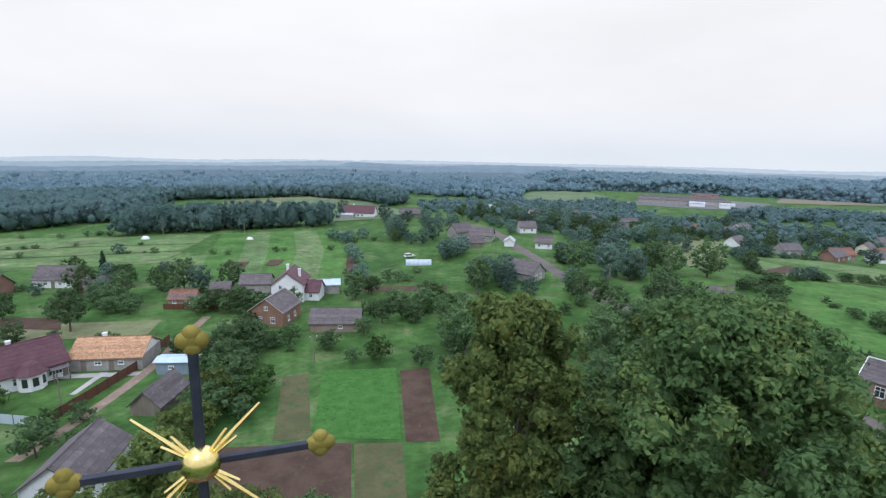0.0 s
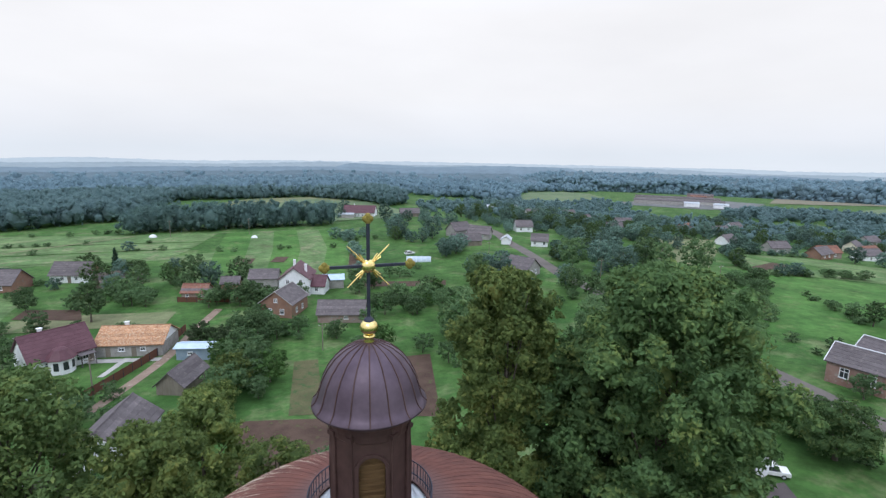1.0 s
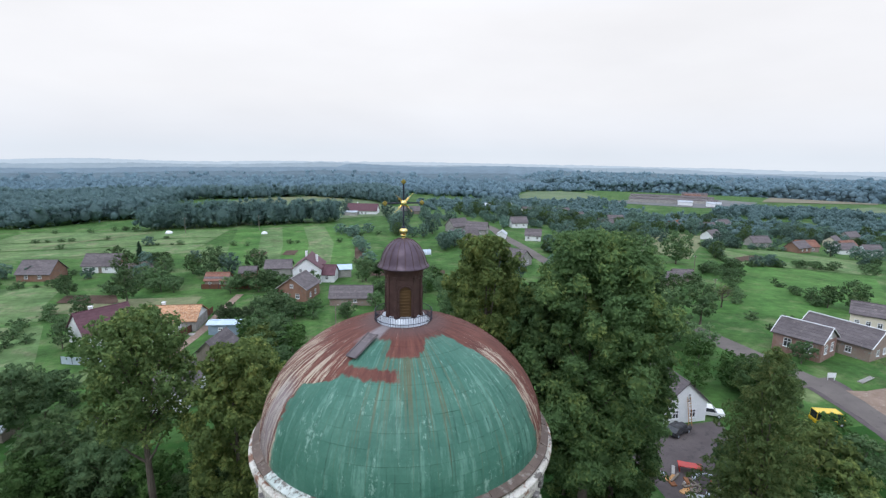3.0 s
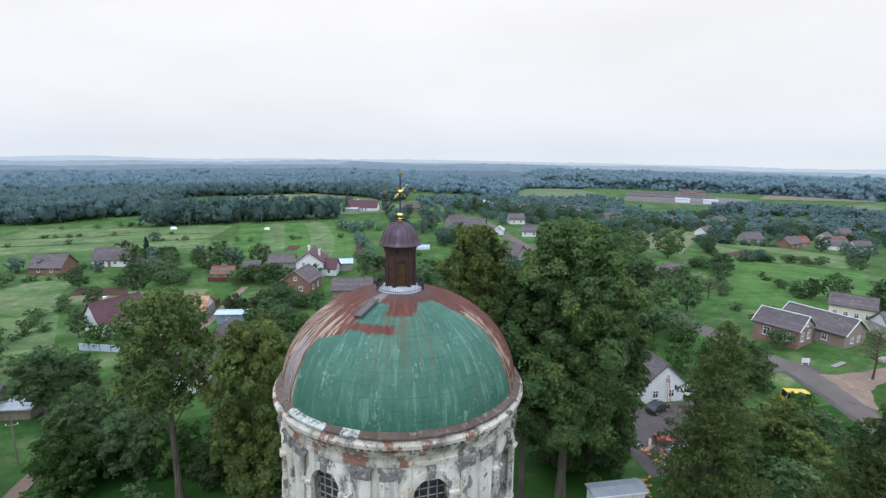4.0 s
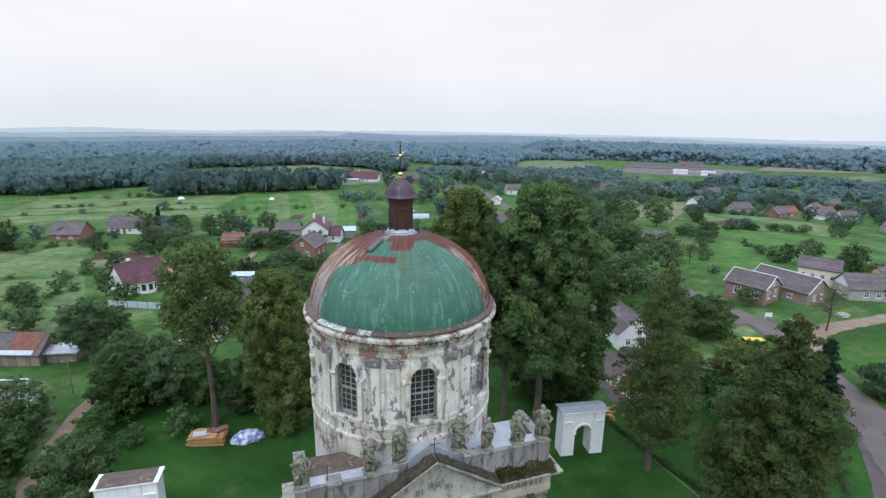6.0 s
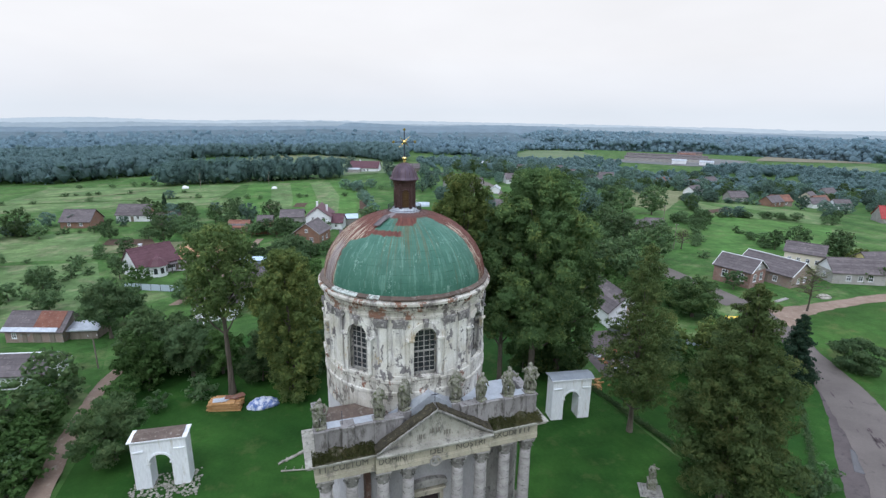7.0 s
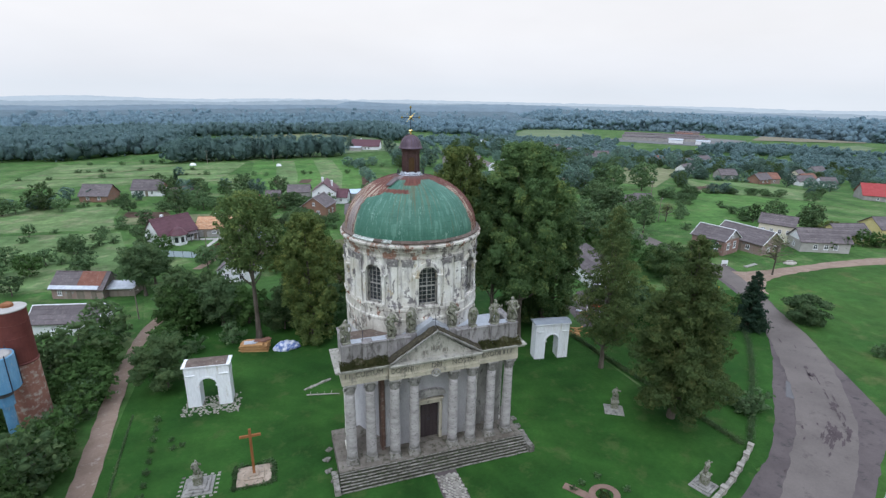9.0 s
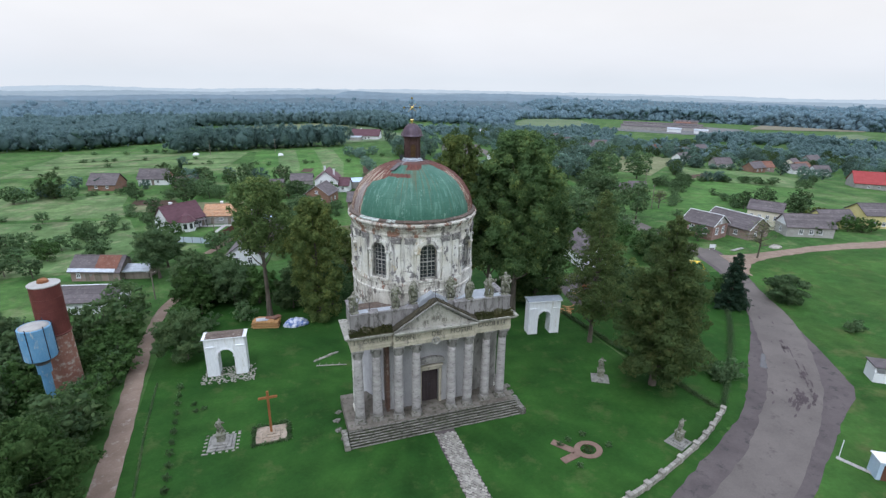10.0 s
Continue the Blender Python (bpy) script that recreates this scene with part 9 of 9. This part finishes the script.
# ---- across the road ----
def shelter():
    S = thing("bus_shelter", pose(64.3, -21.0, 0, 0, 0, -35), "whitewashed roadside shelter with a dark flat roof", "shelter")
    bm = B()
    box(bm, 0, 1.2, -0.1, 5.0, 0.25, 2.5, bev=0.02)
    part("back_wall", bm, M["white"], S)
    for s in (-1, 1):
        bm = B()
        slab(bm, [(-1.3, -0.1), (1.3, -0.1), (1.3, 2.4), (-0.6, 2.4), (-1.3, 1.6)], -0.12, 0.12)
        bmesh.ops.transform(bm, matrix=pose(s * 2.4, 0, 0, 0, 0, 90), verts=bm.verts)
        part("side_wall", bm, M["white"], S)
    bm = B()
    box(bm, -1.2, -1.2, -0.1, 2.3, 0.22, 1.5, bev=0.02)
    part("front_wall", bm, M["white"], S)
    bm = B()
    box(bm, 0, 0, 2.38, 5.5, 3.0, 0.16, bev=0.02)
    part("roof_slab", bm, M["slate"], S)
    bm = B()
    box(bm, 0.6, 0.2, 2.55, 1.4, 0.25, 0.1, 50)
    part("loose_board", bm, M["concrete"], S)
    K = thing("kiosk", pose(42.9, -33.3, 0, 0, 0, -32), "small blue-white kiosk with a dark open door", "kiosk")
    bm = B()
    box(bm, 0, 0, -0.1, 1.9, 1.7, 2.3, bev=0.02)
    part("kiosk_wall", bm, M["blue_roof"], K)
    bm = B()
    box(bm, -0.1, -0.87, 0.05, 0.85, 0.06, 1.85)
    part("kiosk_door", bm, M["rust_fence"], K, "dark rusty door")
    bm = B()
    box(bm, 0, 0, 2.2, 2.15, 1.95, 0.12, bev=0.02)
    part("kiosk_roof", bm, M["white"], K)
    bm = B()
    tube(bm, [(0, 0, -0.1), (0, 0, 2.3)], [0.05, 0.05], 8)
    solid("marker_post", bm, M["white"], pose(41.4, -29.9, 0), "thin white marker post", "post")
    for i in range(8):
        bm = B()
        box(bm, 0, 0, -0.05, 0.8, 0.5, 0.18, bev=0.03)
        solid("kerb_slab", bm, M["concrete"], pose(41.2 + 0.25 * i, -30.2 - 0.62 * i, 0, 0, 0, -68 + q.uniform(-8, 8)), "pale concrete slab in the grass", "slab", "kerb slabs")
    bm = B()
    box(bm, 0, 0, 0.5, 1.5, 0.06, 0.9)
    for s in (-1, 1):
        box(bm, s * 0.6, 0, -0.1, 0.07, 0.07, 0.7)
    solid("notice_board", bm, M["white"], pose(87.0, 32.8, 0, 0, 0, -20), "small white notice board on legs", "sign")
    for i in range(3):
        bm = B()
        tube(bm, [(0, 0.3 * i, 0.12), (4.5, 0.3 * i + 0.2, 0.14)], [0.12, 0.1], 7)
        solid("log", bm, M["concrete"], pose(91.0, 30.2, 0, 0, 0, 8), "pale log lying on the verge", "log", "verge logs")
    bm = B()
    bmesh.ops.create_icosphere(bm, subdivisions=3, radius=1.0)
    for v in bm.verts:
        v.co = Vector((v.co.x * 1.8, v.co.y * 1.2, max(-0.1, v.co.z * 0.7)))
    rough_up(bm, 0.15, 2)
    solid("sand_heap", bm, M["paving"], pose(104.5, 29.6, 0), "small heap of pale sand", "heap", soft=True)


shelter()


# ---- fences ----
def fence(pts, h, mat, label, gap=2.4, boards=8):
    F = thing("fence", Matrix(), label, "fence")
    line = curve_points(pts, 1)
    for a, b in zip(line, line[1:]):
        d = b - a
        n = max(1, int(np.linalg.norm(d) / gap))
        yaw = math.degrees(math.atan2(d[1], d[0]))
        w = np.linalg.norm(d) / n
        bm = B()
        box(bm, 0, 0, 0.05, w / boards - 0.012, 0.03, h - 0.05)
        board = mesh_of(bm, "board", M[mat])
        bm = B()
        box(bm, 0, 0, -0.2, 0.1, 0.1, h + 0.3)
        post = mesh_of(bm, "post", M["iron"])
        for i in range(n):
            p = a + d * (i + 0.5) / n
            for k in range(boards):
                piece("board", board, F, pose(p[0], p[1], ground_z(p[0], p[1]) + 0.02 * (k % 3), 0, 0, yaw) @ pose(-w / 2 + (k + 0.5) * w / boards, 0.012 * (k % 2), 0))
            p = a + d * i / n
            piece("post", post, F, pose(p[0], p[1], ground_z(p[0], p[1]), 0, 0, yaw))


fence([(-32.6, 80.0), (-24.9, 98.2), (-21.6, 112.3)], 1.7, "rust_fence", "rust-brown sheet fence along the lane")
fence([(-27.1, 136.9), (-10.2, 132.3)], 1.5, "rust_fence", "dark brown board fence before a cottage")
fence([(-46.0, 85.5), (-33.0, 79.3)], 1.6, "grey_blue_fence", "pale blue sheet fence beside the lawn")
fence([(56.0, 19.5), (60.5, 15.5)], 1.2, "grey_blue_fence", "pale grey panel fence")


def pole(x, y, h, label="grey wooden power pole"):
    P = thing("power_pole", pose(x, y, ground_z(x, y)), label + " with a short crossarm", "pole", "power poles")
    bm = B()
    tube(bm, [(0, 0, -0.3), (0, 0, h)], [0.13, 0.09], 8)
    part("pole_shaft", bm, M["wood"], P)
    bm = B()
    box(bm, 0, 0, h - 0.6, 1.4, 0.09, 0.1)
    part("crossarm", bm, M["wood"], P)
    for s in (-1, 0, 1):
        bm = B()
        lathe(bm, [(0.03, h - 0.5), (0.06, h - 0.42), (0.03, h - 0.3)], 8, x=0.6 * s)
        part("insulator", bm, M["white"], P)


for px, py, h in ((-32.0, 83.5, 6.5), (-46.8, 250, 8), (-12.5, 250, 8), (73.2, 156.5, 8), (7.0, 92.0, 6), (104, 75, 8), (120, 98, 9), (78, 7.5, 3.2), (94, 118, 8), (-43.3, 33, 6), (-39.0, 40.5, 6), (-47.0, 97, 7)):
    pole(px, py, h)


def greenhouse(x, y, yaw):
    G_ = thing("greenhouse", pose(x, y, ground_z(x, y), 0, 0, yaw), "long white plastic tunnel greenhouse", "greenhouse")
    bm = B()
    pts = [(1.8 * math.cos(math.pi * i / 12), 1.9 * math.sin(math.pi * i / 12)) for i in range(13)]
    slab(bm, pts, -4.6, 4.6)
    bmesh.ops.transform(bm, matrix=pose(0, 0, 0, 0, 0, 90), verts=bm.verts)
    part("cover", bm, M["grey_blue_fence"], G_)
    for k in range(6):
        bm = B()
        tube(bm, [(-4.5 + 1.8 * k, 1.84 * math.cos(math.pi * i / 12), 1.94 * math.sin(math.pi * i / 12)) for i in range(13)], [0.05] * 13, 5)
        part("hoop", bm, M["white"], G_)


greenhouse(50.0, 169.2, -14)


def shroud(x, y, w, label):
    bm = B()
    bmesh.ops.create_icosphere(bm, subdivisions=3, radius=1.0)
    for v in bm.verts:
        v.co = Vector((v.co.x * w, v.co.y * w * 0.8, max(-0.05, v.co.z * w * 0.9)))
    rough_up(bm, 0.12 * w, 1.5, x)
    solid("covered_haystack", bm, M["white"], pose(x, y, ground_z(x, y)), label, "haystack", "covered haystacks", soft=True)


shroud(-54.3, 251, 1.7, "small haystack under a white sheet")
shroud(-9.9, 238.5, 1.5, "small haystack under a white sheet")
# concrete path of the villa, loose white boards by the garden
bm = B()
solid("garden_path", drape(bm, [(-33.2, 90.3), (-32.2, 90.0), (-29.6, 98.4), (-30.9, 98.7)], 0.08), M["concrete"], Matrix(), "pale concrete garden path", "path", kind="structure")
bm = B()
solid("terrace", drape(bm, [(-37.0, 99.6), (-23.8, 97.0), (-24.2, 95.4), (-37.0, 97.6)], 0.10), M["concrete"], Matrix(), "pale concrete terrace before the house", "terrace", kind="structure")


# dead tree beside the crossroads
def bare_tree(x, y, h, seed, label):
    t = thing("bare_tree", pose(x, y, ground_z(x, y)), label, "tree")
    r = random.Random(seed)
    bm = B()
    tube(bm, [(0, 0, -0.2), (0.1, 0, h * 0.4), (-0.1, 0.1, h * 0.75), (0.1, 0, h)], [0.26, 0.18, 0.1, 0.02], 8)
    part("trunk", bm, M["bark"], t)
    tips = []
    bm = B()
    for i in range(42):
        z = h * r.uniform(0.3, 0.95)
        a = r.uniform(0, 6.28)
        l = h * 0.5 * (1.1 - z / h) + 0.8
        p1 = Vector((l * 0.5 * math.cos(a), l * 0.5 * math.sin(a), z + 0.2 * l))
        p2 = Vector((l * math.cos(a + 0.3), l * math.sin(a + 0.3), z + 0.25 * l))
        tube(bm, [(0, 0, z), p1, p2], [0.10, 0.065, 0.025], 5)
        for j in range(4):
            b = p1.lerp(p2, r.uniform(0, 1))
            e = b + Vector((r.uniform(-1, 1), r.uniform(-1, 1), r.uniform(-0.2, 0.9)))
            tube(bm, [b, e], [0.025, 0.008], 4)
            tips.append(e)
    part("branch_work", bm, M["bark"], t)
    c = np.array([tuple(v) for v in tips for _ in range(7)]) + np.random.RandomState(seed).normal(0, 0.35, (len(tips) * 7, 3))
    cr = new("sparse_leaves", leaves_mesh("sparse_leaves", c, np.tile([0.0, 0.0, 1.0], (len(c), 1)), 0.25, M["leaf_yellow"], seed))
    cr.parent = t


bare_tree(92.5, 24.6, 9.0, 4, "half-dead tree with bare grey branches")
bare_tree(106.0, 74.0, 6.0, 9, "small bare tree in the meadow")
